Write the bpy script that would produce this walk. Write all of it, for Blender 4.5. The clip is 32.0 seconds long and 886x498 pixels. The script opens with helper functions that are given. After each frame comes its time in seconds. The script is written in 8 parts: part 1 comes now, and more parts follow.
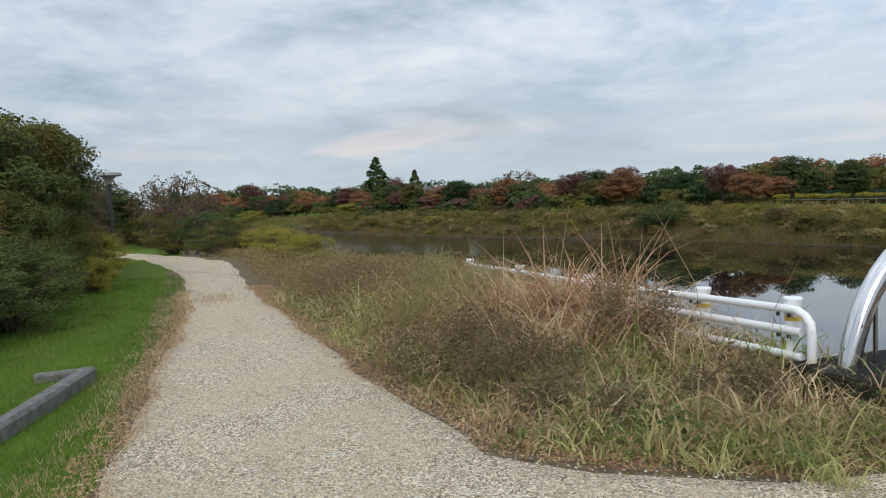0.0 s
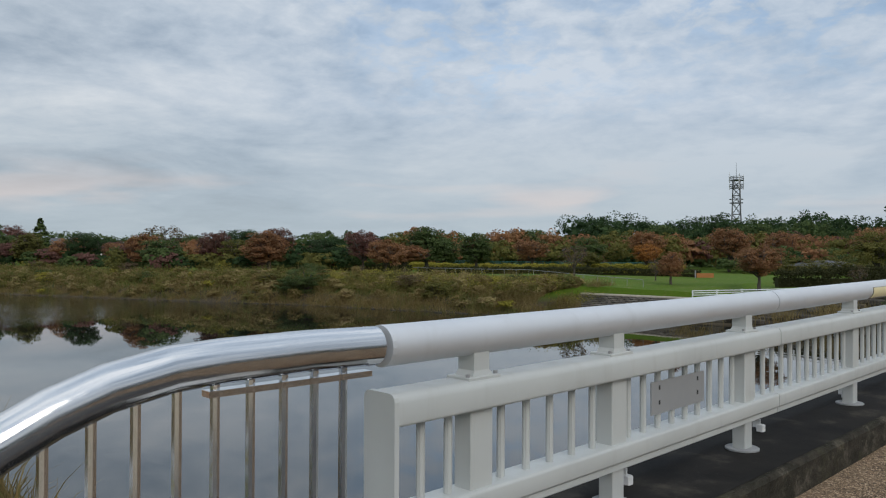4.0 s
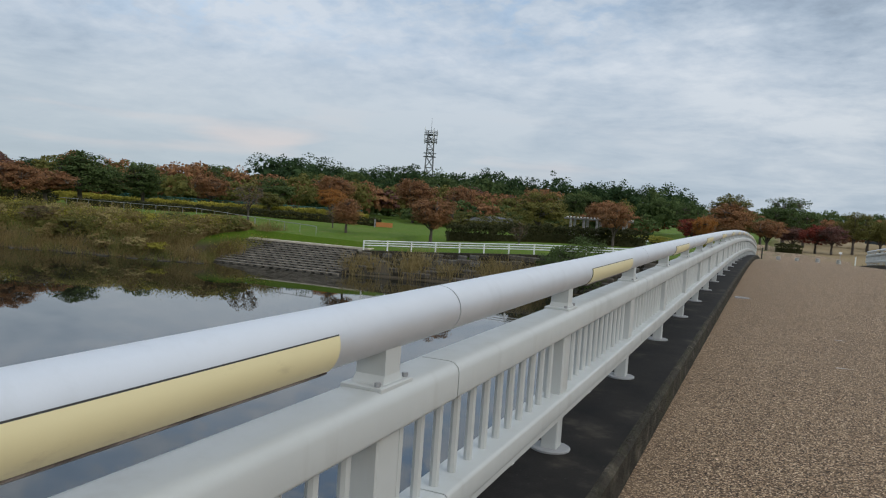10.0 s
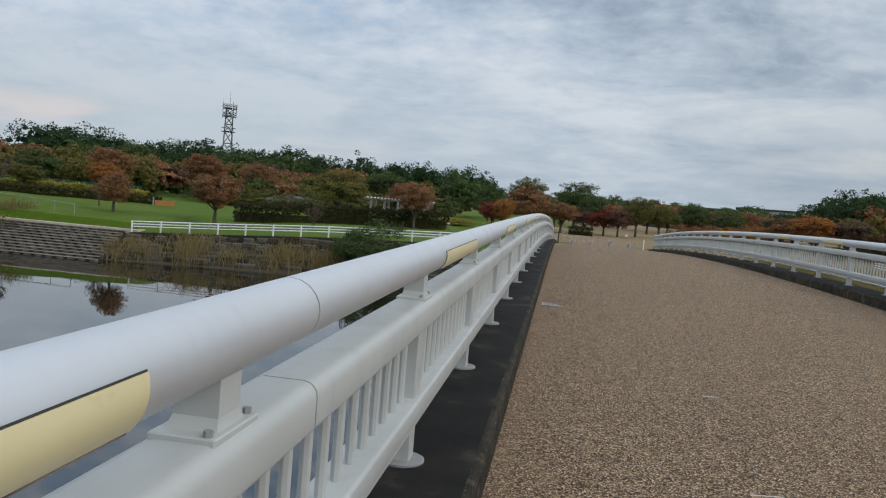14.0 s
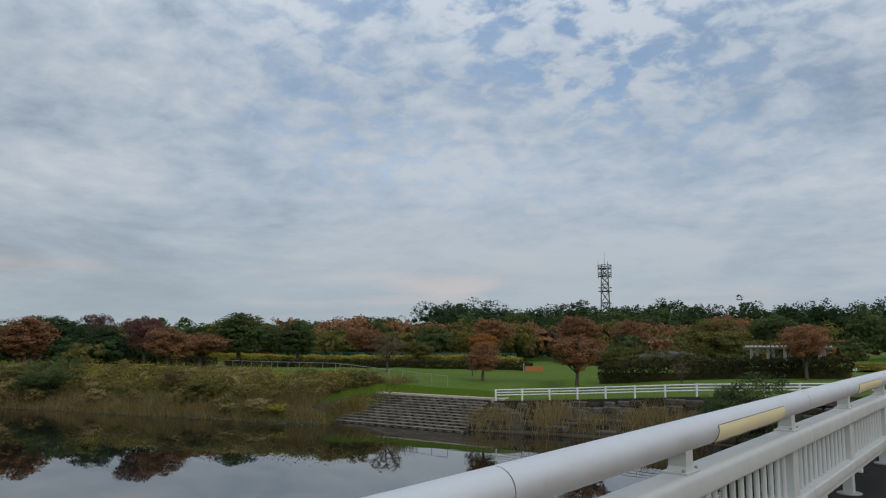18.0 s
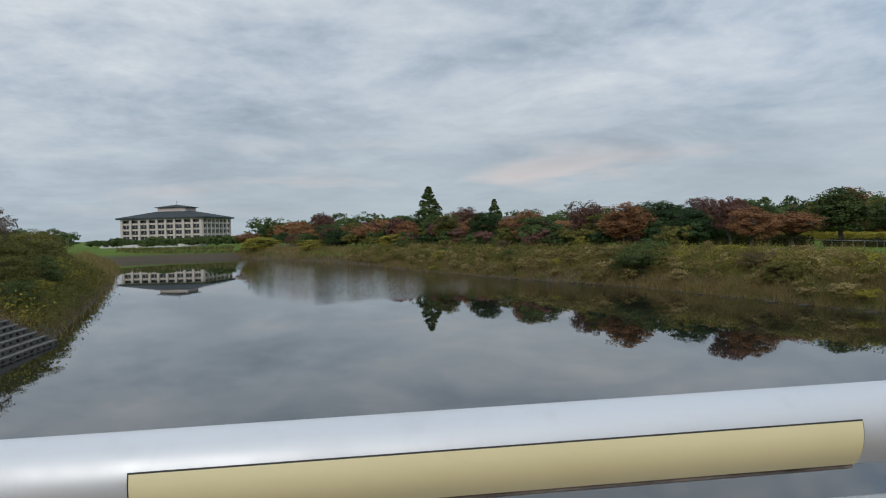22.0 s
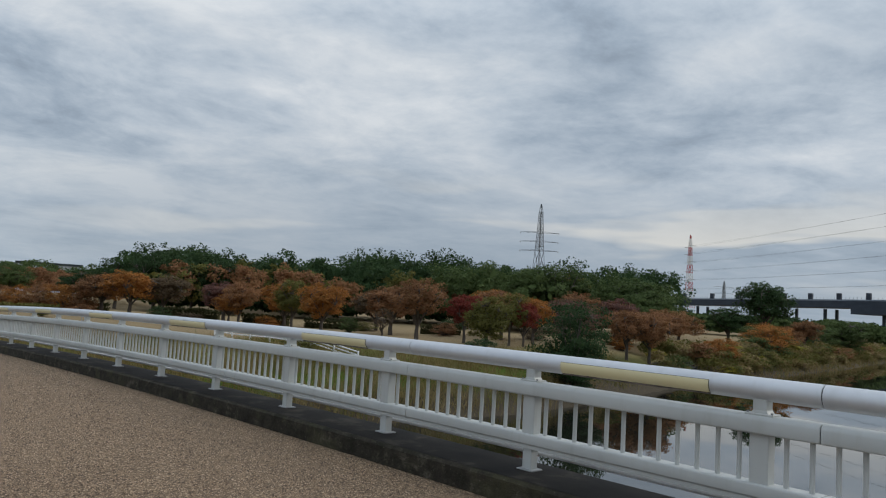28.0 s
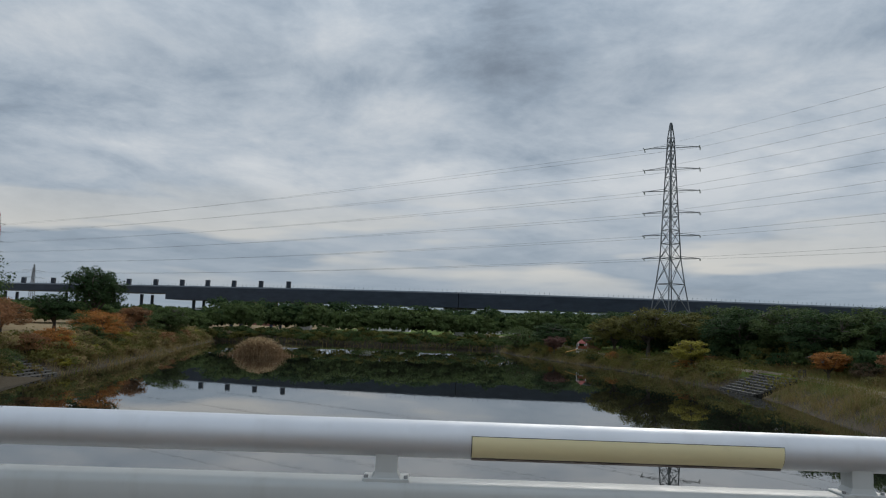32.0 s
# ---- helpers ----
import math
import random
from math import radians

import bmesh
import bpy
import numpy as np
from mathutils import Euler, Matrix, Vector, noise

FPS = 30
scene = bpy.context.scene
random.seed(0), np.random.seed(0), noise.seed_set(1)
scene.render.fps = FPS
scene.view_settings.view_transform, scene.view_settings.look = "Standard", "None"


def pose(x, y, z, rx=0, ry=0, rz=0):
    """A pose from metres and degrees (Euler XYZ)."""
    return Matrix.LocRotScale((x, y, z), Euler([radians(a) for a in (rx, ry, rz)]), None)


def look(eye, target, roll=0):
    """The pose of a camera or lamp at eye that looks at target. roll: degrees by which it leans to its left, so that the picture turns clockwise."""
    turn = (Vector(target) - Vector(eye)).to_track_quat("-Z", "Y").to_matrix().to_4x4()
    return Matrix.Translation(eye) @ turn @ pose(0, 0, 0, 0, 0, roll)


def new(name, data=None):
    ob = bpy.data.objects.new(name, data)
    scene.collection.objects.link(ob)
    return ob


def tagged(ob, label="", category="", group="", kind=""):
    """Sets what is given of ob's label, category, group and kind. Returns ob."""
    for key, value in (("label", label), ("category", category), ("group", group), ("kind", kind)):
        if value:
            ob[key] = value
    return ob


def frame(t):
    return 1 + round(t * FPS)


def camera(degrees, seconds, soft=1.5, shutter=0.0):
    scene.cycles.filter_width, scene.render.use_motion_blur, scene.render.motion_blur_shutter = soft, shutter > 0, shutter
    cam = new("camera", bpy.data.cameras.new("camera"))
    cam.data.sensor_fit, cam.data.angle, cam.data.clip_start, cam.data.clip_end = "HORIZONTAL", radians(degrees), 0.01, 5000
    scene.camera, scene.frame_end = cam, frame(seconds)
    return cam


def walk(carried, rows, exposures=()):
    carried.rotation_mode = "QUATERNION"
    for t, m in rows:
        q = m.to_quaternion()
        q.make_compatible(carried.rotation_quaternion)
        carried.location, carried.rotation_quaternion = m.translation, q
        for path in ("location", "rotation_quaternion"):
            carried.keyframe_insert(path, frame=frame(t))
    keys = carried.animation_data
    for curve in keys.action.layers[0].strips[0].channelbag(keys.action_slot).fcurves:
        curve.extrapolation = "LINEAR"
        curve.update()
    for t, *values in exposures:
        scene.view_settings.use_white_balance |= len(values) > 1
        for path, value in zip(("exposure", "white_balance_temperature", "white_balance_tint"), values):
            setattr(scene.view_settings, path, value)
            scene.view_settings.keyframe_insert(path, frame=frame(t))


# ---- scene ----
cam = camera(61.25, 32.0, 1.15)
# seconds, eye x, y, z, heading (degrees to the right of +y), pitch up, lean to the left
PATH = [
    (0, 3.828, -4.123, 1.170, -71.59, -3.66, -2.17),
    (0.5, 3.787, -3.949, 1.183, -67.43, -4.41, -3.18),
    (1, 3.471, -3.402, 1.189, -61.74, -3.96, -2.39),
    (1.5, 3.269, -2.938, 1.174, -55.20, -1.59, -1.25),
    (2, 3.043, -2.406, 1.211, -50.51, 0.09, -1.17),
    (2.5, 2.814, -1.872, 1.226, -48.32, 0.67, -0.04),
    (4.5, 2.088, 0.495, 1.231, -43.68, 0.33, 0.08),
    (5, 2.074, 1.076, 1.249, -33.08, -0.27, -0.83),
    (6, 2.099, 2.267, 1.224, -12.39, -1.15, 1.05),
    (7, 1.992, 3.443, 1.243, -0.91, 2.02, 2.51),
    (8, 1.730, 4.646, 1.256, -8.44, 0.02, 2.35),
    (9, 1.309, 5.708, 1.293, -22.73, -1.04, 1.81),
    (10, 1.034, 6.753, 1.300, -23.58, -2.99, 3.96),
    (11, 0.942, 7.928, 1.278, -8.81, -2.04, 5.09),
    (12, 0.816, 9.068, 1.274, -4.08, -3.12, 4.58),
    (13, 0.763, 10.141, 1.312, -5.08, -4.09, 5.15),
    (14, 0.680, 11.297, 1.309, -8.86, -3.34, 4.81),
    (15, 0.660, 12.013, 1.447, -28.53, 5.59, 1.18),
    (15.5, 0.798, 12.555, 1.471, -32.72, 6.62, 2.39),
    (17.5, 1.398, 14.535, 1.522, -29.79, 8.00, -1.19),
    (18, 1.456, 14.937, 1.551, -38.13, 7.30, 0.15),
    (19, 1.524, 16.077, 1.553, -58.95, 3.60, 2.09),
    (20, 1.398, 17.220, 1.524, -78.47, -0.17, 2.22),
    (21, 1.296, 18.258, 1.498, -86.57, -1.72, 0.83),
    (22, 1.407, 19.328, 1.525, -83.24, -1.27, -1.44),
    (23, 1.484, 20.493, 1.537, -60.16, -0.92, -0.59),
    (24, 1.555, 21.620, 1.574, -42.24, 0.23, 3.04),
    (25, 1.543, 22.792, 1.610, -25.20, 1.98, 3.27),
    (25.5, 1.530, 23.428, 1.609, -14.57, 2.93, 2.42),
    (27.5, 1.907, 26.033, 1.633, 28.94, 5.54, 3.20),
    (28, 1.990, 26.594, 1.631, 42.06, 4.59, 3.25),
    (29, 2.215, 27.718, 1.645, 64.95, 4.34, 3.60),
    (30, 2.619, 28.802, 1.642, 82.39, 4.36, 2.67),
    (31, 3.132, 29.847, 1.680, 87.78, 5.41, 1.80),
    (32, 3.773, 30.758, 1.700, 91.61, 5.89, 2.10),
]


def aim(x, y, z, heading, pitch, lean):
    a, b = radians(heading), radians(pitch)
    way = Vector((math.sin(a) * math.cos(b), math.cos(a) * math.cos(b), math.sin(b)))
    return look((x, y, z), Vector((x, y, z)) + way, lean)


walk(cam, [(r[0], aim(*r[1:])) for r in PATH], exposures=[(0.0, 0.3), (2.5, 0.1), (5.0, 0.0), (8.0, 0.0), (10.5, 0.1), (12.5, 0.2), (14.0, 0.05), (15.0, -0.05), (17.5, -0.22), (18.5, -0.2), (20.0, 0.05), (22.0, 0.0), (25.0, 0.0), (28.0, -0.04), (29.3, 0.04), (30.5, -0.16), (32.0, -0.2)])

# ---- sky, sun ----
world = bpy.data.worlds.new("sky")
scene.world = world
world.use_nodes = True
WN, WL = world.node_tree.nodes, world.node_tree.links
WN.clear()


def wnode(kind, **values):
    n = WN.new(kind)
    for key, v in values.items():
        if key in n.inputs:
            n.inputs[key].default_value = v
    return n


def wmath(op, a, b=0.0, clamp=False):
    n = WN.new("ShaderNodeMath")
    n.operation, n.use_clamp = op, clamp
    for i, v in enumerate((a, b)):
        if isinstance(v, (int, float)):
            n.inputs[i].default_value = v
        else:
            WL.new(v, n.inputs[i])
    return n.outputs[0]


def wramp(fac, stops):
    n = WN.new("ShaderNodeValToRGB")
    while len(n.color_ramp.elements) < len(stops):
        n.color_ramp.elements.new(0.5)
    for e, (at, c) in zip(n.color_ramp.elements, stops):
        e.position, e.color = at, (*c, 1) if isinstance(c, tuple) else (c, c, c, 1)
    WL.new(fac, n.inputs[0])
    return n.outputs[0]


def wmix(fac, a, b, blend="MIX"):
    n = WN.new("ShaderNodeMix")
    n.data_type, n.blend_type = "RGBA", blend
    for sock, v in ((n.inputs["Factor"], fac), (n.inputs[6], a), (n.inputs[7], b)):
        if isinstance(v, tuple):
            sock.default_value = (*v, 1)
        elif isinstance(v, (int, float)):
            sock.default_value = v
        else:
            WL.new(v, sock)
    return n.outputs[2]


nishita = WN.new("ShaderNodeTexSky")
nishita.sky_type, nishita.sun_disc = "NISHITA", False
nishita.sun_elevation, nishita.sun_rotation = radians(32), radians(112)
coord = WN.new("ShaderNodeTexCoord").outputs["Generated"]
split = WN.new("ShaderNodeSeparateXYZ")
WL.new(coord, split.inputs[0])
up = wmath("MAXIMUM", split.outputs[2], 0.0)
flat = wmath("ADD", up, 0.26)
px, py = wmath("DIVIDE", split.outputs[0], flat), wmath("DIVIDE", split.outputs[1], flat)


def towards(heading, height, near, far):
    """1 around a direction of the sky, falling to 0 with the angle from it (degrees)."""
    a, b = radians(heading), radians(height)
    n = WN.new("ShaderNodeVectorMath")
    n.operation = "DOT_PRODUCT"
    WL.new(coord, n.inputs[0])
    n.inputs[1].default_value = (math.sin(a) * math.cos(b), math.cos(a) * math.cos(b), math.sin(b))
    return wramp(n.outputs["Value"], [(math.cos(radians(far)), 0.0), (math.cos(radians(near)), 1.0)])


def cloud_noise(scale, detail, rough, a, b, c, offset, distort=0.0):
    j = WN.new("ShaderNodeCombineXYZ")
    WL.new(a, j.inputs[0]), WL.new(b, j.inputs[1])
    if c is None:
        j.inputs[2].default_value = offset
    else:
        WL.new(wmath("ADD", wmath("MULTIPLY", up, c), offset), j.inputs[2])
    n = wnode("ShaderNodeTexNoise", Scale=scale, Detail=detail, Roughness=rough, Distortion=distort)
    WL.new(j.outputs[0], n.inputs["Vector"])
    return n.outputs["Fac"]


east_x, north_y = split.outputs[0], split.outputs[1]
broad = cloud_noise(1.5, 3.0, 0.45, east_x, north_y, 2.6, 3.3, 0.15)
mid = cloud_noise(3.8, 5.0, 0.5, east_x, north_y, 2.3, 7.7, 0.12)
streak = cloud_noise(3.0, 3.0, 0.5, east_x, north_y, 7.0, 1.9, 0.1)
tufty = cloud_noise(9.0, 6.0, 0.58, east_x, north_y, 1.8, 5.1, 0.15)
# a sheet of cloud seen in perspective: long streaks towards the skyline
low = wmath("ADD", up, 0.13)
sx, sy = wmath("DIVIDE", split.outputs[0], low), wmath("DIVIDE", split.outputs[1], low)
sheet = cloud_noise(1.15, 9.0, 0.60, sx, sy, None, 2.2, 0.55)
rags = cloud_noise(3.6, 9.0, 0.66, sx, sy, None, 8.4, 0.35)
puffs = cloud_noise(12.0, 5.0, 0.56, px, py, None, 1.4, 0.25)
holes = cloud_noise(1.5, 3.0, 0.5, px, py, None, 12.1, 0.3)
dawn = towards(84, 8, 25, 75)
dusk = towards(-62, 4, 30, 62)
open_sky = towards(-31, 20, 5, 24)
wide_sky = towards(-31, 24, 12, 42)
shade = wmath("ADD", wmath("MULTIPLY", broad, 0.34), wmath("ADD", wmath("MULTIPLY", mid, 0.16), wmath("MULTIPLY", tufty, 0.08)))
shade = wmath("ADD", shade, wmath("ADD", wmath("MULTIPLY", sheet, 0.30), wmath("MULTIPLY", rags, 0.14)))
shade = wmath("ADD", wmath("MULTIPLY", wmath("SUBTRACT", shade, 0.485), wmath("SUBTRACT", 1.34, wmath("ADD", wmath("MULTIPLY", dusk, 0.34), wmath("MULTIPLY", dawn, 0.16)))), 0.477)
shade = wmath("ADD", shade, wmath("MULTIPLY", wmath("SUBTRACT", puffs, 0.455), wmath("MULTIPLY", wmath("MULTIPLY", wmath("SUBTRACT", up, 0.06, True), 1.6), wmath("ADD", wmath("MULTIPLY", wide_sky, 0.8), 0.12))))
# the clouds over the east are heavier
shade = wmath("SUBTRACT", shade, wmath("MULTIPLY", dawn, 0.035))
# lighter and heavier banks of cloud
for heading, height, near, far, amount in ((-27, 14, 4, 15, 0.04), (-3, 9, 3, 14, -0.03), (28, 19, 5, 22, 0.05), (11, 8, 4, 14, -0.045), (20, 11, 3, 10, -0.015), (34, 20, 5, 16, 0.03), (-106, 13, 6, 22, -0.03), (56, 18, 5, 14, -0.012), (68, 13, 4, 15, 0.035), (110, 20, 4, 14, 0.04), (97, 22, 3, 12, -0.035), (88, 12, 3, 12, 0.03), (5, 22, 5, 18, 0.05), (-8, 25, 5, 16, 0.04), (17, 19, 5, 16, 0.035), (46, 26, 5, 18, 0.03)):
    shade = wmath("ADD", shade, wmath("MULTIPLY", towards(heading, height, near, far), amount))
cloud = wramp(shade, [(0.29, (0.165, 0.20, 0.252)), (0.38, (0.24, 0.295, 0.368)), (0.44, (0.345, 0.42, 0.51)), (0.505, (0.49, 0.56, 0.64)), (0.60, (0.70, 0.74, 0.78))])
cloud = wmix(wmath("MULTIPLY", wide_sky, 0.36), cloud, (0.38, 0.50, 0.67))
# a paler, bluer veil low down
veil = wramp(up, [(0.0, 1.0), (0.20, 0.0)])
cloud = wmix(wmath("MULTIPLY", veil, 0.7), cloud, (0.385, 0.465, 0.54))
cloud = wmix(wmath("MULTIPLY", dawn, wramp(up, [(0.0, 0.46), (0.20, 0.0)])), cloud, (0.26, 0.315, 0.385))
cloud = wmix(wmath("MULTIPLY", wmath("MULTIPLY", dusk, veil), 0.5), cloud, (0.49, 0.555, 0.57))
cloud = wmix(wmath("MULTIPLY", towards(36, 4, 10, 30), wramp(up, [(0.05, 0.5), (0.26, 0.0)])), cloud, (0.27, 0.33, 0.40))
# breaks near the skyline: warm white in the east, peach in the west
band = wramp(up, [(0.03, 0.0), (0.085, 1.0), (0.19, 0.0)])
breaks = wramp(streak, [(0.50, 0.0), (0.60, 1.0)])
cloud = wmix(wmath("MULTIPLY", wmath("MULTIPLY", wmath("MULTIPLY", band, breaks), dawn), 0.75), cloud, (0.80, 0.775, 0.71))
band_low = wramp(up, [(0.025, 0.0), (0.07, 1.0), (0.13, 0.0)])
cloud = wmix(wmath("MULTIPLY", wmath("MULTIPLY", band_low, wramp(streak, [(0.52, 0.0), (0.63, 0.5)])), dusk), cloud, (0.77, 0.66, 0.62))
gap = wmath("MULTIPLY", wmath("MULTIPLY", open_sky, wramp(holes, [(0.40, 0.25), (0.56, 1.0)])), wramp(puffs, [(0.42, 1.0), (0.53, 0.0)]))
blue = wmix(1.0, nishita.outputs[0], (0.165, 0.16, 0.155), "MULTIPLY")
gap = wmath("MULTIPLY", gap, wramp(up, [(0.17, 0.0), (0.29, 1.0)]))
skycol = wmix(wmath("MULTIPLY", gap, 0.85), cloud, blue)
# an overcast sky is brighter overhead than at its rim
lift = wmath("ADD", 1.0, wmath("MULTIPLY", wramp(up, [(0.33, 0.0), (0.80, 1.0)]), 0.65))
background = wnode("ShaderNodeBackground")
WL.new(lift, background.inputs["Strength"])
WL.new(skycol, background.inputs[0])
WL.new(background.outputs[0], WN.new("ShaderNodeOutputWorld").inputs[0])

sun_lamp = bpy.data.lights.new("sun", "SUN")
sun_lamp.energy, sun_lamp.angle, sun_lamp.color = 1.25, radians(30), (1.0, 0.94, 0.85)
sun = new("sun", sun_lamp)
sun.matrix_world = look((0, 0, 60), Vector((0, 0, 60)) - Vector((0.78, -0.32, 0.55)))

# ---- materials ----


class Mat:
    """A small writer of node materials."""

    def __init__(self, name, rough=0.7, metal=0.0, spec=0.5):
        self.m = bpy.data.materials.new(name)
        self.m.use_nodes = True
        self.n, self.l = self.m.node_tree.nodes, self.m.node_tree.links
        self.b = self.n["Principled BSDF"]
        self.b.inputs["Roughness"].default_value = rough
        self.b.inputs["Metallic"].default_value = metal
        self.b.inputs["Specular IOR Level"].default_value = spec
        self.at = self.n.new("ShaderNodeNewGeometry")

    def put(self, sock, v):
        if isinstance(v, tuple):
            sock.default_value = (*v, 1) if len(v) == 3 else v
        elif isinstance(v, (int, float)):
            sock.default_value = v
        else:
            self.l.new(v, sock)

    def noise(self, scale, detail=4.0, rough=0.55, stretch=None, local=False):
        t = self.n.new("ShaderNodeTexNoise")
        t.inputs["Scale"].default_value, t.inputs["Detail"].default_value, t.inputs["Roughness"].default_value = scale, detail, rough
        src = self.n.new("ShaderNodeTexCoord").outputs["Object"] if local else self.at.outputs["Position"]
        if stretch:
            mp = self.n.new("ShaderNodeMapping")
            mp.inputs["Scale"].default_value = stretch
            self.l.new(src, mp.inputs[0])
            src = mp.outputs[0]
        self.l.new(src, t.inputs["Vector"])
        return t.outputs["Fac"]

    def cells(self, scale, what="Distance", rnd=1.0):
        t = self.n.new("ShaderNodeTexVoronoi")
        t.inputs["Scale"].default_value, t.inputs["Randomness"].default_value = scale, rnd
        self.l.new(self.at.outputs["Position"], t.inputs["Vector"])
        return t.outputs[what]

    def ramp(self, fac, *stops):
        r = self.n.new("ShaderNodeValToRGB")
        while len(r.color_ramp.elements) < len(stops):
            r.color_ramp.elements.new(0.5)
        for e, (p, c) in zip(r.color_ramp.elements, stops):
            e.position, e.color = p, (*c, 1) if isinstance(c, tuple) else (c, c, c, 1)
        self.l.new(fac, r.inputs[0])
        return r.outputs[0]

    def mix(self, fac, a, b, blend="MIX"):
        x = self.n.new("ShaderNodeMix")
        x.data_type, x.blend_type = "RGBA", blend
        for s, v in ((x.inputs["Factor"], fac), (x.inputs[6], a), (x.inputs[7], b)):
            self.put(s, v)
        return x.outputs[2]

    def mathx(self, op, a, b=0.0):
        x = self.n.new("ShaderNodeMath")
        x.operation = op
        self.put(x.inputs[0], a), self.put(x.inputs[1], b)
        return x.outputs[0]

    def color(self, v):
        self.put(self.b.inputs["Base Color"], v)
        return self

    def roughness(self, v):
        self.put(self.b.inputs["Roughness"], v)
        return self

    def bump(self, height, strength=0.3, distance=0.01):
        x = self.n.new("ShaderNodeBump")
        x.inputs["Strength"].default_value, x.inputs["Distance"].default_value = strength, distance
        self.l.new(height, x.inputs["Height"])
        self.l.new(x.outputs[0], self.b.inputs["Normal"])
        return self

    def each(self):
        return self.n.new("ShaderNodeObjectInfo").outputs["Random"]

    def island(self):
        return self.at.outputs["Random Per Island"]


def painted(name, base, rough=0.42, dirt=0.12, metal=0.0):
    k = Mat(name, rough, metal)
    c = k.mix(k.ramp(k.noise(1.7, 5), (0.42, 0.0), (0.75, dirt)), base, tuple(v * 0.62 for v in base))
    streak = k.ramp(k.noise(9, 4, 0.6, (1, 1, 0.15)), (0.55, 0.0), (0.8, dirt * 1.2))
    k.color(k.mix(streak, c, (0.30, 0.29, 0.26)))
    k.roughness(k.ramp(k.noise(6, 4), (0.3, rough - 0.08), (0.7, rough + 0.12)))
    return k.bump(k.noise(160, 3), 0.06, 0.002).m


white_paint = painted("white_rail_paint", (0.60, 0.615, 0.64), 0.48, 0.14, 0.45)
grey_paint = painted("grey_rail_paint", (0.475, 0.492, 0.482), 0.42, 0.28)
guard_paint = painted("guard_rail_paint", (0.78, 0.79, 0.80), 0.42, 0.2)
plate_metal = painted("plate_metal", (0.27, 0.275, 0.28), 0.5, 0.2)

k = Mat("stainless_steel", 0.13, 1.0)
k.color((0.62, 0.62, 0.63)).roughness(k.ramp(k.noise(14, 4, 0.6, (1, 1, 0.3)), (0.3, 0.08), (0.75, 0.26)))
steel = k.m
k = Mat("reflector_panel", 0.38)
k.color(k.mix(k.ramp(k.noise(16, 6, 0.7, (1, 0.4, 1)), (0.60, 0.0), (0.78, 0.4)), k.mix(k.noise(3, 4), (0.66, 0.58, 0.33), (0.76, 0.68, 0.42)), (0.36, 0.29, 0.17)))
reflector = k.m
k = Mat("worn_brown_metal", 0.55, 0.3)
k.color(k.ramp(k.noise(18, 5, 0.65, (1, 0.3, 1)), (0.36, (0.05, 0.035, 0.028)), (0.62, (0.27, 0.22, 0.19))))
worn_metal = k.m
k = Mat("dark_rubber", 0.7)
k.color(k.mix(k.noise(30, 3), (0.018, 0.018, 0.018), (0.04, 0.04, 0.04)))
rubber = k.m
k = Mat("yellow_band", 0.5)
k.color(k.mix(k.noise(20, 3), (0.68, 0.48, 0.06), (0.55, 0.40, 0.08)))
yellow_band = k.m

k = Mat("deck_aggregate", 0.88, 0, 0.3)
dots = k.n.new("ShaderNodeSeparateColor")
k.l.new(k.cells(125, "Color"), dots.inputs[0])
base = k.ramp(dots.outputs[0], (0.0, (0.018, 0.013, 0.009)), (0.34, (0.085, 0.061, 0.038)), (0.60, (0.24, 0.176, 0.112)), (0.82, (0.50, 0.395, 0.265)), (1.0, (0.95, 0.84, 0.66)))
sparkle = k.n.new("ShaderNodeSeparateColor")
k.l.new(k.cells(70, "Color"), sparkle.inputs[0])
base = k.mix(k.ramp(sparkle.outputs[1], (0.82, 0.0), (0.88, 0.5)), base, k.mix(sparkle.outputs[2], (0.62, 0.50, 0.34), (0.03, 0.022, 0.015)))
base = k.mix(k.ramp(k.noise(0.35, 5, 0.6), (0.35, 0.0), (0.72, 0.26)), base, k.mix(0.5, base, (0.12, 0.082, 0.056)))
base = k.mix(k.ramp(k.noise(1.3, 6, 0.66), (0.54, 0.0), (0.74, 0.16)), base, (0.30, 0.23, 0.155))
base = k.mix(k.ramp(k.noise(0.9, 5, 0.7, (1.6, 0.5, 1)), (0.64, 0.0), (0.76, 0.22)), base, (0.085, 0.062, 0.046))
# pale dust gathers along the western kerb
side = k.n.new("ShaderNodeSeparateXYZ")
k.l.new(k.at.outputs["Position"], side.inputs[0])
drift = k.mathx("ADD", side.outputs[0], k.mathx("MULTIPLY", k.noise(2.2, 5, 0.65), -0.9))
base = k.mix(k.ramp(drift, (0.0, 0.5), (0.32, 0.0)), base, k.mix(0.5, base, (0.40, 0.32, 0.225)))
base = k.mix(1.0, base, (0.83, 0.715, 0.635), "MULTIPLY")
k.color(base).bump(k.mathx("ADD", k.cells(125), k.mathx("MULTIPLY", k.noise(420, 2), 0.4)), 1.0, 0.007)
deck_mat = k.m

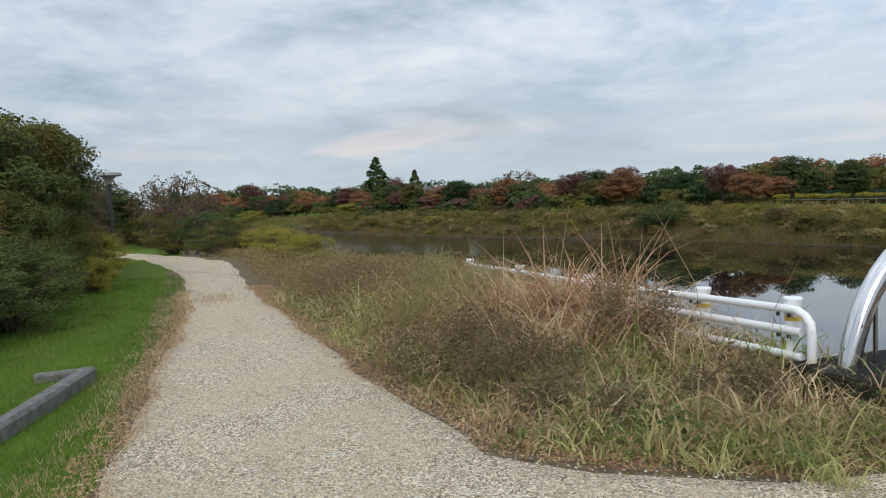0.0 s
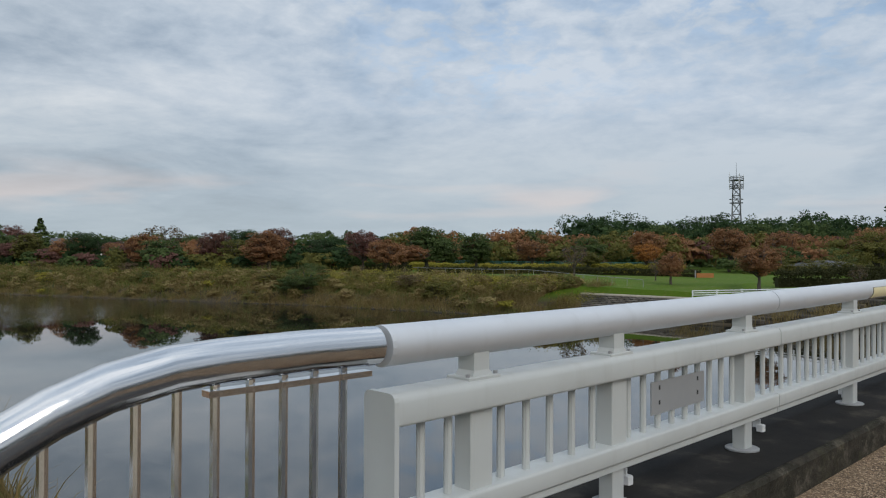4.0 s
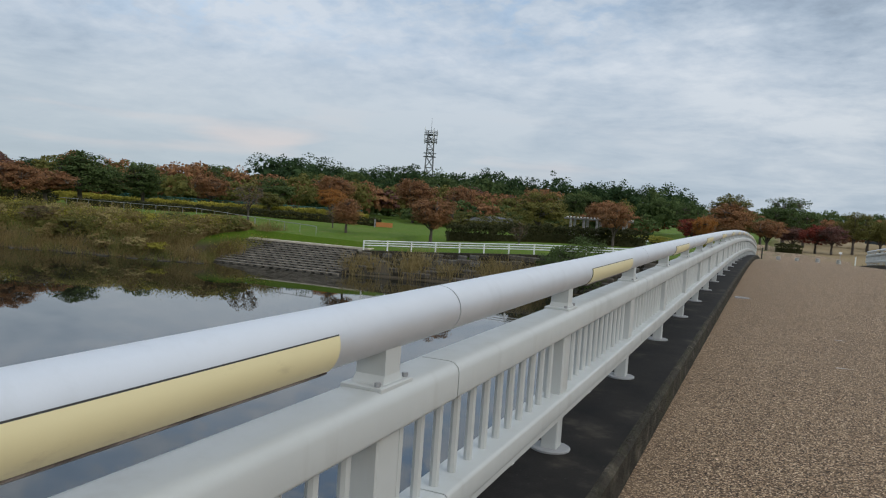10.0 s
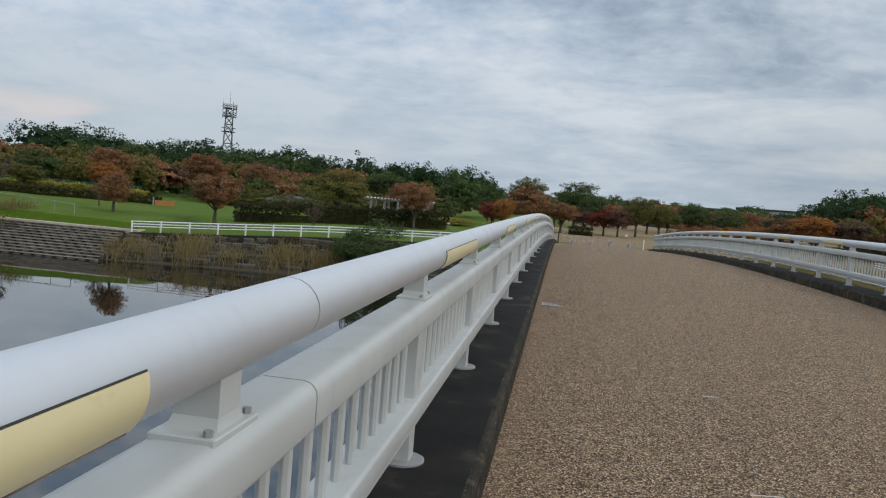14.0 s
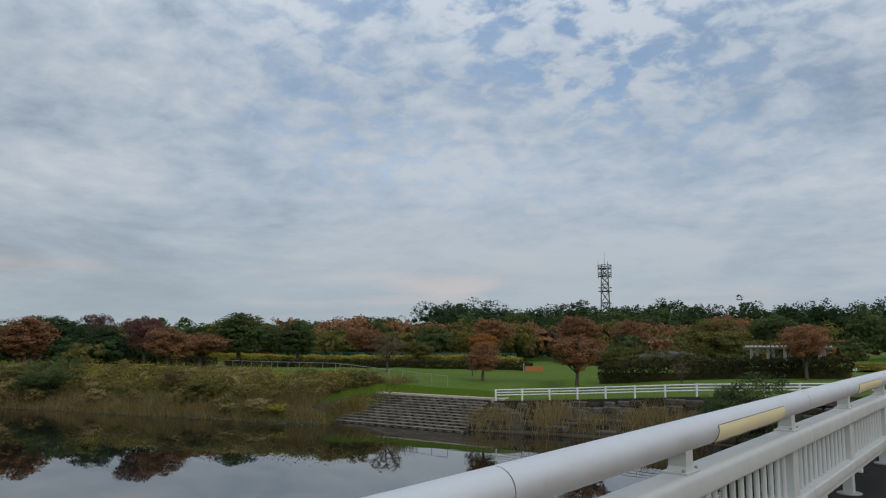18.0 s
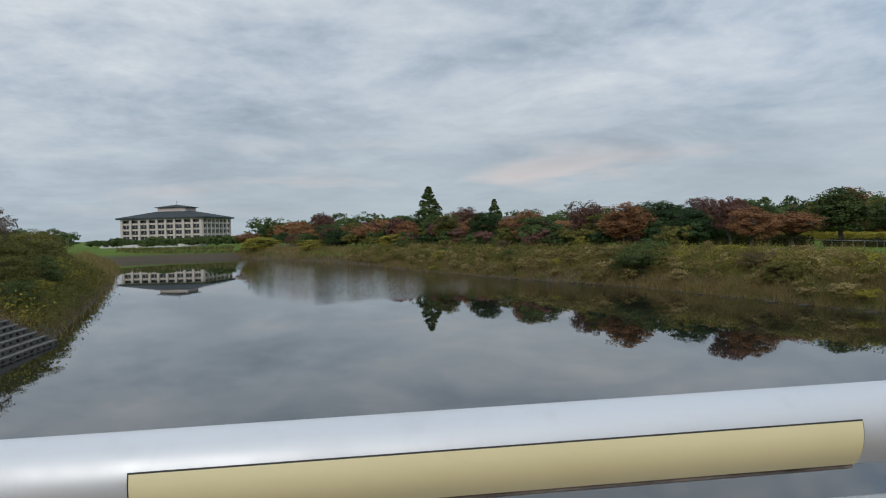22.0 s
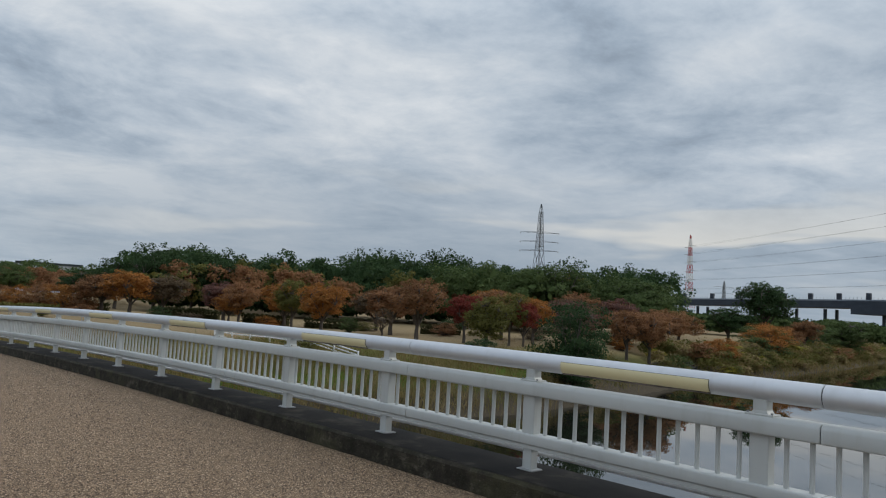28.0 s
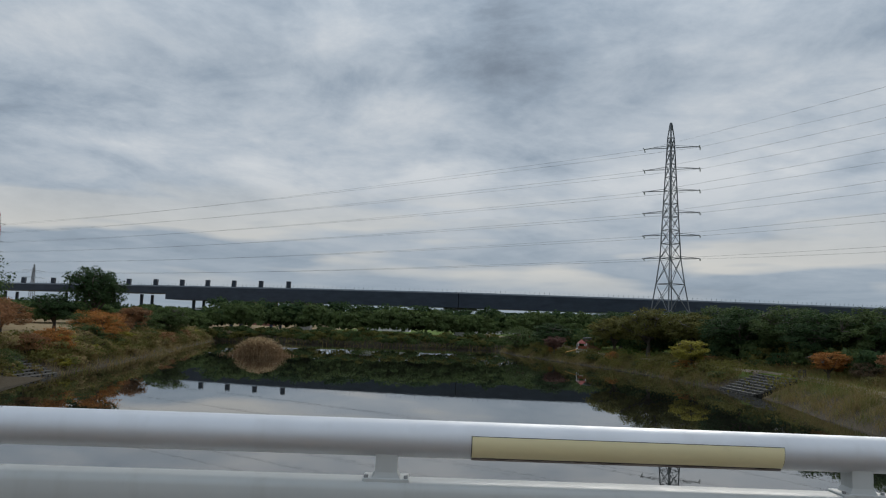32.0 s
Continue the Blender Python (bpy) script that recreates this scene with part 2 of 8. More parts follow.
k = Mat("kerb_top_concrete", 0.75, 0, 0.08)
base = k.ramp(k.noise(2.2, 6, 0.62), (0.3, (0.009, 0.009, 0.009)), (0.56, (0.021, 0.019, 0.017)), (0.74, (0.072, 0.063, 0.050)))
k.color(k.mix(k.ramp(k.noise(60, 3), (0.66, 0.0), (0.74, 0.4)), base, (0.09, 0.085, 0.078))).bump(k.noise(90, 4), 0.25, 0.004)
kerb_top = k.m
k = Mat("kerb_mossy_face", 0.92, 0, 0.25)
base = k.ramp(k.noise(4.5, 8, 0.74), (0.36, (0.018, 0.015, 0.011)), (0.56, (0.050, 0.042, 0.031)), (0.74, (0.19, 0.165, 0.13)))
moss = k.ramp(k.noise(7, 8, 0.75, (1, 0.6, 1.3)), (0.40, 1.0), (0.56, 0.0))
base = k.mix(k.mathx("MULTIPLY", moss, 0.85), base, (0.016, 0.016, 0.009))
base = k.mix(k.ramp(k.noise(1.6, 5, 0.7), (0.52, 0.0), (0.66, 0.6)), base, (0.062, 0.058, 0.030))
k.color(k.mix(k.ramp(k.noise(46, 4, 0.7), (0.63, 0.0), (0.72, 0.55)), base, (0.30, 0.27, 0.22))).bump(k.noise(30, 7, 0.7), 0.9, 0.02)
kerb_face = k.m


def concrete(name, dark, light, scale=3.0):
    k = Mat(name, 0.88)
    c = k.ramp(k.noise(scale, 6, 0.62), (0.3, dark), (0.7, light))
    k.color(k.mix(k.ramp(k.noise(scale * 9, 4), (0.5, 0.0), (0.75, 0.35)), c, tuple(v * 0.5 for v in dark)))
    return k.bump(k.noise(70, 4), 0.3, 0.006).m


grey_concrete = concrete("grey_concrete", (0.16, 0.155, 0.145), (0.34, 0.33, 0.31))
dark_concrete = concrete("dark_concrete", (0.045, 0.042, 0.038), (0.13, 0.125, 0.115))
white_block_mat = concrete("white_painted_concrete", (0.55, 0.54, 0.51), (0.74, 0.73, 0.71))
kerb_stone = concrete("rough_kerb_stone", (0.06, 0.058, 0.054), (0.20, 0.19, 0.175), 14)
granite = concrete("granite", (0.16, 0.155, 0.15), (0.34, 0.33, 0.315), 26)
step_concrete = concrete("weathered_step_concrete", (0.070, 0.060, 0.046), (0.235, 0.205, 0.165), 0.8)
pale_concrete = concrete("pale_concrete", (0.36, 0.32, 0.25), (0.58, 0.52, 0.42))
damp_stone = concrete("damp_brown_stone", (0.034, 0.029, 0.023), (0.115, 0.100, 0.080), 6)
# near-black concrete: the shade inside the step slots is put into its colour
slot_shade = concrete("slot_shade_concrete", (0.012, 0.011, 0.009), (0.035, 0.032, 0.027))

k = Mat("gravel", 0.95, 0, 0.2)
stone = k.n.new("ShaderNodeSeparateColor")
k.l.new(k.cells(95, "Color"), stone.inputs[0])
base = k.ramp(stone.outputs[0], (0.0, (0.07, 0.06, 0.05)), (0.30, (0.33, 0.295, 0.245)), (0.72, (0.62, 0.57, 0.50)), (1.0, (0.95, 0.92, 0.87)))
sand = k.ramp(k.noise(260, 3, 0.6), (0.35, (0.40, 0.335, 0.25)), (0.65, (0.64, 0.56, 0.45)))
base = k.mix(k.ramp(k.noise(1.1, 6, 0.66), (0.42, 0.08), (0.64, 0.78)), base, sand)
base = k.mix(k.ramp(k.noise(2.6, 5, 0.65, (0.45, 1.2, 1)), (0.56, 0.0), (0.72, 0.55)), base, k.mix(0.5, base, (0.22, 0.19, 0.145)))
base = k.mix(1.0, base, (1.06, 0.975, 0.835), "MULTIPLY")
k.color(base).bump(k.mathx("ADD", k.cells(95), k.noise(240, 3)), 0.9, 0.010)
gravel_mat = k.m

k = Mat("asphalt", 0.85)
k.color(k.ramp(k.noise(2.0, 6, 0.65), (0.3, (0.032, 0.032, 0.034)), (0.62, (0.075, 0.073, 0.07)), (0.8, (0.16, 0.14, 0.115)))).bump(k.noise(180, 3), 0.5, 0.005)
asphalt_mat = k.m


# the ground sheet: green lawn, dry lawn, soil, by broad patches and by the plan
k = Mat("ground", 0.95, 0, 0.15)
fine = k.noise(26, 5, 0.7)
tufts = k.noise(1.1, 6, 0.65)
green = k.ramp(fine, (0.25, (0.042, 0.080, 0.007)), (0.55, (0.080, 0.136, 0.012)), (0.85, (0.140, 0.200, 0.028)))
green = k.mix(k.ramp(k.noise(0.22, 5, 0.65), (0.46, 0.0), (0.68, 0.45)), green, (0.120, 0.140, 0.026))
dry = k.ramp(fine, (0.2, (0.14, 0.10, 0.05)), (0.55, (0.25, 0.185, 0.10)), (0.85, (0.36, 0.29, 0.175)))
soil = k.ramp(fine, (0.2, (0.034, 0.027, 0.018)), (0.8, (0.10, 0.08, 0.053)))
where = k.n.new("ShaderNodeSeparateXYZ")
k.l.new(k.at.outputs["Position"], where.inputs[0])
east = k.ramp(k.mathx("ADD", k.mathx("MULTIPLY", where.outputs[0], 0.02), k.mathx("MULTIPLY", tufts, 0.5)), (0.22, 0.0), (0.34, 1.0))
inland = k.ramp(k.mathx("MULTIPLY", where.outputs[1], 0.0084), (0.53, 0.0), (0.60, 1.0))
cover = k.mix(k.mathx("MULTIPLY", east, inland), green, dry)
cover = k.mix(k.ramp(tufts, (0.58, 0.0), (0.74, 0.55)), cover, dry)
bank = k.ramp(k.mathx("MULTIPLY", where.outputs[2], -0.195), (0.46, 0.0), (0.62, 1.0))
near = k.mathx("MULTIPLY", k.mathx("GREATER_THAN", k.mathx("ADD", where.outputs[1], k.mathx("MULTIPLY", tufts, 0.9)), -2.75), k.mathx("LESS_THAN", where.outputs[1], 6.0))
edge = k.mathx("MULTIPLY", k.mathx("GREATER_THAN", k.mathx("ADD", where.outputs[1], k.mathx("MULTIPLY", tufts, 0.6)), -4.4), k.mathx("LESS_THAN", where.outputs[1], -2.0))
litter_brown = k.ramp(fine, (0.2, (0.055, 0.040, 0.025)), (0.5, (0.15, 0.11, 0.068)), (0.8, (0.32, 0.26, 0.17)))
cover = k.mix(k.mathx("MAXIMUM", near, edge), cover, litter_brown)
k.color(k.mix(bank, cover, soil)).bump(k.noise(60, 5), 0.7, 0.03)
ground_mat = k.m

k = Mat("river_water", 0.012, 0, 0.5)
k.color((0.011, 0.012, 0.009))
k.b.inputs["IOR"].default_value = 1.95
rip = k.mathx("MULTIPLY", k.noise(1.6, 3, 0.5, (0.5, 1.4, 1)), k.ramp(k.noise(0.05, 3), (0.45, 0.05), (0.62, 1.0)))
k.bump(k.mathx("ADD", rip, k.mathx("MULTIPLY", k.noise(9, 2), 0.05)), 0.022, 0.06)
# a breeze ruffles the western reach
reach = k.n.new("ShaderNodeSeparateXYZ")
k.l.new(k.at.outputs["Position"], reach.inputs[0])
gust = k.mathx("ADD", k.mathx("MULTIPLY", reach.outputs[0], -0.01), k.mathx("MULTIPLY", k.noise(0.035, 3), 0.5))
ruffle = k.n.new("ShaderNodeBump")
ruffle.inputs["Distance"].default_value = 0.05
lane = k.mathx("ADD", k.mathx("MULTIPLY", reach.outputs[1], 0.02), k.mathx("MULTIPLY", reach.outputs[0], -0.0036))
far_west = k.ramp(lane, (0.44, 0.0), (0.60, 1.0))
k.l.new(k.mathx("MULTIPLY", k.ramp(gust, (0.84, 0.0), (1.14, 0.26)), far_west), ruffle.inputs["Strength"])
k.l.new(k.noise(5.5, 3, 0.6, (1.0, 0.6, 1)), ruffle.inputs["Height"])
k.l.new(k.b.inputs["Normal"].links[0].from_socket, ruffle.inputs["Normal"])
k.l.new(ruffle.outputs[0], k.b.inputs["Normal"])
water_mat = k.m

k = Mat("bark", 0.9)
k.color(k.ramp(k.noise(14, 5, 0.65, (1, 1, 0.25), True), (0.3, (0.035, 0.028, 0.022)), (0.7, (0.13, 0.11, 0.09)))).bump(k.noise(30, 4, 0.6, (1, 1, 0.2), True), 0.6, 0.02)
bark = k.m


def leafy(name, *tones, patch=0.0, size=1.5):
    """Leaves: each leaf takes a tone of its own, each tree leans to one side of the range; light passes through."""
    k = Mat(name, 0.8, 0, 0.12)
    if not patch:
        # clumps and whole trees differ more than the leaves of one twig
        clump = k.ramp(k.noise(0.95, 3), (0.34, 0.0), (0.66, 1.0))
        tree = k.ramp(k.noise(0.13, 2), (0.36, 0.0), (0.64, 1.0))
        pick = k.mathx("ADD", k.mathx("MULTIPLY", k.island(), 0.40), k.mathx("MULTIPLY", k.each(), 0.16))
        pick = k.mathx("ADD", pick, k.mathx("ADD", k.mathx("MULTIPLY", clump, 0.24), k.mathx("MULTIPLY", tree, 0.20)))
    else:
        pick = k.mathx("ADD", k.mathx("MULTIPLY", k.island(), 0.72), k.mathx("MULTIPLY", k.each(), 0.28))
    if patch:
        pick = k.mathx("ADD", k.mathx("MULTIPLY", pick, 1 - patch), k.mathx("MULTIPLY", k.ramp(k.noise(size, 3), (0.32, 0.0), (0.68, 1.0)), patch))
    c = k.ramp(pick, *[(i / max(1, len(tones) - 1), t) for i, t in enumerate(tones)])
    c = k.mix(k.ramp(k.noise(0.55, 3), (0.4, 0.0), (0.66, 0.35)), c, k.mix(0.5, c, tones[0]))
    k.color(c)
    see = k.n.new("ShaderNodeBsdfTranslucent")
    k.l.new(c, see.inputs[0])
    blend = k.n.new("ShaderNodeMixShader")
    blend.inputs[0].default_value = 0.36
    k.l.new(k.b.outputs[0], blend.inputs[1]), k.l.new(see.outputs[0], blend.inputs[2])
    k.l.new(blend.outputs[0], k.n["Material Output"].inputs[0])
    return k.m


leaf_green = leafy("green_leaves", (0.048, 0.069, 0.028), (0.083, 0.120, 0.041), (0.132, 0.172, 0.064))
leaf_dark = leafy("dark_evergreen_leaves", (0.022, 0.042, 0.020), (0.042, 0.076, 0.030), (0.076, 0.118, 0.042))
leaf_olive = leafy("olive_leaves", (0.077, 0.079, 0.024), (0.143, 0.138, 0.040), (0.220, 0.187, 0.055))
leaf_rust = leafy("rust_leaves", (0.125, 0.088, 0.042), (0.225, 0.118, 0.062), (0.345, 0.170, 0.082), (0.265, 0.205, 0.085))
leaf_orange = leafy("orange_leaves", (0.190, 0.110, 0.034), (0.360, 0.150, 0.042), (0.520, 0.245, 0.070))
leaf_maroon = leafy("maroon_leaves", (0.088, 0.060, 0.044), (0.165, 0.084, 0.070), (0.250, 0.130, 0.108))
leaf_crimson = leafy("crimson_leaves", (0.11, 0.026, 0.022), (0.22, 0.048, 0.036), (0.30, 0.09, 0.055))
leaf_yellow = leafy("yellow_leaves", (0.161, 0.155, 0.030), (0.322, 0.287, 0.052), (0.460, 0.391, 0.081))
leaf_brown = leafy("sparse_brown_leaves", (0.08, 0.058, 0.036), (0.14, 0.10, 0.062), (0.20, 0.14, 0.085))
hedge_leaf = leafy("hedge_leaves", (0.024, 0.030, 0.013), (0.056, 0.058, 0.024), (0.098, 0.090, 0.038))
grass_green = leafy("green_grass_blades", (0.119, 0.202, 0.029), (0.220, 0.336, 0.059), (0.370, 0.470, 0.127))
grass_dry = leafy("dry_grass_blades", (0.240, 0.156, 0.078), (0.456, 0.336, 0.192), (0.672, 0.552, 0.372))
grass_brown = leafy("brown_weed_stalks", (0.137, 0.084, 0.046), (0.273, 0.179, 0.101), (0.416, 0.302, 0.179))
bank_mix = leafy("bank_weeds", (0.121, 0.083, 0.040), (0.190, 0.152, 0.057), (0.278, 0.202, 0.089), (0.164, 0.159, 0.051), (0.114, 0.139, 0.038), (0.417, 0.316, 0.152), patch=0.55, size=0.3)
reed_mat = leafy("reeds", (0.15, 0.115, 0.045), (0.26, 0.20, 0.085), (0.40, 0.33, 0.18))
weed_mix = leafy("mixed_weeds", (0.260, 0.125, 0.075), (0.546, 0.390, 0.221), (0.299, 0.280, 0.107), (0.176, 0.247, 0.072), (0.280, 0.332, 0.101), (0.572, 0.488, 0.215), (0.988, 0.819, 0.559), patch=0.7, size=2.4)
feather = leafy("feathery_weed", (0.171, 0.117, 0.068), (0.292, 0.213, 0.111), (0.341, 0.292, 0.120), (0.444, 0.341, 0.188), patch=0.4)
weed_dry = leafy("reddish_dry_weeds", (0.242, 0.121, 0.072), (0.428, 0.271, 0.157), (0.598, 0.442, 0.271), (0.856, 0.713, 0.514), patch=0.3)
k = Mat("speckled_granite", 0.85)
chips = k.n.new("ShaderNodeSeparateColor")
k.l.new(k.cells(150, "Color"), chips.inputs[0])
k.color(k.mix(k.ramp(k.noise(5, 4), (0.4, 0.0), (0.75, 0.5)), k.ramp(chips.outputs[0], (0.0, (0.06, 0.058, 0.055)), (0.4, (0.26, 0.255, 0.245)), (0.8, (0.48, 0.47, 0.45)), (1.0, (0.70, 0.69, 0.67))), (0.13, 0.125, 0.10))).bump(k.cells(150), 0.6, 0.005)
speckled = k.m
leaf_grey = leafy("grey_green_leaves", (0.050, 0.068, 0.022), (0.098, 0.122, 0.038), (0.175, 0.188, 0.066), patch=0.4, size=1.6)
weed_red = leafy("red_brown_dead_grass", (0.162, 0.074, 0.049), (0.351, 0.182, 0.111), (0.567, 0.365, 0.216), (0.918, 0.716, 0.486), patch=0.5, size=2.2)
feather_dark = leafy("dark_feathery_weed", (0.081, 0.057, 0.041), (0.155, 0.111, 0.070), (0.230, 0.176, 0.097), (0.176, 0.189, 0.074), patch=0.4, size=2.5)
blade_yellow = leafy("yellow_green_blades", (0.20, 0.24, 0.065), (0.40, 0.42, 0.15), (0.56, 0.52, 0.25), (0.72, 0.64, 0.40), patch=0.45, size=2.5)
needles = leafy("pine_needle_litter", (0.16, 0.07, 0.035), (0.30, 0.15, 0.07), (0.42, 0.27, 0.14), (0.52, 0.40, 0.25))

# ---- mesh writing ----


class Shape:
    """Collects vertices and faces of one mesh."""

    def __init__(self):
        self.v, self.f = [], []

    def add(self, verts, faces):
        o = len(self.v)
        self.v += [tuple(p) for p in verts]
        self.f += [tuple(i + o for i in q) for q in faces]
        return self

    def box(self, x, y, z, sx, sy, sz, bevel=0.0, turn=0.0):
        """A box centred in x and y that stands on z; bevel cuts its upright and upper edges."""
        b = bevel
        c, s = math.cos(turn), math.sin(turn)

        def ring(g, h):
            u, w = sx / 2 - g, sy / 2 - g
            if b:
                pts = [(u - b, -w), (u, -w + b), (u, w - b), (u - b, w), (-u + b, w), (-u, w - b), (-u, -w + b), (-u + b, -w)]
            else:
                pts = [(u, -w), (u, w), (-u, w), (-u, -w)]
            return [(x + c * p - s * q, y + s * p + c * q, h) for p, q in pts]

        rings = [ring(0, z), ring(0, z + sz - b), ring(b, z + sz)] if b else [ring(0, z), ring(0, z + sz)]
        return self.rings(rings, True)

    def rings(self, rings, caps=True, closed=True):
        n = len(rings[0])
        faces = []
        for i in range(len(rings) - 1):
            for j in range(n if closed else n - 1):
                k = (j + 1) % n
                faces.append((i * n + j, i * n + k, (i + 1) * n + k, (i + 1) * n + j))
        if caps and closed:
            faces.append(tuple(range(n - 1, -1, -1)))
            faces.append(tuple((len(rings) - 1) * n + j for j in range(n)))
        return self.add([p for r in rings for p in r], faces)

    def tube(self, pts, r, n=10, caps=True):
        """A round tube along points; r is one radius, or one for each point."""
        pts = [Vector(p) for p in pts]
        rs = r if isinstance(r, (list, tuple)) else [r] * len(pts)
        rings, side = [], None
        for i, p in enumerate(pts):
            way = (pts[min(i + 1, len(pts) - 1)] - pts[max(i - 1, 0)]).normalized()
            if side is None:
                side = way.cross(Vector((0, 0, 1)) if abs(way.z) < 0.9 else Vector((1, 0, 0))).normalized()
            side = (side - way * side.dot(way)).normalized()
            over = way.cross(side)
            rings.append([p + (side * math.cos(a) + over * math.sin(a)) * rs[i] for a in (2 * math.pi * j / n for j in range(n))])
        return self.rings(rings, caps)

    def sweep(self, section, ys, rise, x0=0.0, sign=1.0):
        """A closed section in x and z, drawn along y; rise(y) lifts it."""
        return self.rings([[(x0 + sign * a, y, b + rise(y)) for a, b in section] for y in ys], True)


def mesh_of(name, shape, material, smooth=False):
    m = bpy.data.meshes.new(name)
    m.from_pydata(shape.v, [], shape.f)
    if smooth:
        m.polygons.foreach_set("use_smooth", [True] * len(m.polygons))
        m.set_sharp_from_angle(angle=radians(40))
    for one in material if isinstance(material, (list, tuple)) else [material]:
        m.materials.append(one)
    m.update()
    return m


def part(name, shape, material=None, parent=None, label="", smooth=False):
    ob = new(name, mesh_of(name, shape, material, smooth) if isinstance(shape, Shape) else shape)
    ob.parent = parent
    if parent is None and SITE["plan"]:
        drawn.append((ob, sum(c[0] for c in ob.bound_box) / 8))
    return tagged(ob, label)


def thing(name, label, category, group="", at=None):
    ob = new(name)
    ob.empty_display_size = 0.2
    if at is not None:
        ob.matrix_basis = at
    if SITE["plan"]:
        drawn.append((ob, None))
    return tagged(ob, label, category, group)


def setting(name, shape, material, label, category, smooth=False):
    return tagged(part(name, shape, material, None, "", smooth), label, category, "", "structure")


def stuff(name, shape, material, label, category):
    return tagged(part(name, shape, material), label, category, "", "stuff")


# ---- the plan ----
# The park and the river are drawn on a plan sheet whose unit is PLAN metres; set_out()
# brings what was drawn on it to its place. The bridge and its near end are drawn in metres.
PLAN = 1.185
WATER = -3.37
SITE = {"plan": False}
drawn = []


def lie(x):
    """Turn and offset of the sheet at the sheet's own x: the eastern park is set out from the bridge's crown."""
    e = np.clip((np.asarray(x, float) + 2) / 37, 0, 1)
    return 0.014 * (1 - e), -0.48 * e, 1.24 * (1 - e) - 0.59 * e


def to_sheet(x, y):
    """From metres to the sheet."""
    x, y = np.asarray(x, float), np.asarray(y, float)
    u, v = x / PLAN, y / PLAN
    for i in range(4):
        a, dx, dy = lie(u)
        p, q = (x - dx) / PLAN, (y - dy) / PLAN
        u, v = np.cos(a) * p + np.sin(a) * q, np.cos(a) * q - np.sin(a) * p
    return u, v


SOUTH_X = (-420, -190, -160, -86, -60, -37, -23, -6, 0, 8, 25, 45, 52, 60, 67, 76, 84, 95, 121, 143, 190, 420)
SOUTH_Y = (-90, -40, -31, -10.5, -4.3, 1.0, 2.2, 2.9, 3.0, 3.0, 2.4, 1.4, 0.4, -1.6, -2.6, -2.5, -1.9, -1.9, 2.3, 7.2, 10, 0)
NORTH_X = (-420, -190, -150, -131, -110, -92, -72, -58, -44, -35, -31, -23, -15, -8, 8, 30, 45, 54, 65, 82, 94, 110, 127, 163, 190, 420)
NORTH_Y = (-60, -14, 4, 14, 21, 25.5, 32.5, 38.6, 41.7, 44.0, 45.6, 47.4, 48.0, 47.3, 47, 47.6, 51, 53.4, 55.2, 57.0, 59, 61, 64.4, 70, 74, 90)


FENCE = [(-24.7, 51.2), (-19.9, 52.4), (-13.1, 53.3), (-3.9, 54.7)]
FENCE_Z = [-1.93, -1.70, -1.29, -0.98]


def south(x):
    return np.interp(x, SOUTH_X, SOUTH_Y)


def north(x):
    return np.interp(x, NORTH_X, NORTH_Y)


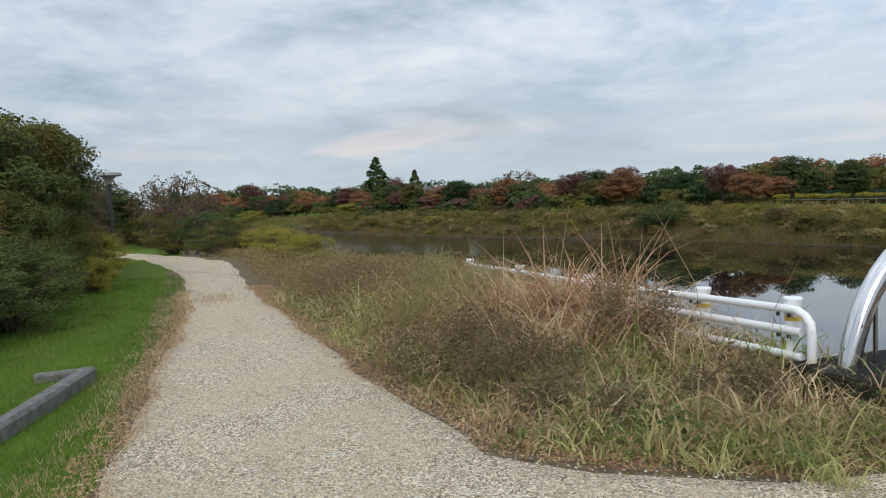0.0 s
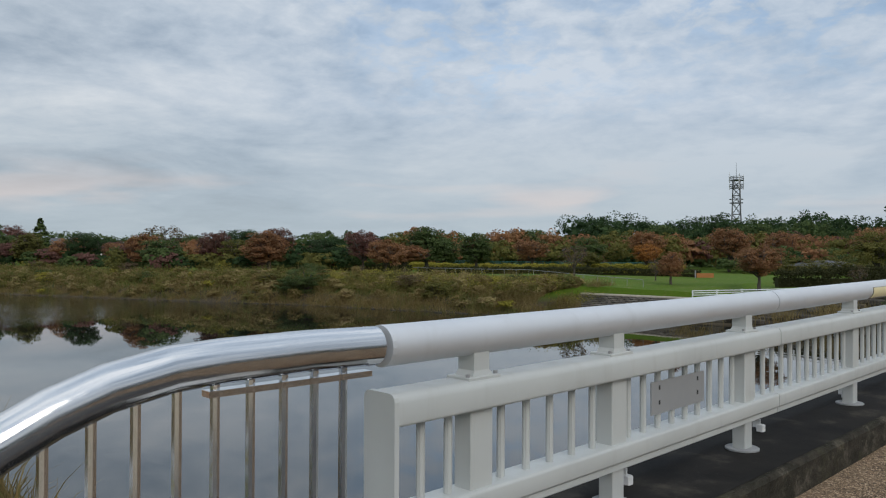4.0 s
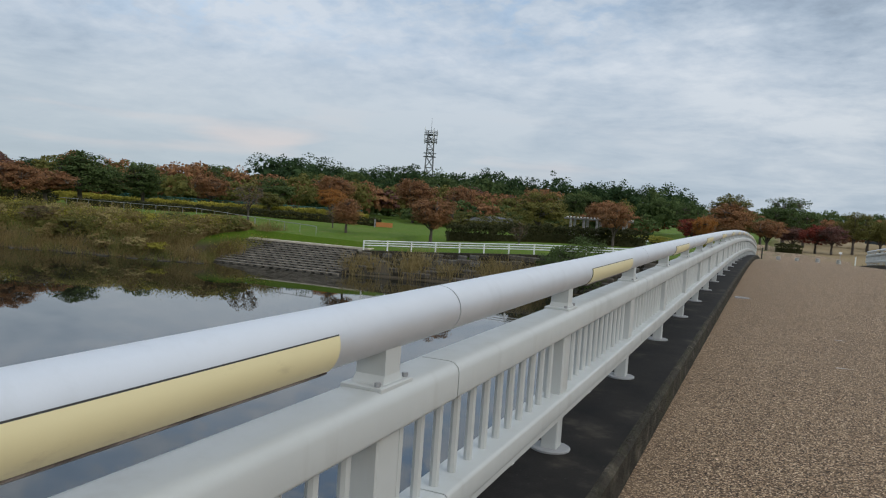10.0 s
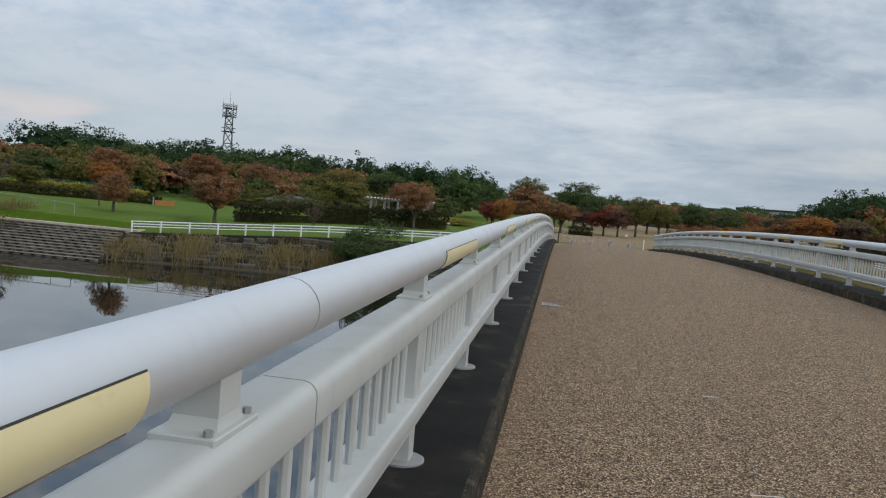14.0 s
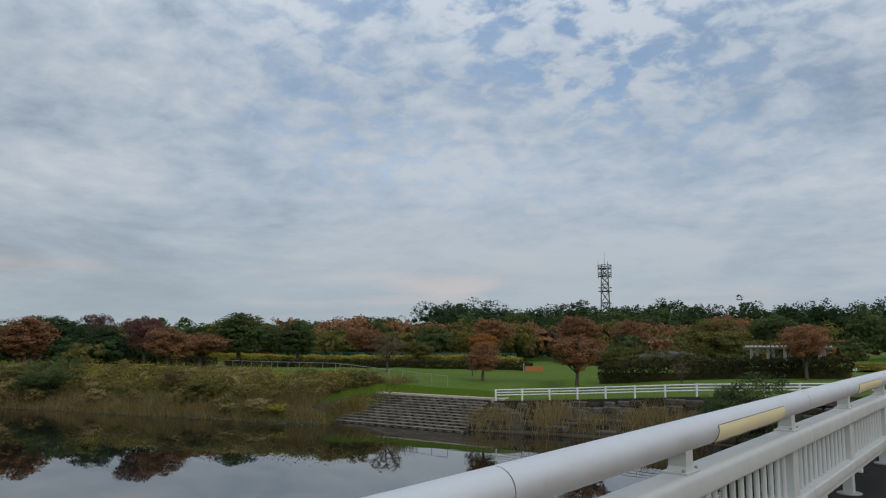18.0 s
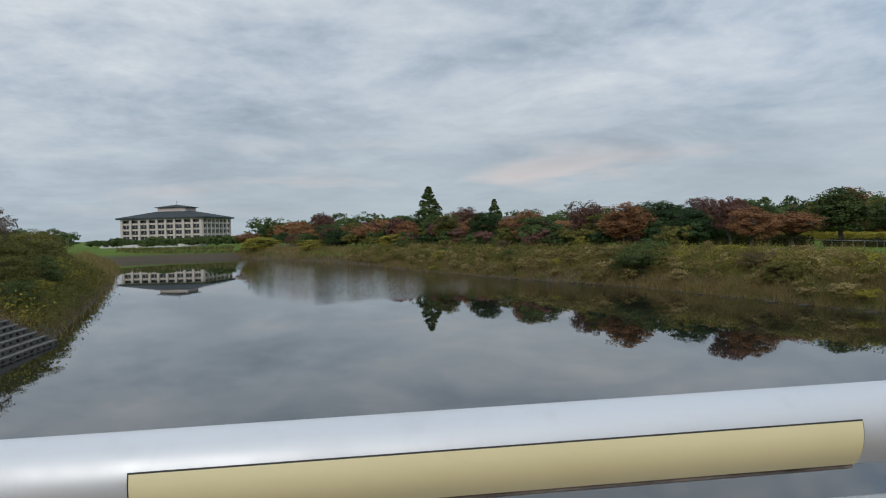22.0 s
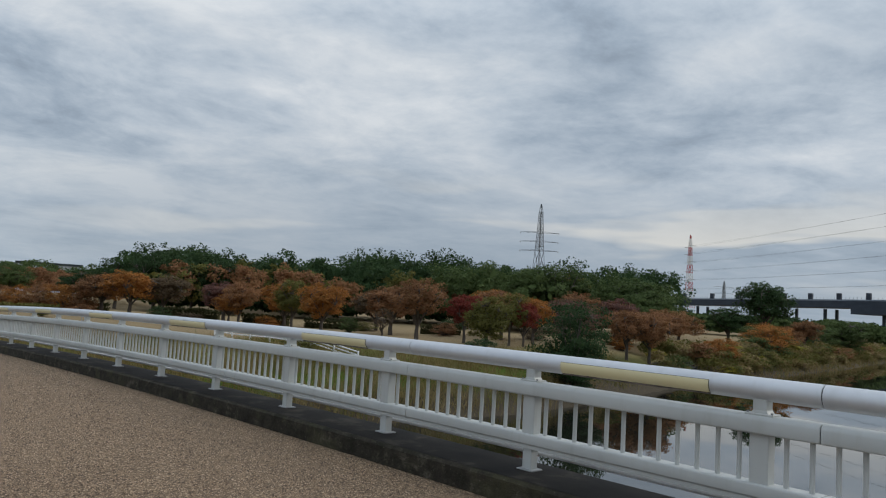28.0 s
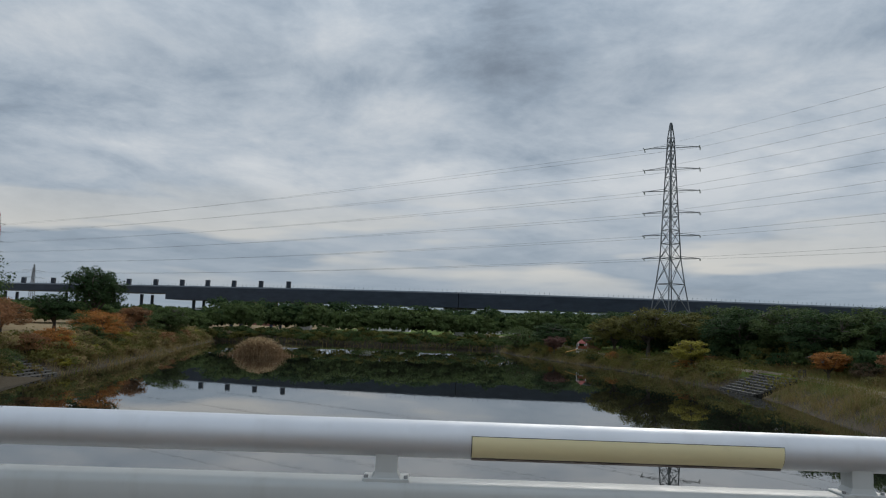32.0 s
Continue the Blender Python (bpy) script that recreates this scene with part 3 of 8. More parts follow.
def sheet_z(x, y):
    """The height of the ground on the sheet, for numbers or arrays."""
    x, y = np.asarray(x, float), np.asarray(y, float)
    ds, dn = south(x) - y, y - north(x)
    close = np.exp(-(np.maximum(np.abs(x) - 14, 0) / 14) ** 2)
    run = 2.7 * close + 5.5 * (1 - close)
    zs = WATER + (3.12 * close + 2.5 * (1 - close)) * np.clip(ds / run, 0, 1) ** 0.9
    low_bank = WATER + 1.55 * np.clip(ds / 3.6, 0, 1) + 0.9 * np.clip((ds - 5.5) / 9, 0, 1)
    zs = np.where(x > 30, zs + (low_bank - zs) * np.clip((x - 30) / 20, 0, 1), zs)
    zn = np.interp(dn, (0, 0.4, 3.2, 8.0, 14, 60), (WATER, WATER + 0.25, -1.75, -0.92, -0.8, -0.75))
    # the lawn above the river steps lies flatter
    flat = np.interp(dn, (0, 0.4, 3.2, 4.6, 8.0, 14, 60), (WATER, WATER + 0.25, -1.75, -1.5, -1.25, -0.95, -0.75))
    zn = zn + (flat - zn) * np.clip((x + 46) / 8, 0, 1) * np.clip((-24.0 - x) / 0.8, 0, 1)
    ends = np.maximum(-186 - x, x - 170)
    ze = WATER + 2.3 * np.clip(ends / 6, 0, 1)
    inside = np.minimum(np.minimum(-ds, -dn), -ends)
    bed = WATER - 0.22 * np.clip(inside, 0, 6)
    z = np.where(ds > 0, zs, np.where(dn > 0, zn, bed))
    z = np.where((inside <= 0) & (ends > 0), np.maximum(z, ze), z)
    wob = 0.05 * np.sin(x * 0.9 + y * 0.4) * np.sin(y * 1.1 - x * 0.3) + 0.12 * np.sin(x * 0.13 + 1) * np.sin(y * 0.11)
    # the river wall below the white fence: low strand before it, lawn behind it
    yf, zf = np.interp(x, [p[0] for p in FENCE], [p[1] for p in FENCE]), np.interp(x, [p[0] for p in FENCE], FENCE_Z)
    strand = np.interp(y - yf, (-5.0, -3.6, -2.2, -0.2), (WATER - 0.3, WATER + 0.1, -2.75, -2.55))
    behind = np.interp(y - yf, (0.1, 1, 5, 15), (-0.1, 0.0, 0.35, 0.85)) + zf
    behind = np.minimum(behind, -0.8)
    z = np.where((x > -24.8) & (x < -3.8) & (dn > -0.5), np.where(y < yf - 0.1, np.minimum(strand, zf - 0.6), behind), z)
    # the bridge's far ramp
    mound = np.clip((8.5 - np.abs(x - 2.9)) / 4.0, 0, 1) * np.clip((y - 50.6) / 2.4, 0, 1) * np.clip((92 - y) / 30, 0, 1)
    z = np.where(dn > 0, z + np.maximum(-0.44 - z, 0) * mound, z)
    for x0, x1, y0, y1 in ((-35.2, -24.9, 45.2, 52.1), (-36.7, -24.3, -3.6, 2.6), (58.2, 65.2, 54.8, 58.5), (68.0, 75.4, -6.4, -2.4)):
        z = np.where((x > x0) & (x < x1) & (y > y0) & (y < y1), z - 1.3, z)
    return z + np.where((inside < -1) & (np.abs(x) + np.abs(y) > 16), wob, 0.0)


def metre_z(x, y):
    """The height of the ground in metres; around the near end of the bridge its own bank takes over."""
    x, y = np.asarray(x, float), np.asarray(y, float)
    u, v = to_sheet(x, y)
    far_z = PLAN * sheet_z(u, v) - 0.225
    low = PLAN * WATER - 0.225
    close = np.exp(-(np.maximum(np.abs(x) - 14, 0) / 14) ** 2)
    ds = PLAN * (south(u) - v)
    wob = 0.05 * np.sin(x * 0.9 + y * 0.4) * np.sin(y * 1.1 - x * 0.3) * (np.abs(x) + np.abs(y) > 16)
    near_z = low + (-0.25 * close - 0.87 * (1 - close) - low) * np.clip(ds / (4.6 * close + 6.5 * (1 - close)), 0, 1) ** 0.9 + wob
    w = np.clip((x + 45) / 20, 0, 1) * np.clip((30 - x) / 12, 0, 1) * (ds > 0)
    return w * near_z + (1 - w) * far_z


def ground_z(x, y):
    return sheet_z(x, y) if SITE["plan"] else metre_z(x, y)


def gz(x, y):
    return float(ground_z(x, y))


def kerb_z(y):
    """The kerb's upper face along the bridge, which rises gently and falls again."""
    if 13 < y < 17:
        return 0.10514 + 0.0142 * (y - 13)
    d = 28.0 - (y if y <= 13 else y - 4)
    lift = 0.0568 if y > 15 else 0.0
    return lift + (0.247 - 0.000947 * d * d + 2.11e-5 * d ** 3 if d > 0 else 0.247 - 0.00081 * d * d)


def deck_z(y):
    return kerb_z(y) - 0.15


def steps_of(*runs):
    out = []
    for a, b, s in runs:
        out += list(np.arange(a, b, s))
    return np.array(out + [runs[-1][1]])


gx = steps_of((-3200, -900, 460), (-900, -200, 45), (-200, -62, 4), (-62, 66, 0.8), (66, 200, 4), (200, 900, 45), (900, 3200, 460))
gy = steps_of((-3000, -500, 500), (-500, -40, 40), (-40, -9, 2), (-9, 7, 0.3), (7, 45, 3), (45, 86, 0.8), (86, 140, 5), (140, 900, 45), (900, 3200, 460))
gxx, gyy = np.meshgrid(gx, gy)
land = Shape()
land.v = np.stack([gxx.ravel(), gyy.ravel(), ground_z(gxx, gyy).ravel()], 1).tolist()
nx = len(gx)
land.f = [(r * nx + c, r * nx + c + 1, (r + 1) * nx + c + 1, (r + 1) * nx + c) for r in range(len(gy) - 1) for c in range(nx - 1)]
setting("ground", land, ground_mat, "mown green and dry grassland sloping to the river banks", "ground", True)

level = PLAN * WATER - 0.225
pool = Shape().add([(-500, -140, level), (500, -140, level), (500, 155, level), (-500, 155, level)], [(0, 1, 2, 3)])
setting("water", pool, water_mat, "calm dark river water mirroring the sky", "river")

# gravel path on the near bank
PX = (46, 30, 20, 12, 6, 3, 2, 1.25, 1.05, 0.5, 0, -2.5, -6.5, -9, -11.5, -15, -20, -27, -40, -60)
PL = (-4.6, -6.0, -8.2, -9, -7, -5.4, -5.07, -4.94, -4.91, -4.83, -4.78, -4.66, -4.4, -4.4, -4.4, -4.7, -5.4, -6.3, -9.0, -14)
PR = (-2.2, -1.6, -0.4, 0.6, 0.6, 0.6, 0.6, 0.4, -1.15, -2.05, -2.5, -2.75, -2.95, -3.1, -3.15, -3.05, -3.4, -4.4, -6.6, -11)


def path_edges(x):
    ripple = 0.03 * math.sin(x * 2.3) + 0.02 * math.sin(x * 5.1 + 1)
    return np.interp(-x, [-a for a in PX], PL) + ripple, np.interp(-x, [-a for a in PX], PR) - ripple


gravel = Shape()
rows_ = []
for x in steps_of((-60, -12, 1.2), (-12, 12, 0.25), (12, 46, 1.0)):
    lo, hi = path_edges(x)
    rows_.append([(x, y, gz(x, y) + 0.018 - 0.05 * (abs(2 * u - 1) ** 8)) for u in np.linspace(0, 1, 17) for y in [lo + (hi - lo) * u]])
gravel.rings(rows_, False, False)
setting("path", gravel, gravel_mat, "pale grey gravel footpath with worn edges", "path", True)

# paved way beyond the bridge
ahead = Shape()
rows_ = []
for y in np.arange(64.2, 150, 1.5):
    mid_x, half = 3.5 - 0.0008 * (y - 64) ** 2, 3.0 + 0.9 * math.exp(-((y - 80) / 8) ** 2)
    rows_.append([(mid_x + half * u, y, gz(mid_x, y) + 0.03) for u in (-1, -0.5, 0, 0.5, 1)])
ahead.rings(rows_, False, False)
setting("pavement", ahead, deck_mat, "brown aggregate walkway beyond the bridge", "path", True)

asphalt = Shape()
asphalt.add([(0.5, -0.2, gz(1, -0.2) + 0.03), (7.2, -0.2, gz(5, -0.2) + 0.03), (6.6, 1.7, deck_z(1.7)), (0.5, 1.7, deck_z(1.7))], [(0, 1, 2, 3)])
setting("road", asphalt, asphalt_mat, "worn dark asphalt strip at the foot of the bridge", "path")

# ---- the bridge ----
LEFT_X, RIGHT_X = 0.055, 6.985
Y0, Y1 = 1.68, 64.0
bridge_ys = np.linspace(Y0, Y1, 90)
deck = Shape()
deck.rings([[(0.38 + 6.24 * u, y, deck_z(y) - 0.05 + 0.08 * (1 - (2 * u - 1) ** 2)) for u in np.linspace(0, 1, 9)] for y in bridge_ys], False, False)
bridge = setting("bridge_deck", deck, deck_mat, "brown exposed-aggregate deck of the arched footbridge", "bridge", True)
girder = Shape().sweep([(-0.3, -0.36), (7.34, -0.36), (7.0, -1.0), (5.2, -1.25), (1.8, -1.25), (0.04, -1.0)], bridge_ys, kerb_z)
setting("bridge_girder", girder, grey_concrete, "grey concrete girder under the bridge deck", "bridge")
for side, sgn, x0, wide in (("left", 1, -0.24, 0.615), ("right", -1, 7.28, 0.66)):
    face = Shape().sweep([(0.0, -0.4), (wide + 0.045, -0.4), (wide + 0.045, -0.025), (wide + 0.02, 0.0), (0.0, 0.0)], bridge_ys, kerb_z, x0, sgn)
    kerb = setting("kerb", face, kerb_face, "mossy weathered concrete kerb along the bridge", "kerb")
    top = Shape()
    top.rings([[(x0 + sgn * a, y, kerb_z(y) + b) for a, b in ((0.0, 0.004), (0.35, 0.008), (wide, 0.004))] for y in bridge_ys], False, False)
    part("kerb_top", top, kerb_top, kerb, "dark stained upper face", True)
for y in (1.0, 58.6):
    pier = Shape().box(3.5, y + (0.9 if y < 9 else 1.6), -5.4, 6.6, 1.2, 4.2 + kerb_z(y), 0.05)
    setting("abutment", pier, dark_concrete, "dark concrete abutment under the bridge end", "abutment")

# ---- railings ----
ROUND = [(math.cos(2 * math.pi * j / 20) * 0.077, math.sin(2 * math.pi * j / 20) * 0.077) for j in range(20)]
SLEEVE = [(math.cos(2 * math.pi * j / 16) * 0.069, math.sin(2 * math.pi * j / 16) * 0.069) for j in range(16)]
PIPE_Z = 0.925


def rounded(w, h, r, z, top=0.0):
    """A rectangle with rounded corners, as wide as w, from z up to z + h."""
    out, low = [], r
    for sx, sz, a0 in ((1, 0, -90), (1, 1, 0), (-1, 1, 90), (-1, 0, 180)):
        r = max(low, top) if sz else low
        cx, cy = sx * (w / 2 - r), z + (h - r if sz else r)
        out += [(cx + r * math.cos(radians(a0 + a)), cy + r * math.sin(radians(a0 + a))) for a in (0, 30, 60, 90)]
    return out


baluster_mesh = mesh_of("baluster", Shape().tube([(0, 0, 0), (0, 0, 0.36)], 0.0175, 8, False), grey_paint, True)
post_mesh = mesh_of("post", Shape().box(0, 0, 0.305, 0.10, 0.13, 0.35, 0.006).box(0, 0, 0.0, 0.085, 0.10, 0.24, 0.005), grey_paint)
foot_mesh = mesh_of("foot_plate", Shape().tube([(0, 0, 0.004), (0, 0, 0.016), (0, 0, 0.020)], [0.105, 0.105, 0.098], 20), plate_metal)
square_foot = mesh_of("foot_plate", Shape().box(0, 0, 0.004, 0.15, 0.17, 0.014, 0.004), plate_metal)
saddle = Shape().box(0, 0, 0.754, 0.13, 0.19, 0.014, 0.003)
saddle.rings([[(0.05, -0.06, 0.766), (0.05, 0.06, 0.766), (-0.05, 0.06, 0.766), (-0.05, -0.06, 0.766)],
              [(0.045, -0.045, 0.79), (0.045, 0.045, 0.79), (-0.045, 0.045, 0.79), (-0.045, -0.045, 0.79)],
              [(0.045, -0.045, 0.872), (0.045, 0.045, 0.872), (-0.045, 0.045, 0.872), (-0.045, -0.045, 0.872)]])
saddle_mesh = mesh_of("bracket", saddle, grey_paint)
bolt_mesh = mesh_of("bolt", Shape().tube([(0, 0, 0), (0, 0, 0.012)], 0.009, 6), plate_metal)
clip = Shape().box(0, 0, 0.006, 0.05, 0.045, 0.05, 0.006).box(-0.03, 0, 0.03, 0.05, 0.015, 0.06)
clip_mesh = mesh_of("clip", clip, guard_paint)


def placed(name, mesh, parent, x, y, z, turn=0.0):
    ob = new(name, mesh)
    ob.parent = parent
    ob.matrix_basis = pose(x, y, z, 0, 0, turn)
    return ob


def railing(x0, sgn, ya, yb, posts, panel, caps=(False, False)):
    """One length of railing between two joints. sgn: +1 where the deck lies towards +x."""
    r = thing("bridge_railing", "white tubular steel bridge railing with a cream reflector strip" if panel else "white tubular steel bridge railing with grey balusters", "railing", "railings of the bridge")
    ys = np.linspace(ya + 0.004, yb - 0.004, 7)
    part("handrail", Shape().sweep([(a, b + PIPE_Z) for a, b in ROUND], ys, kerb_z, x0), white_paint, r, "", True)
    if not caps[1]:
        part("joint_sleeve", Shape().sweep([(a, b + PIPE_Z) for a, b in SLEEVE], (yb - 0.03, yb + 0.03), kerb_z, x0), rubber, r, "dark gap of the pipe joint", True)
    part("upper_beam", Shape().sweep(rounded(0.172, 0.122, 0.014, 0.636, 0.036), ys, kerb_z, x0), grey_paint, r, "", True)
    part("lower_beam", Shape().sweep(rounded(0.15, 0.092, 0.015, 0.222), ys, kerb_z, x0), grey_paint, r, "", True)
    part("lower_rail", Shape().sweep([(-0.04, 0.19), (0.04, 0.19), (0.04, 0.224), (-0.04, 0.224)], ys, kerb_z, x0 + sgn * 0.02), grey_paint, r)
    for y in posts:
        z = kerb_z(y)
        p = placed("post", post_mesh, r, x0, y, z)
        placed("foot_plate", foot_mesh if sgn > 0 else square_foot, p, 0, 0, 0)
        b = placed("bracket", saddle_mesh, p, 0, 0, 0)
        for u in (-0.082, 0.082):
            placed("bolt", bolt_mesh, b, sgn * 0.045, u, 0.768)
    for a, b in zip([ya - (0.41 if not caps[0] else -0.05)] + list(posts), list(posts) + [yb + (1.59 if not caps[1] else -0.05)]):
        n = max(1, round((b - a) / 0.154))
        for i in range(1, n):
            y = a + (b - a) * i / n
            if ya + 0.02 < y < yb - 0.02 and min(abs(y - q) for q in posts) > 0.09:
                placed("baluster", baluster_mesh, r, x0, y, kerb_z(y) + 0.295)
    if panel:
        pa, pb = panel
        arc = [radians(a) for a in range(-48, 29, 11)]
        for nm, r0, r1, grow, mat, lab in (("panel_rim", 0.0775, 0.0795, 0.0035, rubber, "thin dark rim"), ("reflector", 0.078, 0.083, 0.0, reflector, "cream reflector strip")):
            da = grow / 0.08
            aa = [arc[0] - da] + arc[1:-1] + [arc[-1] + da]
            sec = [(math.cos(a) * r1, math.sin(a) * r1 + PIPE_Z) for a in aa] + [(math.cos(a) * r0, math.sin(a) * r0 + PIPE_Z) for a in reversed(aa)]
            part(nm, Shape().sweep(sec, np.linspace(pa - grow, pb + grow, 5), kerb_z, x0, sgn), mat, r, lab, True)
        low = [radians(a) for a in (-63, -58, -53)]
        sec = [(math.cos(a) * 0.085, math.sin(a) * 0.085 + PIPE_Z) for a in low] + [(math.cos(a) * 0.076, math.sin(a) * 0.076 + PIPE_Z) for a in reversed(low)]
        part("lip", Shape().sweep(sec, np.linspace(pa, pb, 5), kerb_z, x0, sgn), worn_metal, r, "worn brown metal lip", True)
    for on, y in ((caps[0], ya), (caps[1], yb)):
        if on:
            part("end_plate", Shape().sweep(rounded(0.176, 0.54, 0.03, 0.22), (y - 0.008, y + 0.014), kerb_z, x0), grey_paint, r)
            part("pipe_cap", Shape().sweep([(a * 1.01, b * 1.01 + PIPE_Z) for a, b in ROUND], (y - 0.006, y + 0.01), kerb_z, x0), white_paint, r)
    return r


railing(LEFT_X, 1, 1.63, 5.0, [2.12, 3.12, 4.6], None, (True, False))
for i in range(14):
    a = 5.0 + 4 * i
    railing(LEFT_X, 1, a, a + 4, [a + 1.6, a + 3.6], (a + 1.95, a + 3.25))
railing(LEFT_X, 1, 61.0, 64.0, [62.5, 63.6], None, (False, True))
railing(RIGHT_X, -1, 1.45, 4.47, [2.0, 3.3], None, (True, False))
for i in range(14):
    a = 4.47 + 4 * i
    railing(RIGHT_X, -1, a, a + 4, [a + 0.4, a + 2.4], (a + 0.75, a + 2.05))
railing(RIGHT_X, -1, 60.47, 63.84, [60.87, 62.3, 63.3], None, (False, True))

# ---- plants ----
rng = np.random.default_rng(7)


def quad_mesh(name, verts, material):
    """A mesh of loose quads from an array of 4 n corners."""
    n = len(verts) // 4
    m = bpy.data.meshes.new(name)
    m.vertices.add(4 * n), m.loops.add(4 * n), m.polygons.add(n)
    m.vertices.foreach_set("co", np.asarray(verts, np.float32).ravel())
    m.loops.foreach_set("vertex_index", np.arange(4 * n, dtype=np.int32))
    m.polygons.foreach_set("loop_start", np.arange(0, 4 * n, 4, dtype=np.int32))
    m.polygons.foreach_set("loop_total", np.full(n, 4, np.int32))
    m.materials.append(material)
    m.update(calc_edges=True)
    return m


def leaves(centres, size, droop=0.0, narrow=0.55, facing=None):
    """Diamond leaves, one at each centre, turned at random or more or less towards a facing."""
    n = len(centres)
    a = rng.normal(size=(n, 3))
    a[:, 2] = a[:, 2] * 0.7 - droop
    if facing is None:
        a /= np.linalg.norm(a, axis=1)[:, None]
        b = np.cross(a, rng.normal(size=(n, 3)))
    else:
        f = facing / (np.linalg.norm(facing, axis=1)[:, None] + 1e-9) * 1.1 + rng.normal(size=(n, 3)) * 0.55
        a = np.cross(f, a)
        a /= np.linalg.norm(a, axis=1)[:, None] + 1e-9
        b = np.cross(f, a)
    b /= np.linalg.norm(b, axis=1)[:, None] + 1e-9
    s = (np.broadcast_to(size, (n,)) * rng.uniform(0.6, 1.3, n))[:, None]
    out = np.empty((n, 4, 3))
    out[:, 0], out[:, 1], out[:, 2], out[:, 3] = centres - a * s, centres + b * s * narrow, centres + a * s, centres - b * s * narrow
    return out.reshape(-1, 3)


def in_ball(n, shell=0.55):
    d = rng.normal(size=(n, 3))
    d /= np.linalg.norm(d, axis=1)[:, None]
    return d * (shell + (1 - shell) * rng.random((n, 1)) ** 0.6)


ENVELOPE = {"round": (0.40, 0.37, 0.60), "spreading": (0.46, 0.34, 0.63), "oval": (0.30, 0.43, 0.55), "shrub": (0.50, 0.52, 0.44), "sparse": (0.42, 0.36, 0.62)}
COUNT = {"round": (92, 92), "spreading": (88, 88), "oval": (92, 88), "shrub": (90, 88), "sparse": (110, 16)}


def twigs_of(kind, seed):
    """Ends of the twigs: well apart from one another inside the crown's envelope, more of them outside than within."""
    g = np.random.default_rng(seed * 17 + len(kind))
    wide, high, mid_ = ENVELOPE[kind]
    want, _ = COUNT[kind]
    # a lopsided envelope: a few lobes push it out, others hold it back
    push = g.normal(size=(7, 3))
    push /= np.linalg.norm(push, axis=1)[:, None]
    amount = g.uniform(-0.26, 0.20, 7)
    out = []
    while len(out) < want:
        d = g.normal(size=3)
        d /= np.linalg.norm(d)
        if kind in ("round", "spreading", "oval") and d[2] < -0.80:
            continue
        reach = (0.42 + 0.58 * g.random() ** 0.55) * (1 + float(np.sum(amount * np.clip(push @ d, 0, 1) ** 3)))
        p = d * reach * (wide, wide, high) * 0.93
        if kind == "spreading":
            p[:2] *= np.clip(0.80 + p[2] * 0.8, 0.5, 1.04)
        p[2] += mid_
        if kind == "shrub":
            p[2] = abs(p[2]) + 0.03
        apart = 0.075 if kind != "sparse" else 0.04
        if len(out) < 8 or min(np.linalg.norm(p - q) for q in out[-60:]) > apart or g.random() < 0.03:
            out.append(p)
    return np.array(out)


def crown_quads(kind, seed, leaf):
    """The leaves of one crown, gathered in flat sprays round the ends of the twigs."""
    if kind == "cone":
        z = 0.05 + 0.94 * rng.random(330) ** 1.2
        r_ = 0.235 * (1 - z) ** 0.82 * (0.35 + 0.65 * rng.random(330) ** 0.5) + 0.003
        a = rng.random(330) * 6.283
        c = np.stack([r_ * np.cos(a), r_ * np.sin(a), z - 0.25 * r_], 1)
        p = np.repeat(c, 24, axis=0) + rng.normal(size=(330 * 24, 3)) * (0.026, 0.026, 0.016) * np.repeat(1.15 - z, 24)[:, None]
        return leaves(p, leaf * 0.60, 0.0, 0.7, p * (1, 1, 0) + (0, 0, 0.05))
    tw = twigs_of(kind, seed)
    _, per = COUNT[kind]
    if leaf < 0.015:
        per *= 2
    mid_ = np.array((0, 0, ENVELOPE[kind][2] - 0.12))
    size = rng.uniform(0.055, 0.105, len(tw)) * (1.15 if kind == "shrub" else 1.0) * (0.6 if kind == "sparse" else 1)
    p = np.repeat(tw, per, axis=0) + in_ball(len(tw) * per, 0.25) * np.repeat(size, per)[:, None] * (1.15, 1.15, 0.72)
    quads = [leaves(p, leaf * (0.57 if leaf > 0.015 else 0.80), 0.0, 0.72, (p - mid_) + (0, 0, 0.30))]
    if kind != "sparse":
        wide, high, at = ENVELOPE[kind]
        c = in_ball(300, 0.2) * (wide * 0.58, wide * 0.58, high * 0.56) + (0, 0, at)
        quads.append(leaves(c, 0.03 if leaf > 0.015 else 0.02))
    return np.concatenate(quads)


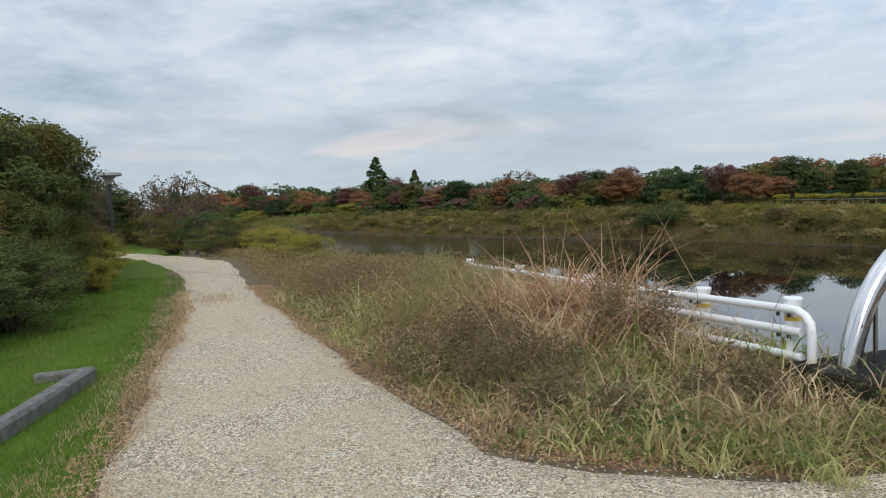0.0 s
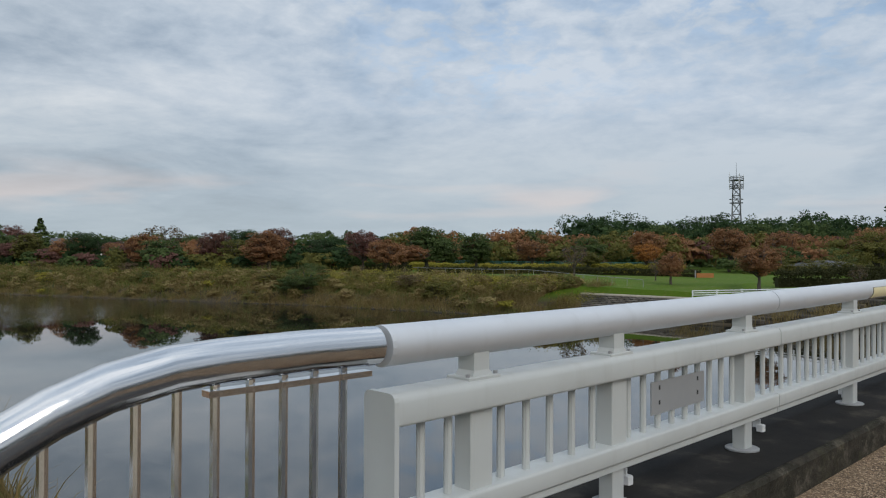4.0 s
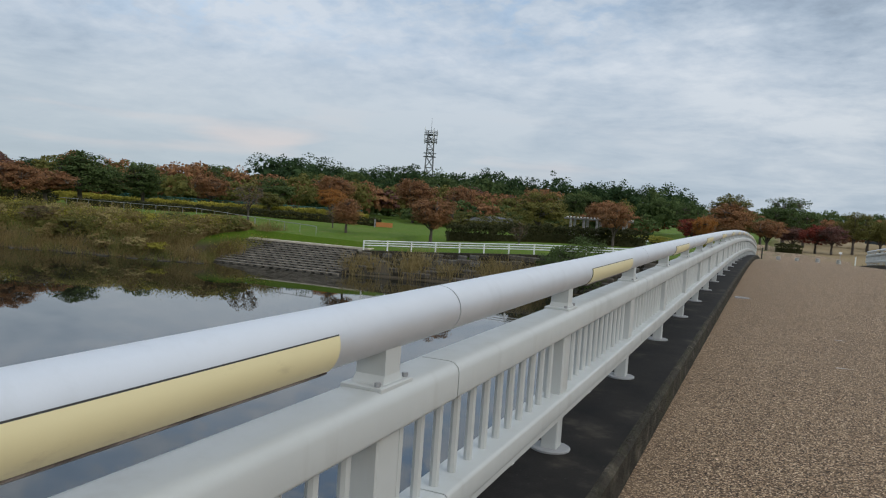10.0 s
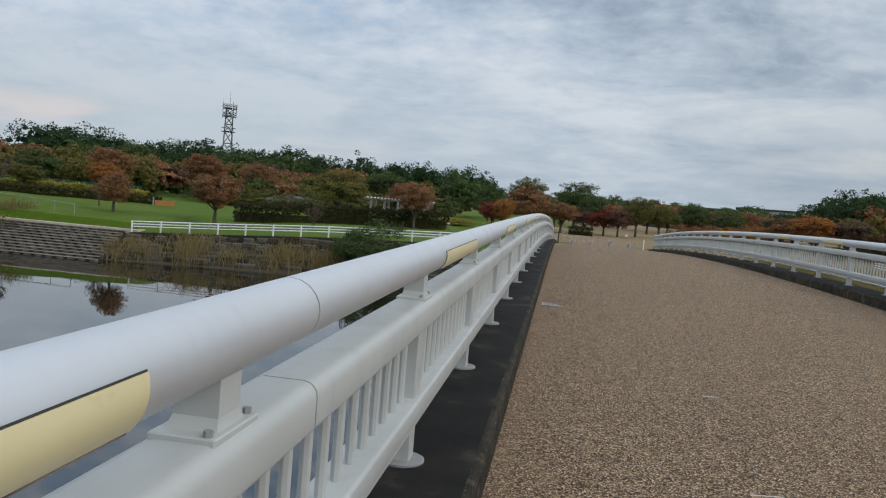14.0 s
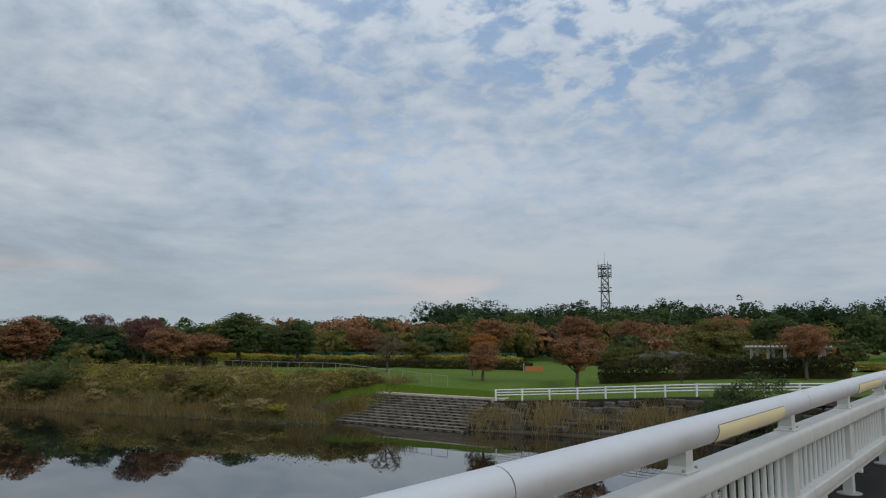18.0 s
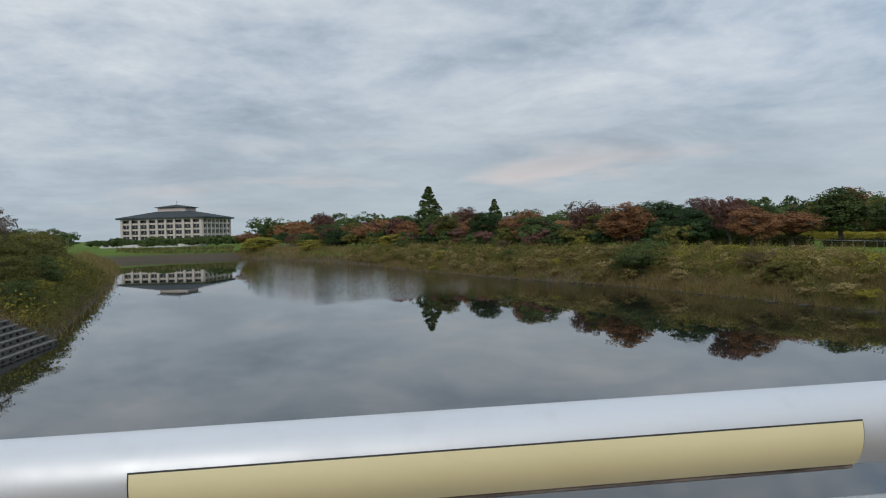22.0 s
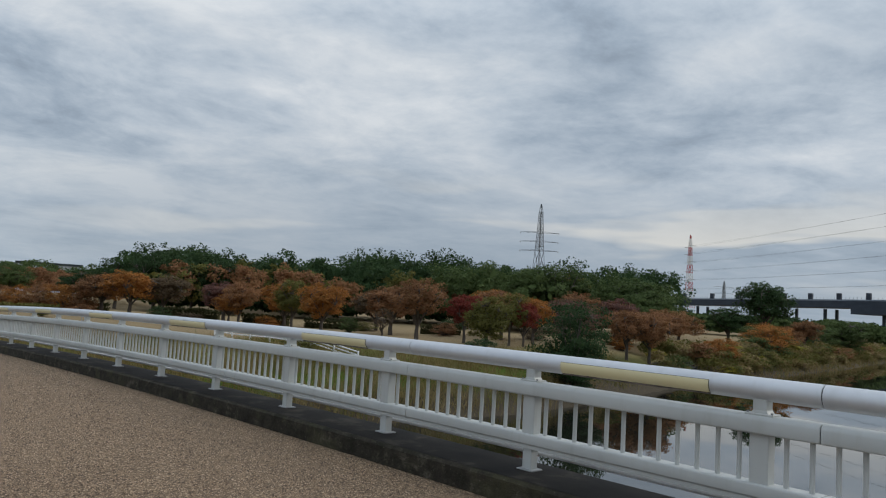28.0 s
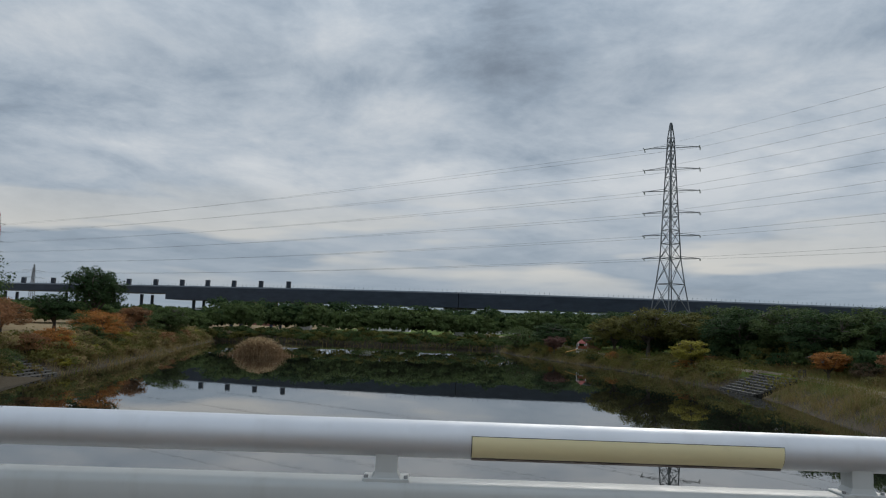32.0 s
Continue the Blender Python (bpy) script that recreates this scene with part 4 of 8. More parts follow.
def trunk_shape(kind, seed):
    r = random.Random(seed)
    s = Shape()
    if kind == "cone":
        return s.tube([(0, 0, -0.03), (0, 0, 0.4), (0.003, 0, 0.93)], [0.018, 0.012, 0.002], 7)
    tw = twigs_of(kind, seed)
    if kind == "shrub":
        stems = [(0.05 * math.cos(a), 0.05 * math.sin(a), 0.0) for a in np.arange(0, 6.28, 0.9)]
        for p in tw[::2]:
            b = stems[r.randrange(len(stems))]
            s.tube([(b[0], b[1], -0.03), (p[0] * 0.45, p[1] * 0.45, p[2] * 0.5), tuple(p)], [0.011, 0.007, 0.002], 4)
        return s
    fork = {"spreading": 0.22, "sparse": 0.18}.get(kind, 0.22)
    s.tube([(0, 0, -0.03), (0.006, 0.004, fork * 0.6), (0, 0, fork), (0.012, -0.012, 0.55), (0.0, 0.01, 0.82)], [0.034, 0.027, 0.023, 0.012, 0.002], 8)
    limbs = []
    for i in range(7):
        a, reach = i * 2.4 + r.uniform(-0.4, 0.4), r.uniform(0.6, 0.85) * ENVELOPE[kind][0]
        z0, top = fork + r.uniform(-0.02, 0.14), r.uniform(0.52, 0.80)
        limb = [(0, 0, z0), (reach * 0.35 * math.cos(a), reach * 0.35 * math.sin(a), z0 + (top - z0) * 0.5), (reach * math.cos(a), reach * math.sin(a), top)]
        s.tube(limb, [0.016, 0.011, 0.004], 5)
        limbs += [Vector(limb[1]), Vector(limb[1]).lerp(Vector(limb[2]), 0.5), Vector(limb[2])]
    limbs += [Vector((0.01, -0.01, 0.5)), Vector((0, 0, 0.72))]
    for p in tw:
        q = Vector(p)
        b = min(limbs, key=lambda l: (l - q).length + (0.3 if l.z > q.z + 0.1 else 0))
        s.tube([b, b.lerp(q, 0.55) + Vector((0, 0, 0.012)), q], [0.0065, 0.004, 0.0013], 3, False)
    return s


RADIUS = {"round": 0.40, "spreading": 0.46, "oval": 0.30, "cone": 0.235, "sparse": 0.42, "shrub": 0.5}
LEAFY = {"green": leaf_green, "dark green": leaf_dark, "olive": leaf_olive, "rust-red": leaf_rust, "orange": leaf_orange, "maroon": leaf_maroon, "crimson": leaf_crimson, "yellow-green": leaf_yellow, "brown": leaf_brown, "grey-green": leaf_grey}
SHAPE_WORD = {"round": "round-crowned broadleaf tree", "spreading": "spreading cherry tree", "oval": "tall broadleaf tree", "cone": "conical tree", "sparse": "thinly leaved twiggy tree", "shrub": "bushy shrub"}
plant_store = {}


def plant(kind, colour, x, y, h, r, where="in the riverside park", leaf=0.021, turn=None, z=None):
    """One tree or shrub, h high with a crown of radius r; alike ones share their meshes."""
    v = int(abs(x * 13 + y * 7)) % 3
    key = (kind, colour, v, leaf)
    if key not in plant_store:
        crown_ = quad_mesh("crown", crown_quads(kind, v + 5, leaf), LEAFY[colour])
        wood_ = mesh_of("trunk", trunk_shape(kind, v + 5), bark, True)
        plant_store[key] = (wood_, crown_)
    wood_, crown_ = plant_store[key]
    s = r / RADIUS[kind]
    m = pose(x, y, (gz(x, y) if z is None else z) - 0.03, 0, 0, (x * 37 + y * 61) % 360 if turn is None else turn) @ Matrix.Diagonal((s, s, h, 1))
    t = thing("shrub" if kind == "shrub" else "tree", f"{colour} {SHAPE_WORD[kind]} {where}", "shrub" if kind == "shrub" else "tree", "shrubs" if kind == "shrub" else "park trees", m)
    part("branchwork" if kind == "shrub" else "trunk", wood_, None, t)
    part("crown", crown_, None, t)
    return t


def blade_mesh(name, xy, z0, height, width, lean, material, parts=3, droop=0.45):
    """Bent tapering blades rooted at xy, each one strip of its own."""
    n = len(xy)
    a = rng.random(n) * 6.283
    start = np.abs(rng.normal(0, 0.34 * lean, n))
    bend = np.abs(rng.normal(1.0, 0.4, n)) * droop * 2.3
    h = height * rng.uniform(0.55, 1.25, n)
    dirx, diry = np.cos(a), np.sin(a)
    turn = rng.random(n) * 3.14
    side = np.stack([-diry, dirx, np.zeros(n)], 1) * np.cos(turn)[:, None] + np.stack([dirx, diry, np.zeros(n)], 1) * np.sin(turn)[:, None]
    thick = rng.uniform(0.7, 1.2, n)[:, None]
    v = np.empty((n, parts + 1, 2, 3))
    out, rise_ = np.zeros(n), np.zeros(n)
    for i in range(parts + 1):
        u = i / parts
        p = np.stack([xy[:, 0] + dirx * out, xy[:, 1] + diry * out, z0 + np.maximum(rise_, 0.0)], 1)
        w = width * thick * max(0.08, 1 - u ** 2) / 2
        v[:, i, 0], v[:, i, 1] = p - side * w, p + side * w
        lie = np.minimum(start + bend * ((i + 0.5) / parts) ** 1.6, 2.5)
        out, rise_ = out + h / parts * np.sin(lie), rise_ + h / parts * np.cos(lie)
    base = (np.arange(n) * 2 * (parts + 1))[:, None, None] + (np.arange(parts) * 2)[None, :, None] + np.array([0, 1, 3, 2])[None, None, :]
    m = bpy.data.meshes.new(name)
    m.vertices.add(n * 2 * (parts + 1)), m.loops.add(n * parts * 4), m.polygons.add(n * parts)
    m.vertices.foreach_set("co", v.astype(np.float32).ravel())
    m.loops.foreach_set("vertex_index", base.astype(np.int32).ravel())
    m.polygons.foreach_set("loop_start", np.arange(0, n * parts * 4, 4, dtype=np.int32))
    m.polygons.foreach_set("loop_total", np.full(n * parts, 4, np.int32))
    m.materials.append(material)
    m.update(calc_edges=True)
    return m


def tufts_in(n_tuft, per, x0, x1, keep, spread=0.06, drift=0):
    """Roots gathered in tufts inside a strip; keep(x) gives the strip's limits in y; with drift they keep to patches."""
    n = n_tuft * 3 if drift else n_tuft
    xs = rng.uniform(x0, x1, n)
    lo, hi = keep(xs)
    ys = lo + (hi - lo) * rng.random(n)
    if drift:
        thick = np.sin(xs * 2.3 + drift) * np.sin(ys * 3.1 + 2 * drift) + 0.8 * np.sin(xs * 4.7 - ys * 2.2 + 3 * drift) + rng.normal(0, 0.45, n)
        pick = np.argsort(-thick)[:n_tuft]
        xs, ys = xs[pick], ys[pick]
    pts = np.repeat(np.stack([xs, ys], 1), per, axis=0)
    return pts + rng.normal(size=pts.shape) * spread


def grow(name, xy, height, width, lean, material, label, category="grass", z=None, hv=None, droop=0.45, per=0, parts=3):
    zz = ground_z(xy[:, 0], xy[:, 1]) - 0.02 if z is None else z
    hh = height if hv is None else hv
    if per:
        hh = hh * np.repeat(rng.uniform(0.4, 1.3, len(xy) // per), per)[:len(xy)]
    return tagged(part(name, blade_mesh(name, xy, zz, hh, width, lean, material, parts, droop)), label, category, "", "stuff")


# weeds between the gravel path and the river
def weed_strip(xs):
    e = np.array([path_edges(x)[1] for x in xs])
    return e + 0.06, np.maximum(0.45 - 0.02 * np.abs(xs), e + 0.8)


def near_bank(xs):
    e = np.array([path_edges(x)[1] for x in xs])
    return e + 0.25, np.where(xs > -0.4, 0.0, 0.4)


def rise(xy, low, high, over=0.9):
    """Height that grows away from the edge of the path and falls off towards the bridge."""
    e = np.array([path_edges(x)[1] for x in xy[:, 0]])
    h = low + (high - low) * np.clip((xy[:, 1] - e) / over, 0, 1)
    return h * np.interp(xy[:, 0], (-8, -1.5, 0.2, 1.5), (1.0, 1.0, 0.72, 0.6))


xy = tufts_in(1700, 15, -9, 1.05, weed_strip, 0.10)
grow("weeds", xy, 0.4, 0.016, 1.9, weed_mix, "tangled green, straw and reddish weeds beside the gravel path", hv=rise(xy, 0.14, 0.40), droop=0.75, per=15)
xy = tufts_in(560, 18, -9, 1.05, weed_strip, 0.09, 4.1)
grow("weeds", xy, 0.4, 0.010, 1.5, grass_dry, "straw-coloured dry grass tufts beside the gravel path", hv=rise(xy, 0.12, 0.44), droop=0.75, per=18)
xy = tufts_in(820, 16, -7, 1.05, weed_strip, 0.09, 1.0)
grow("weeds", xy, 0.3, 0.008, 1.5, grass_green, "short green grass tufts beside the gravel path", hv=rise(xy, 0.09, 0.28), droop=0.7, per=16)
xy = tufts_in(800, 16, -8, 1.05, weed_strip, 0.10, 2.6)
grow("weeds", xy, 0.3, 0.010, 1.9, weed_red, "short red-brown dead grass tangled among the weeds", hv=rise(xy, 0.10, 0.36), droop=0.8, per=16)
xy = tufts_in(700, 14, -16, -1.4, near_bank, 0.12)
grow("weeds", xy, 0.6, 0.006, 0.6, grass_brown, "brown feathery weeds beside the gravel path", hv=np.interp(xy[:, 0], (-16, -10, -7.5), (0.16, 0.30, 0.62)), per=14)
for cx, cy, n, h_, sp, mt, lb in ((-2.15, -0.75, 520, 1.25, 0.24, weed_red, "tall red-brown dry grass clump arching over the guard rail"),
                                  (-1.9, -0.9, 260, 1.2, 0.26, weed_dry, "pale dry grass blades arching over the guard rail"),
                                  (-2.6, -1.0, 800, 0.85, 0.34, weed_red, "tangled reddish dry grass clump by the guard rail"),
                                  (-1.1, -1.35, 900, 0.56, 0.36, weed_mix, "tangled dry grass clump beside the gravel path"),
                                  (-3.9, -1.7, 620, 0.62, 0.34, grass_green, "long green grass clump beside the gravel path"),
                                  (-4.6, -1.4, 800, 0.62, 0.42, weed_mix, "long yellowing grass clump beside the gravel path"),
                                  (-4.3, -1.9, 460, 0.66, 0.30, blade_yellow, "long yellow-green arching grass beside the gravel path"),
                                  (-4.6, -0.95, 800, 0.80, 0.32, weed_mix, "tangled weeds standing before the guard rail"),
                                  (-6.2, -0.9, 700, 0.80, 0.45, weed_mix, "tangled weeds hiding the end of the guard rail"),
                                  (-7.8, -0.9, 600, 0.70, 0.45, feather, "brown weeds hiding the end of the guard rail"),
                                  (-3.6, -0.9, 600, 0.80, 0.26, weed_red, "tangled red-brown grass standing before the guard rail"),
                                  (-0.7, -1.45, 620, 0.34, 0.34, blade_yellow, "low yellow-green curling grass mat"),
                                  (0.0, -1.3, 620, 0.24, 0.32, blade_yellow, "low yellow-green curling grass beside the path"),
                                  (-0.45, -0.25, 40, 0.80, 0.10, grass_green, "broad green grass blades beside the steel railing end"),
                                  (-0.6, -0.6, 700, 0.36, 0.30, weed_red, "matted red-brown dead grass below the guard rail"),
                                  (-1.1, -0.9, 36, 0.75, 0.07, grass_green, "single tuft of broad green grass blades"),
                                  (-0.1, -1.5, 700, 0.30, 0.36, weed_mix, "low dry grass mat beside the gravel path"),
                                  (0.55, -0.35, 500, 0.24, 0.26, weed_dry, "flattened straw beside the bridge kerb"),
                                  (0.72, 0.45, 360, 0.18, 0.24, weed_dry, "straw and needles heaped against the bridge kerb"),
                                  (0.5, -0.9, 420, 0.28, 0.26, blade_yellow, "low yellow-green grass beside the bridge kerb"),
                                  (0.4, -0.75, 600, 0.26, 0.30, weed_mix, "low mixed grass mat beside the bridge kerb")):
    xy = np.repeat(rng.normal(size=(n // 40 + 1, 2)) * sp * (1.35, 1.0) + (cx, cy), 40, axis=0)[:n]
    xy = xy + rng.normal(size=(n, 2)) * 0.05
    grow("grass_clump", xy, h_, 0.019 if h_ > 0.6 else 0.010, 1.0, mt, lb, droop=1.2, parts=7)
xy = tufts_in(460, 9, -7, 1.0, weed_strip, 0.08, 5.2)
grow("weeds", xy, 0.4, 0.020, 1.3, grass_dry, "broad pale straw blades curling over the weeds", hv=rise(xy, 0.22, 0.55), droop=1.0, per=9, parts=6)
xy = tufts_in(420, 9, -7, 1.0, weed_strip, 0.08, 0.4)
grow("weeds", xy, 0.4, 0.018, 1.2, blade_yellow, "broad yellow-green blades curling over the weeds", hv=rise(xy, 0.20, 0.50), droop=0.9, per=9, parts=6)
xy = tufts_in(240, 9, -7, 1.0, weed_strip, 0.08, 3.3)
grow("weeds", xy, 0.4, 0.018, 1.4, feather_dark, "dark dead blades curling over the weeds", hv=rise(xy, 0.22, 0.50), droop=1.0, per=9, parts=6)
pale_straw = leafy("bleached_straw_blades", (0.50, 0.36, 0.20), (0.78, 0.62, 0.40), (0.92, 0.80, 0.58), patch=0.3, size=2.0)
xy = tufts_in(520, 9, -8, 1.0, weed_strip, 0.10, 1.7)
grow("weeds", xy, 0.4, 0.011, 1.6, pale_straw, "bleached straw blades lying over the weeds", hv=rise(xy, 0.22, 0.62), droop=0.9, per=9, parts=5)
xy = tufts_in(150, 14, -3.4, -1.0, lambda xs: (np.full(len(xs), -1.5), np.full(len(xs), -0.4)), 0.09, 2.2)
grow("weeds", xy, 0.8, 0.012, 0.9, pale_straw, "bleached tall grass blades by the guard rail", droop=1.15, per=14, parts=7)
# feathery bushy weeds
for x0_, x1_, strip, n, lift_, lab in ((-11, -2.2, near_bank, 330, 0.36, "brown feathery bushy weeds on the bank top"), (-2.6, 1.0, weed_strip, 46, 0.14, "low brown feathery weeds beside the gravel path"), (-24, -11, near_bank, 160, 0.34, "brown feathery bushy weeds on the bank top")):
    xs = rng.uniform(x0_, x1_, n)
    lo, hi = strip(xs)
    ys = lo + (hi - lo) * rng.random(n)
    c = np.stack([xs, ys, ground_z(xs, ys) + lift_ * np.interp(xs, (-24, -11, -8), (0.25, 0.4, 1.0))], 1)
    c[:, 2] *= rng.uniform(0.9, 1.1, n)
    pts = np.repeat(c, 80, axis=0) + in_ball(n * 80, 0.3) * (0.34, 0.30, lift_ * (1.0 if x0_ > -4 else 0.75))
    tagged(part("feathery_weeds", quad_mesh("feathery_weeds", leaves(pts, 0.030 if x0_ > -20 else 0.05, -0.8, 0.22), feather)), lab, "weeds", "", "stuff")
for cx, cy, rr, hh, n in ((-1.55, -2.15, 0.34, 0.42, 9), (-1.05, -1.95, 0.34, 0.36, 9), (-0.35, -1.9, 0.24, 0.22, 5), (-1.3, -0.75, 0.22, 0.62, 6), (-0.1, -0.75, 0.24, 0.26, 4), (-5.2, -1.9, 0.6, 0.5, 10), (-7.2, -2.0, 0.8, 0.5, 14)):
    c = np.concatenate([rng.normal(size=(n, 2)) * rr * 0.75 + (cx, cy), np.zeros((n, 1))], 1)
    c[:, 2] = ground_z(c[:, 0], c[:, 1]) + hh * rng.uniform(0.5, 1.0, n)
    pts = np.repeat(c, 420, axis=0) + in_ball(n * 420, 0.15) * (rr * 0.8, rr * 0.8, hh * 0.5)
    pts[:, 2] = np.maximum(pts[:, 2], ground_z(pts[:, 0], pts[:, 1]) + 0.02)
    tagged(part("feathery_weeds", quad_mesh("feathery_weeds", leaves(pts, 0.020, -0.5, 0.30), feather_dark)), "dark brown feathery weed bush beside the gravel path", "weeds", "", "stuff")
dead = Shape()
for i in range(44):
    bx, by = random.gauss(-0.75, 0.5), random.gauss(-0.55, 0.28)
    a, ln, z = random.uniform(0, 6.28), random.uniform(0.14, 0.34), gz(bx, by) + random.uniform(0.10, 0.26)
    c, s_ = math.cos(a), math.sin(a)
    dead.tube([(bx, by, z - 0.08), (bx + c * ln * 0.3, by + s_ * ln * 0.3, z + 0.08 * random.random()), (bx + c * ln * 0.7, by + s_ * ln * 0.7, z + 0.10 * random.random()), (bx + c * ln * 0.85, by + s_ * ln * 0.85, z - 0.06)], [0.004, 0.010, 0.008, 0.002], 5)
stuff("dead_leaves", dead, feather_dark, "dark brown curled dead leaves below the guard rail", "leaves")
straw = rng.normal(size=(420, 2)) * (0.42, 0.26) + (-8.45, -3.86)
grow("straw_litter", straw, 0.13, 0.006, 2.6, grass_dry, "flattened straw scattered on the gravel path", "litter", z=ground_z(straw[:, 0], straw[:, 1]) + 0.015, droop=0.6)
stalks = Shape()
for i in range(9):
    bx, by = random.gauss(-1.6, 0.6), random.gauss(-0.95, 0.3)
    a, hh = random.uniform(0, 6.28), random.uniform(0.9, 1.35)
    stalks.tube([(bx, by, gz(bx, by)), (bx + 0.12 * math.cos(a), by + 0.12 * math.sin(a), gz(bx, by) + hh * 0.6), (bx + 0.4 * math.cos(a), by + 0.4 * math.sin(a), gz(bx, by) + hh)], [0.004, 0.003, 0.0012], 4)
stuff("stalks", stalks, grass_dry, "thin dry flower stalks rising over the weeds", "grass")


def verge(xs):
    e = np.array([path_edges(x)[0] for x in xs])
    return e - 1.9, e + 0.02


verge_green = leafy("verge_grass_blades", (0.060, 0.118, 0.014), (0.120, 0.205, 0.030), (0.235, 0.305, 0.070), patch=0.4, size=1.2)
xy = tufts_in(3000, 14, -13, 2.4, verge, 0.07)
grow("verge_grass", xy, 0.085, 0.006, 0.8, verge_green, "short green grass verge along the gravel path")
xy = tufts_in(620, 12, -9, 2.4, lambda xs: (verge(xs)[1] - 0.30, verge(xs)[1] + 0.12), 0.07)
grow("verge_grass", xy, 0.07, 0.007, 0.9, grass_dry, "flattened dry grass along the path edge")
for n, strip, lab in ((420, lambda xs: (verge(xs)[1] - 0.10, verge(xs)[1] + 0.18), "brown leaf and grass litter along the path edge"), (1100, lambda xs: (weed_strip(xs)[0] - 0.22, weed_strip(xs)[0] + 0.25), "brown leaf and grass litter under the weeds")):
    xs = rng.uniform(-10, 1.15, n * 12)
    lo, hi = strip(xs)
    ys = lo + (hi - lo) * rng.random(len(xs))
    tagged(part("leaf_litter", quad_mesh("leaf_litter", leaves(np.stack([xs, ys, ground_z(xs, ys) + 0.022 + 0.012 * rng.random(len(xs))], 1), 0.016, 0.0, 0.3), weed_dry)), lab, "litter", "", "stuff")
litter = np.stack([0.5 + np.abs(rng.normal(0, 0.17, 1500)), rng.uniform(-0.4, 3.6, 1500)], 1)
grow("needle_litter", litter, 0.11, 0.005, 2.6, needles, "orange-brown needle and grass litter along the foot of the kerb", "litter", z=np.interp(litter[:, 1], (-0.4, 1.3, 1.8, 3.6), (-0.245, -0.235, -0.225, -0.205)), droop=0.6)
litter = rng.normal(size=(1100, 2)) * (0.2, 0.28) + (0.78, 1.15)
grow("needle_litter", litter, 0.12, 0.005, 2.6, needles, "heap of orange-brown needle litter beside the white blocks", "litter", z=np.interp(litter[:, 1], (-0.4, 1.3, 1.8, 3.6), (-0.24, -0.23, -0.22, -0.20)), droop=0.6)

# loose stones on the gravel
octa = np.array([(1, 0, 0), (0, 1, 0), (-1, 0, 0), (0, -1, 0), (0, 0, 0.8), (0, 0, -0.8)])
octa_f = [(0, 1, 4), (1, 2, 4), (2, 3, 4), (3, 0, 4), (1, 0, 5), (2, 1, 5), (3, 2, 5), (0, 3, 5)]
stones = Shape()
for i in range(17000):
    x = 2.9 - 18.0 * random.random() ** 1.75
    lo, hi = path_edges(x)
    y = random.uniform(lo + 0.12, hi - 0.12)
    c, s_, q = math.cos(i), math.sin(i), random.uniform(0.004, 0.014) * (1.7 if i % 37 == 0 else 1)
    z = gz(x, y) + 0.018
    stones.add([(x + q * (c * p[0] - s_ * p[1]), y + q * 0.8 * (s_ * p[0] + c * p[1]), z + q * 0.5 * p[2]) for p in octa], octa_f)
kst = Mat("loose_stone", 0.9)
kst.color(kst.ramp(kst.island(), (0.0, (0.17, 0.15, 0.125)), (0.5, (0.40, 0.365, 0.31)), (1.0, (0.57, 0.54, 0.49))))
stuff("gravel_stones", stones, kst.m, "loose pale gravel stones on the path", "gravel")


SITE["plan"] = True


# bank vegetation
def north_bank(w0, w1):
    return lambda xs: (north(xs) + w0, north(xs) + w1)


def south_bank(w0, w1):
    return lambda xs: (south(xs) - w1, south(xs) - w0)


def bank_cover(x0, x1, side, n, far=1.0):
    for mt, h_, w_, ln, lab, share in ((reed_mat, 1.05, 0.03, 0.6, "pale reeds and seeding grasses on the river bank", 0.7),
                                       (bank_mix, 0.95, 0.035, 0.8, "brown, olive and golden weeds on the river bank", 2.4)):
        xy = tufts_in(int(n * share), 14, x0, x1, side, 0.35 * far)
        grow("bank_weeds", xy, h_, w_ * far * 0.8, ln, mt, lab, "weeds", per=14, hv=h_ * (0.8 + 0.3 * np.sin(xy[:, 0] * 0.9) * np.sin(xy[:, 1] * 1.3 + xy[:, 0] * 0.31) + 0.2 * np.sin(xy[:, 0] * 2.3)))


bank_cover(-60, -32.9, lambda xs: (north(xs) + 0.05, north(xs) + np.interp(xs, (-40, -34), (10.5, 7.0))), 560, 1.0)
xy = tufts_in(900, 14, -110, -32.8, north_bank(-0.1, 0.9), 0.22)
grow("bank_weeds", xy, 0.62, 0.035, 1.1, bank_mix, "overhanging weeds along the waterline", "weeds", per=14)
bank_cover(-40, -33.3, north_bank(0.0, 9.5), 230, 0.8)
bank_cover(-120, -60, north_bank(0.3, 10), 620, 1.6)
bank_cover(-190, -120, north_bank(0.3, 7), 300, 2.6)
bank_cover(8, 50, north_bank(0.4, 6.5), 560, 1.0)
xy = tufts_in(1500, 14, 7.5, 34, north_bank(4.0, 14), 0.3)
grow("bank_weeds", xy, 0.45, 0.03, 0.8, bank_mix, "low brown weeds beside the bridge end", "weeds", per=14)
bank_cover(62, 172, north_bank(0.2, 6), 420, 1.9)
bank_cover(-150, -38, south_bank(0.3, 5), 420, 1.8)
bank_cover(-23, -9, south_bank(0.2, 1.3), 60, 0.9)
bank_cover(77, 168, south_bank(0.2, 3.0), 400, 1.4)
bank_cover(20, 66, south_bank(0.4, 4.2), 300, 1.0)
bank_cover(45, 110, south_bank(5.8, 10), 300, 1.3)


late_mounds = []


def end_bank(x0, x1, y0, y1, n, far):
    for mt, lab in ((bank_mix, "pale reeds at the end of the water"), (leaf_green, "olive weeds at the end of the water")):
        xy = rng.uniform((x0, y0), (x1, y1), (n, 2))
        grow("bank_weeds", xy, 1.0, 0.05 * far, 0.4, mt, lab, "weeds")


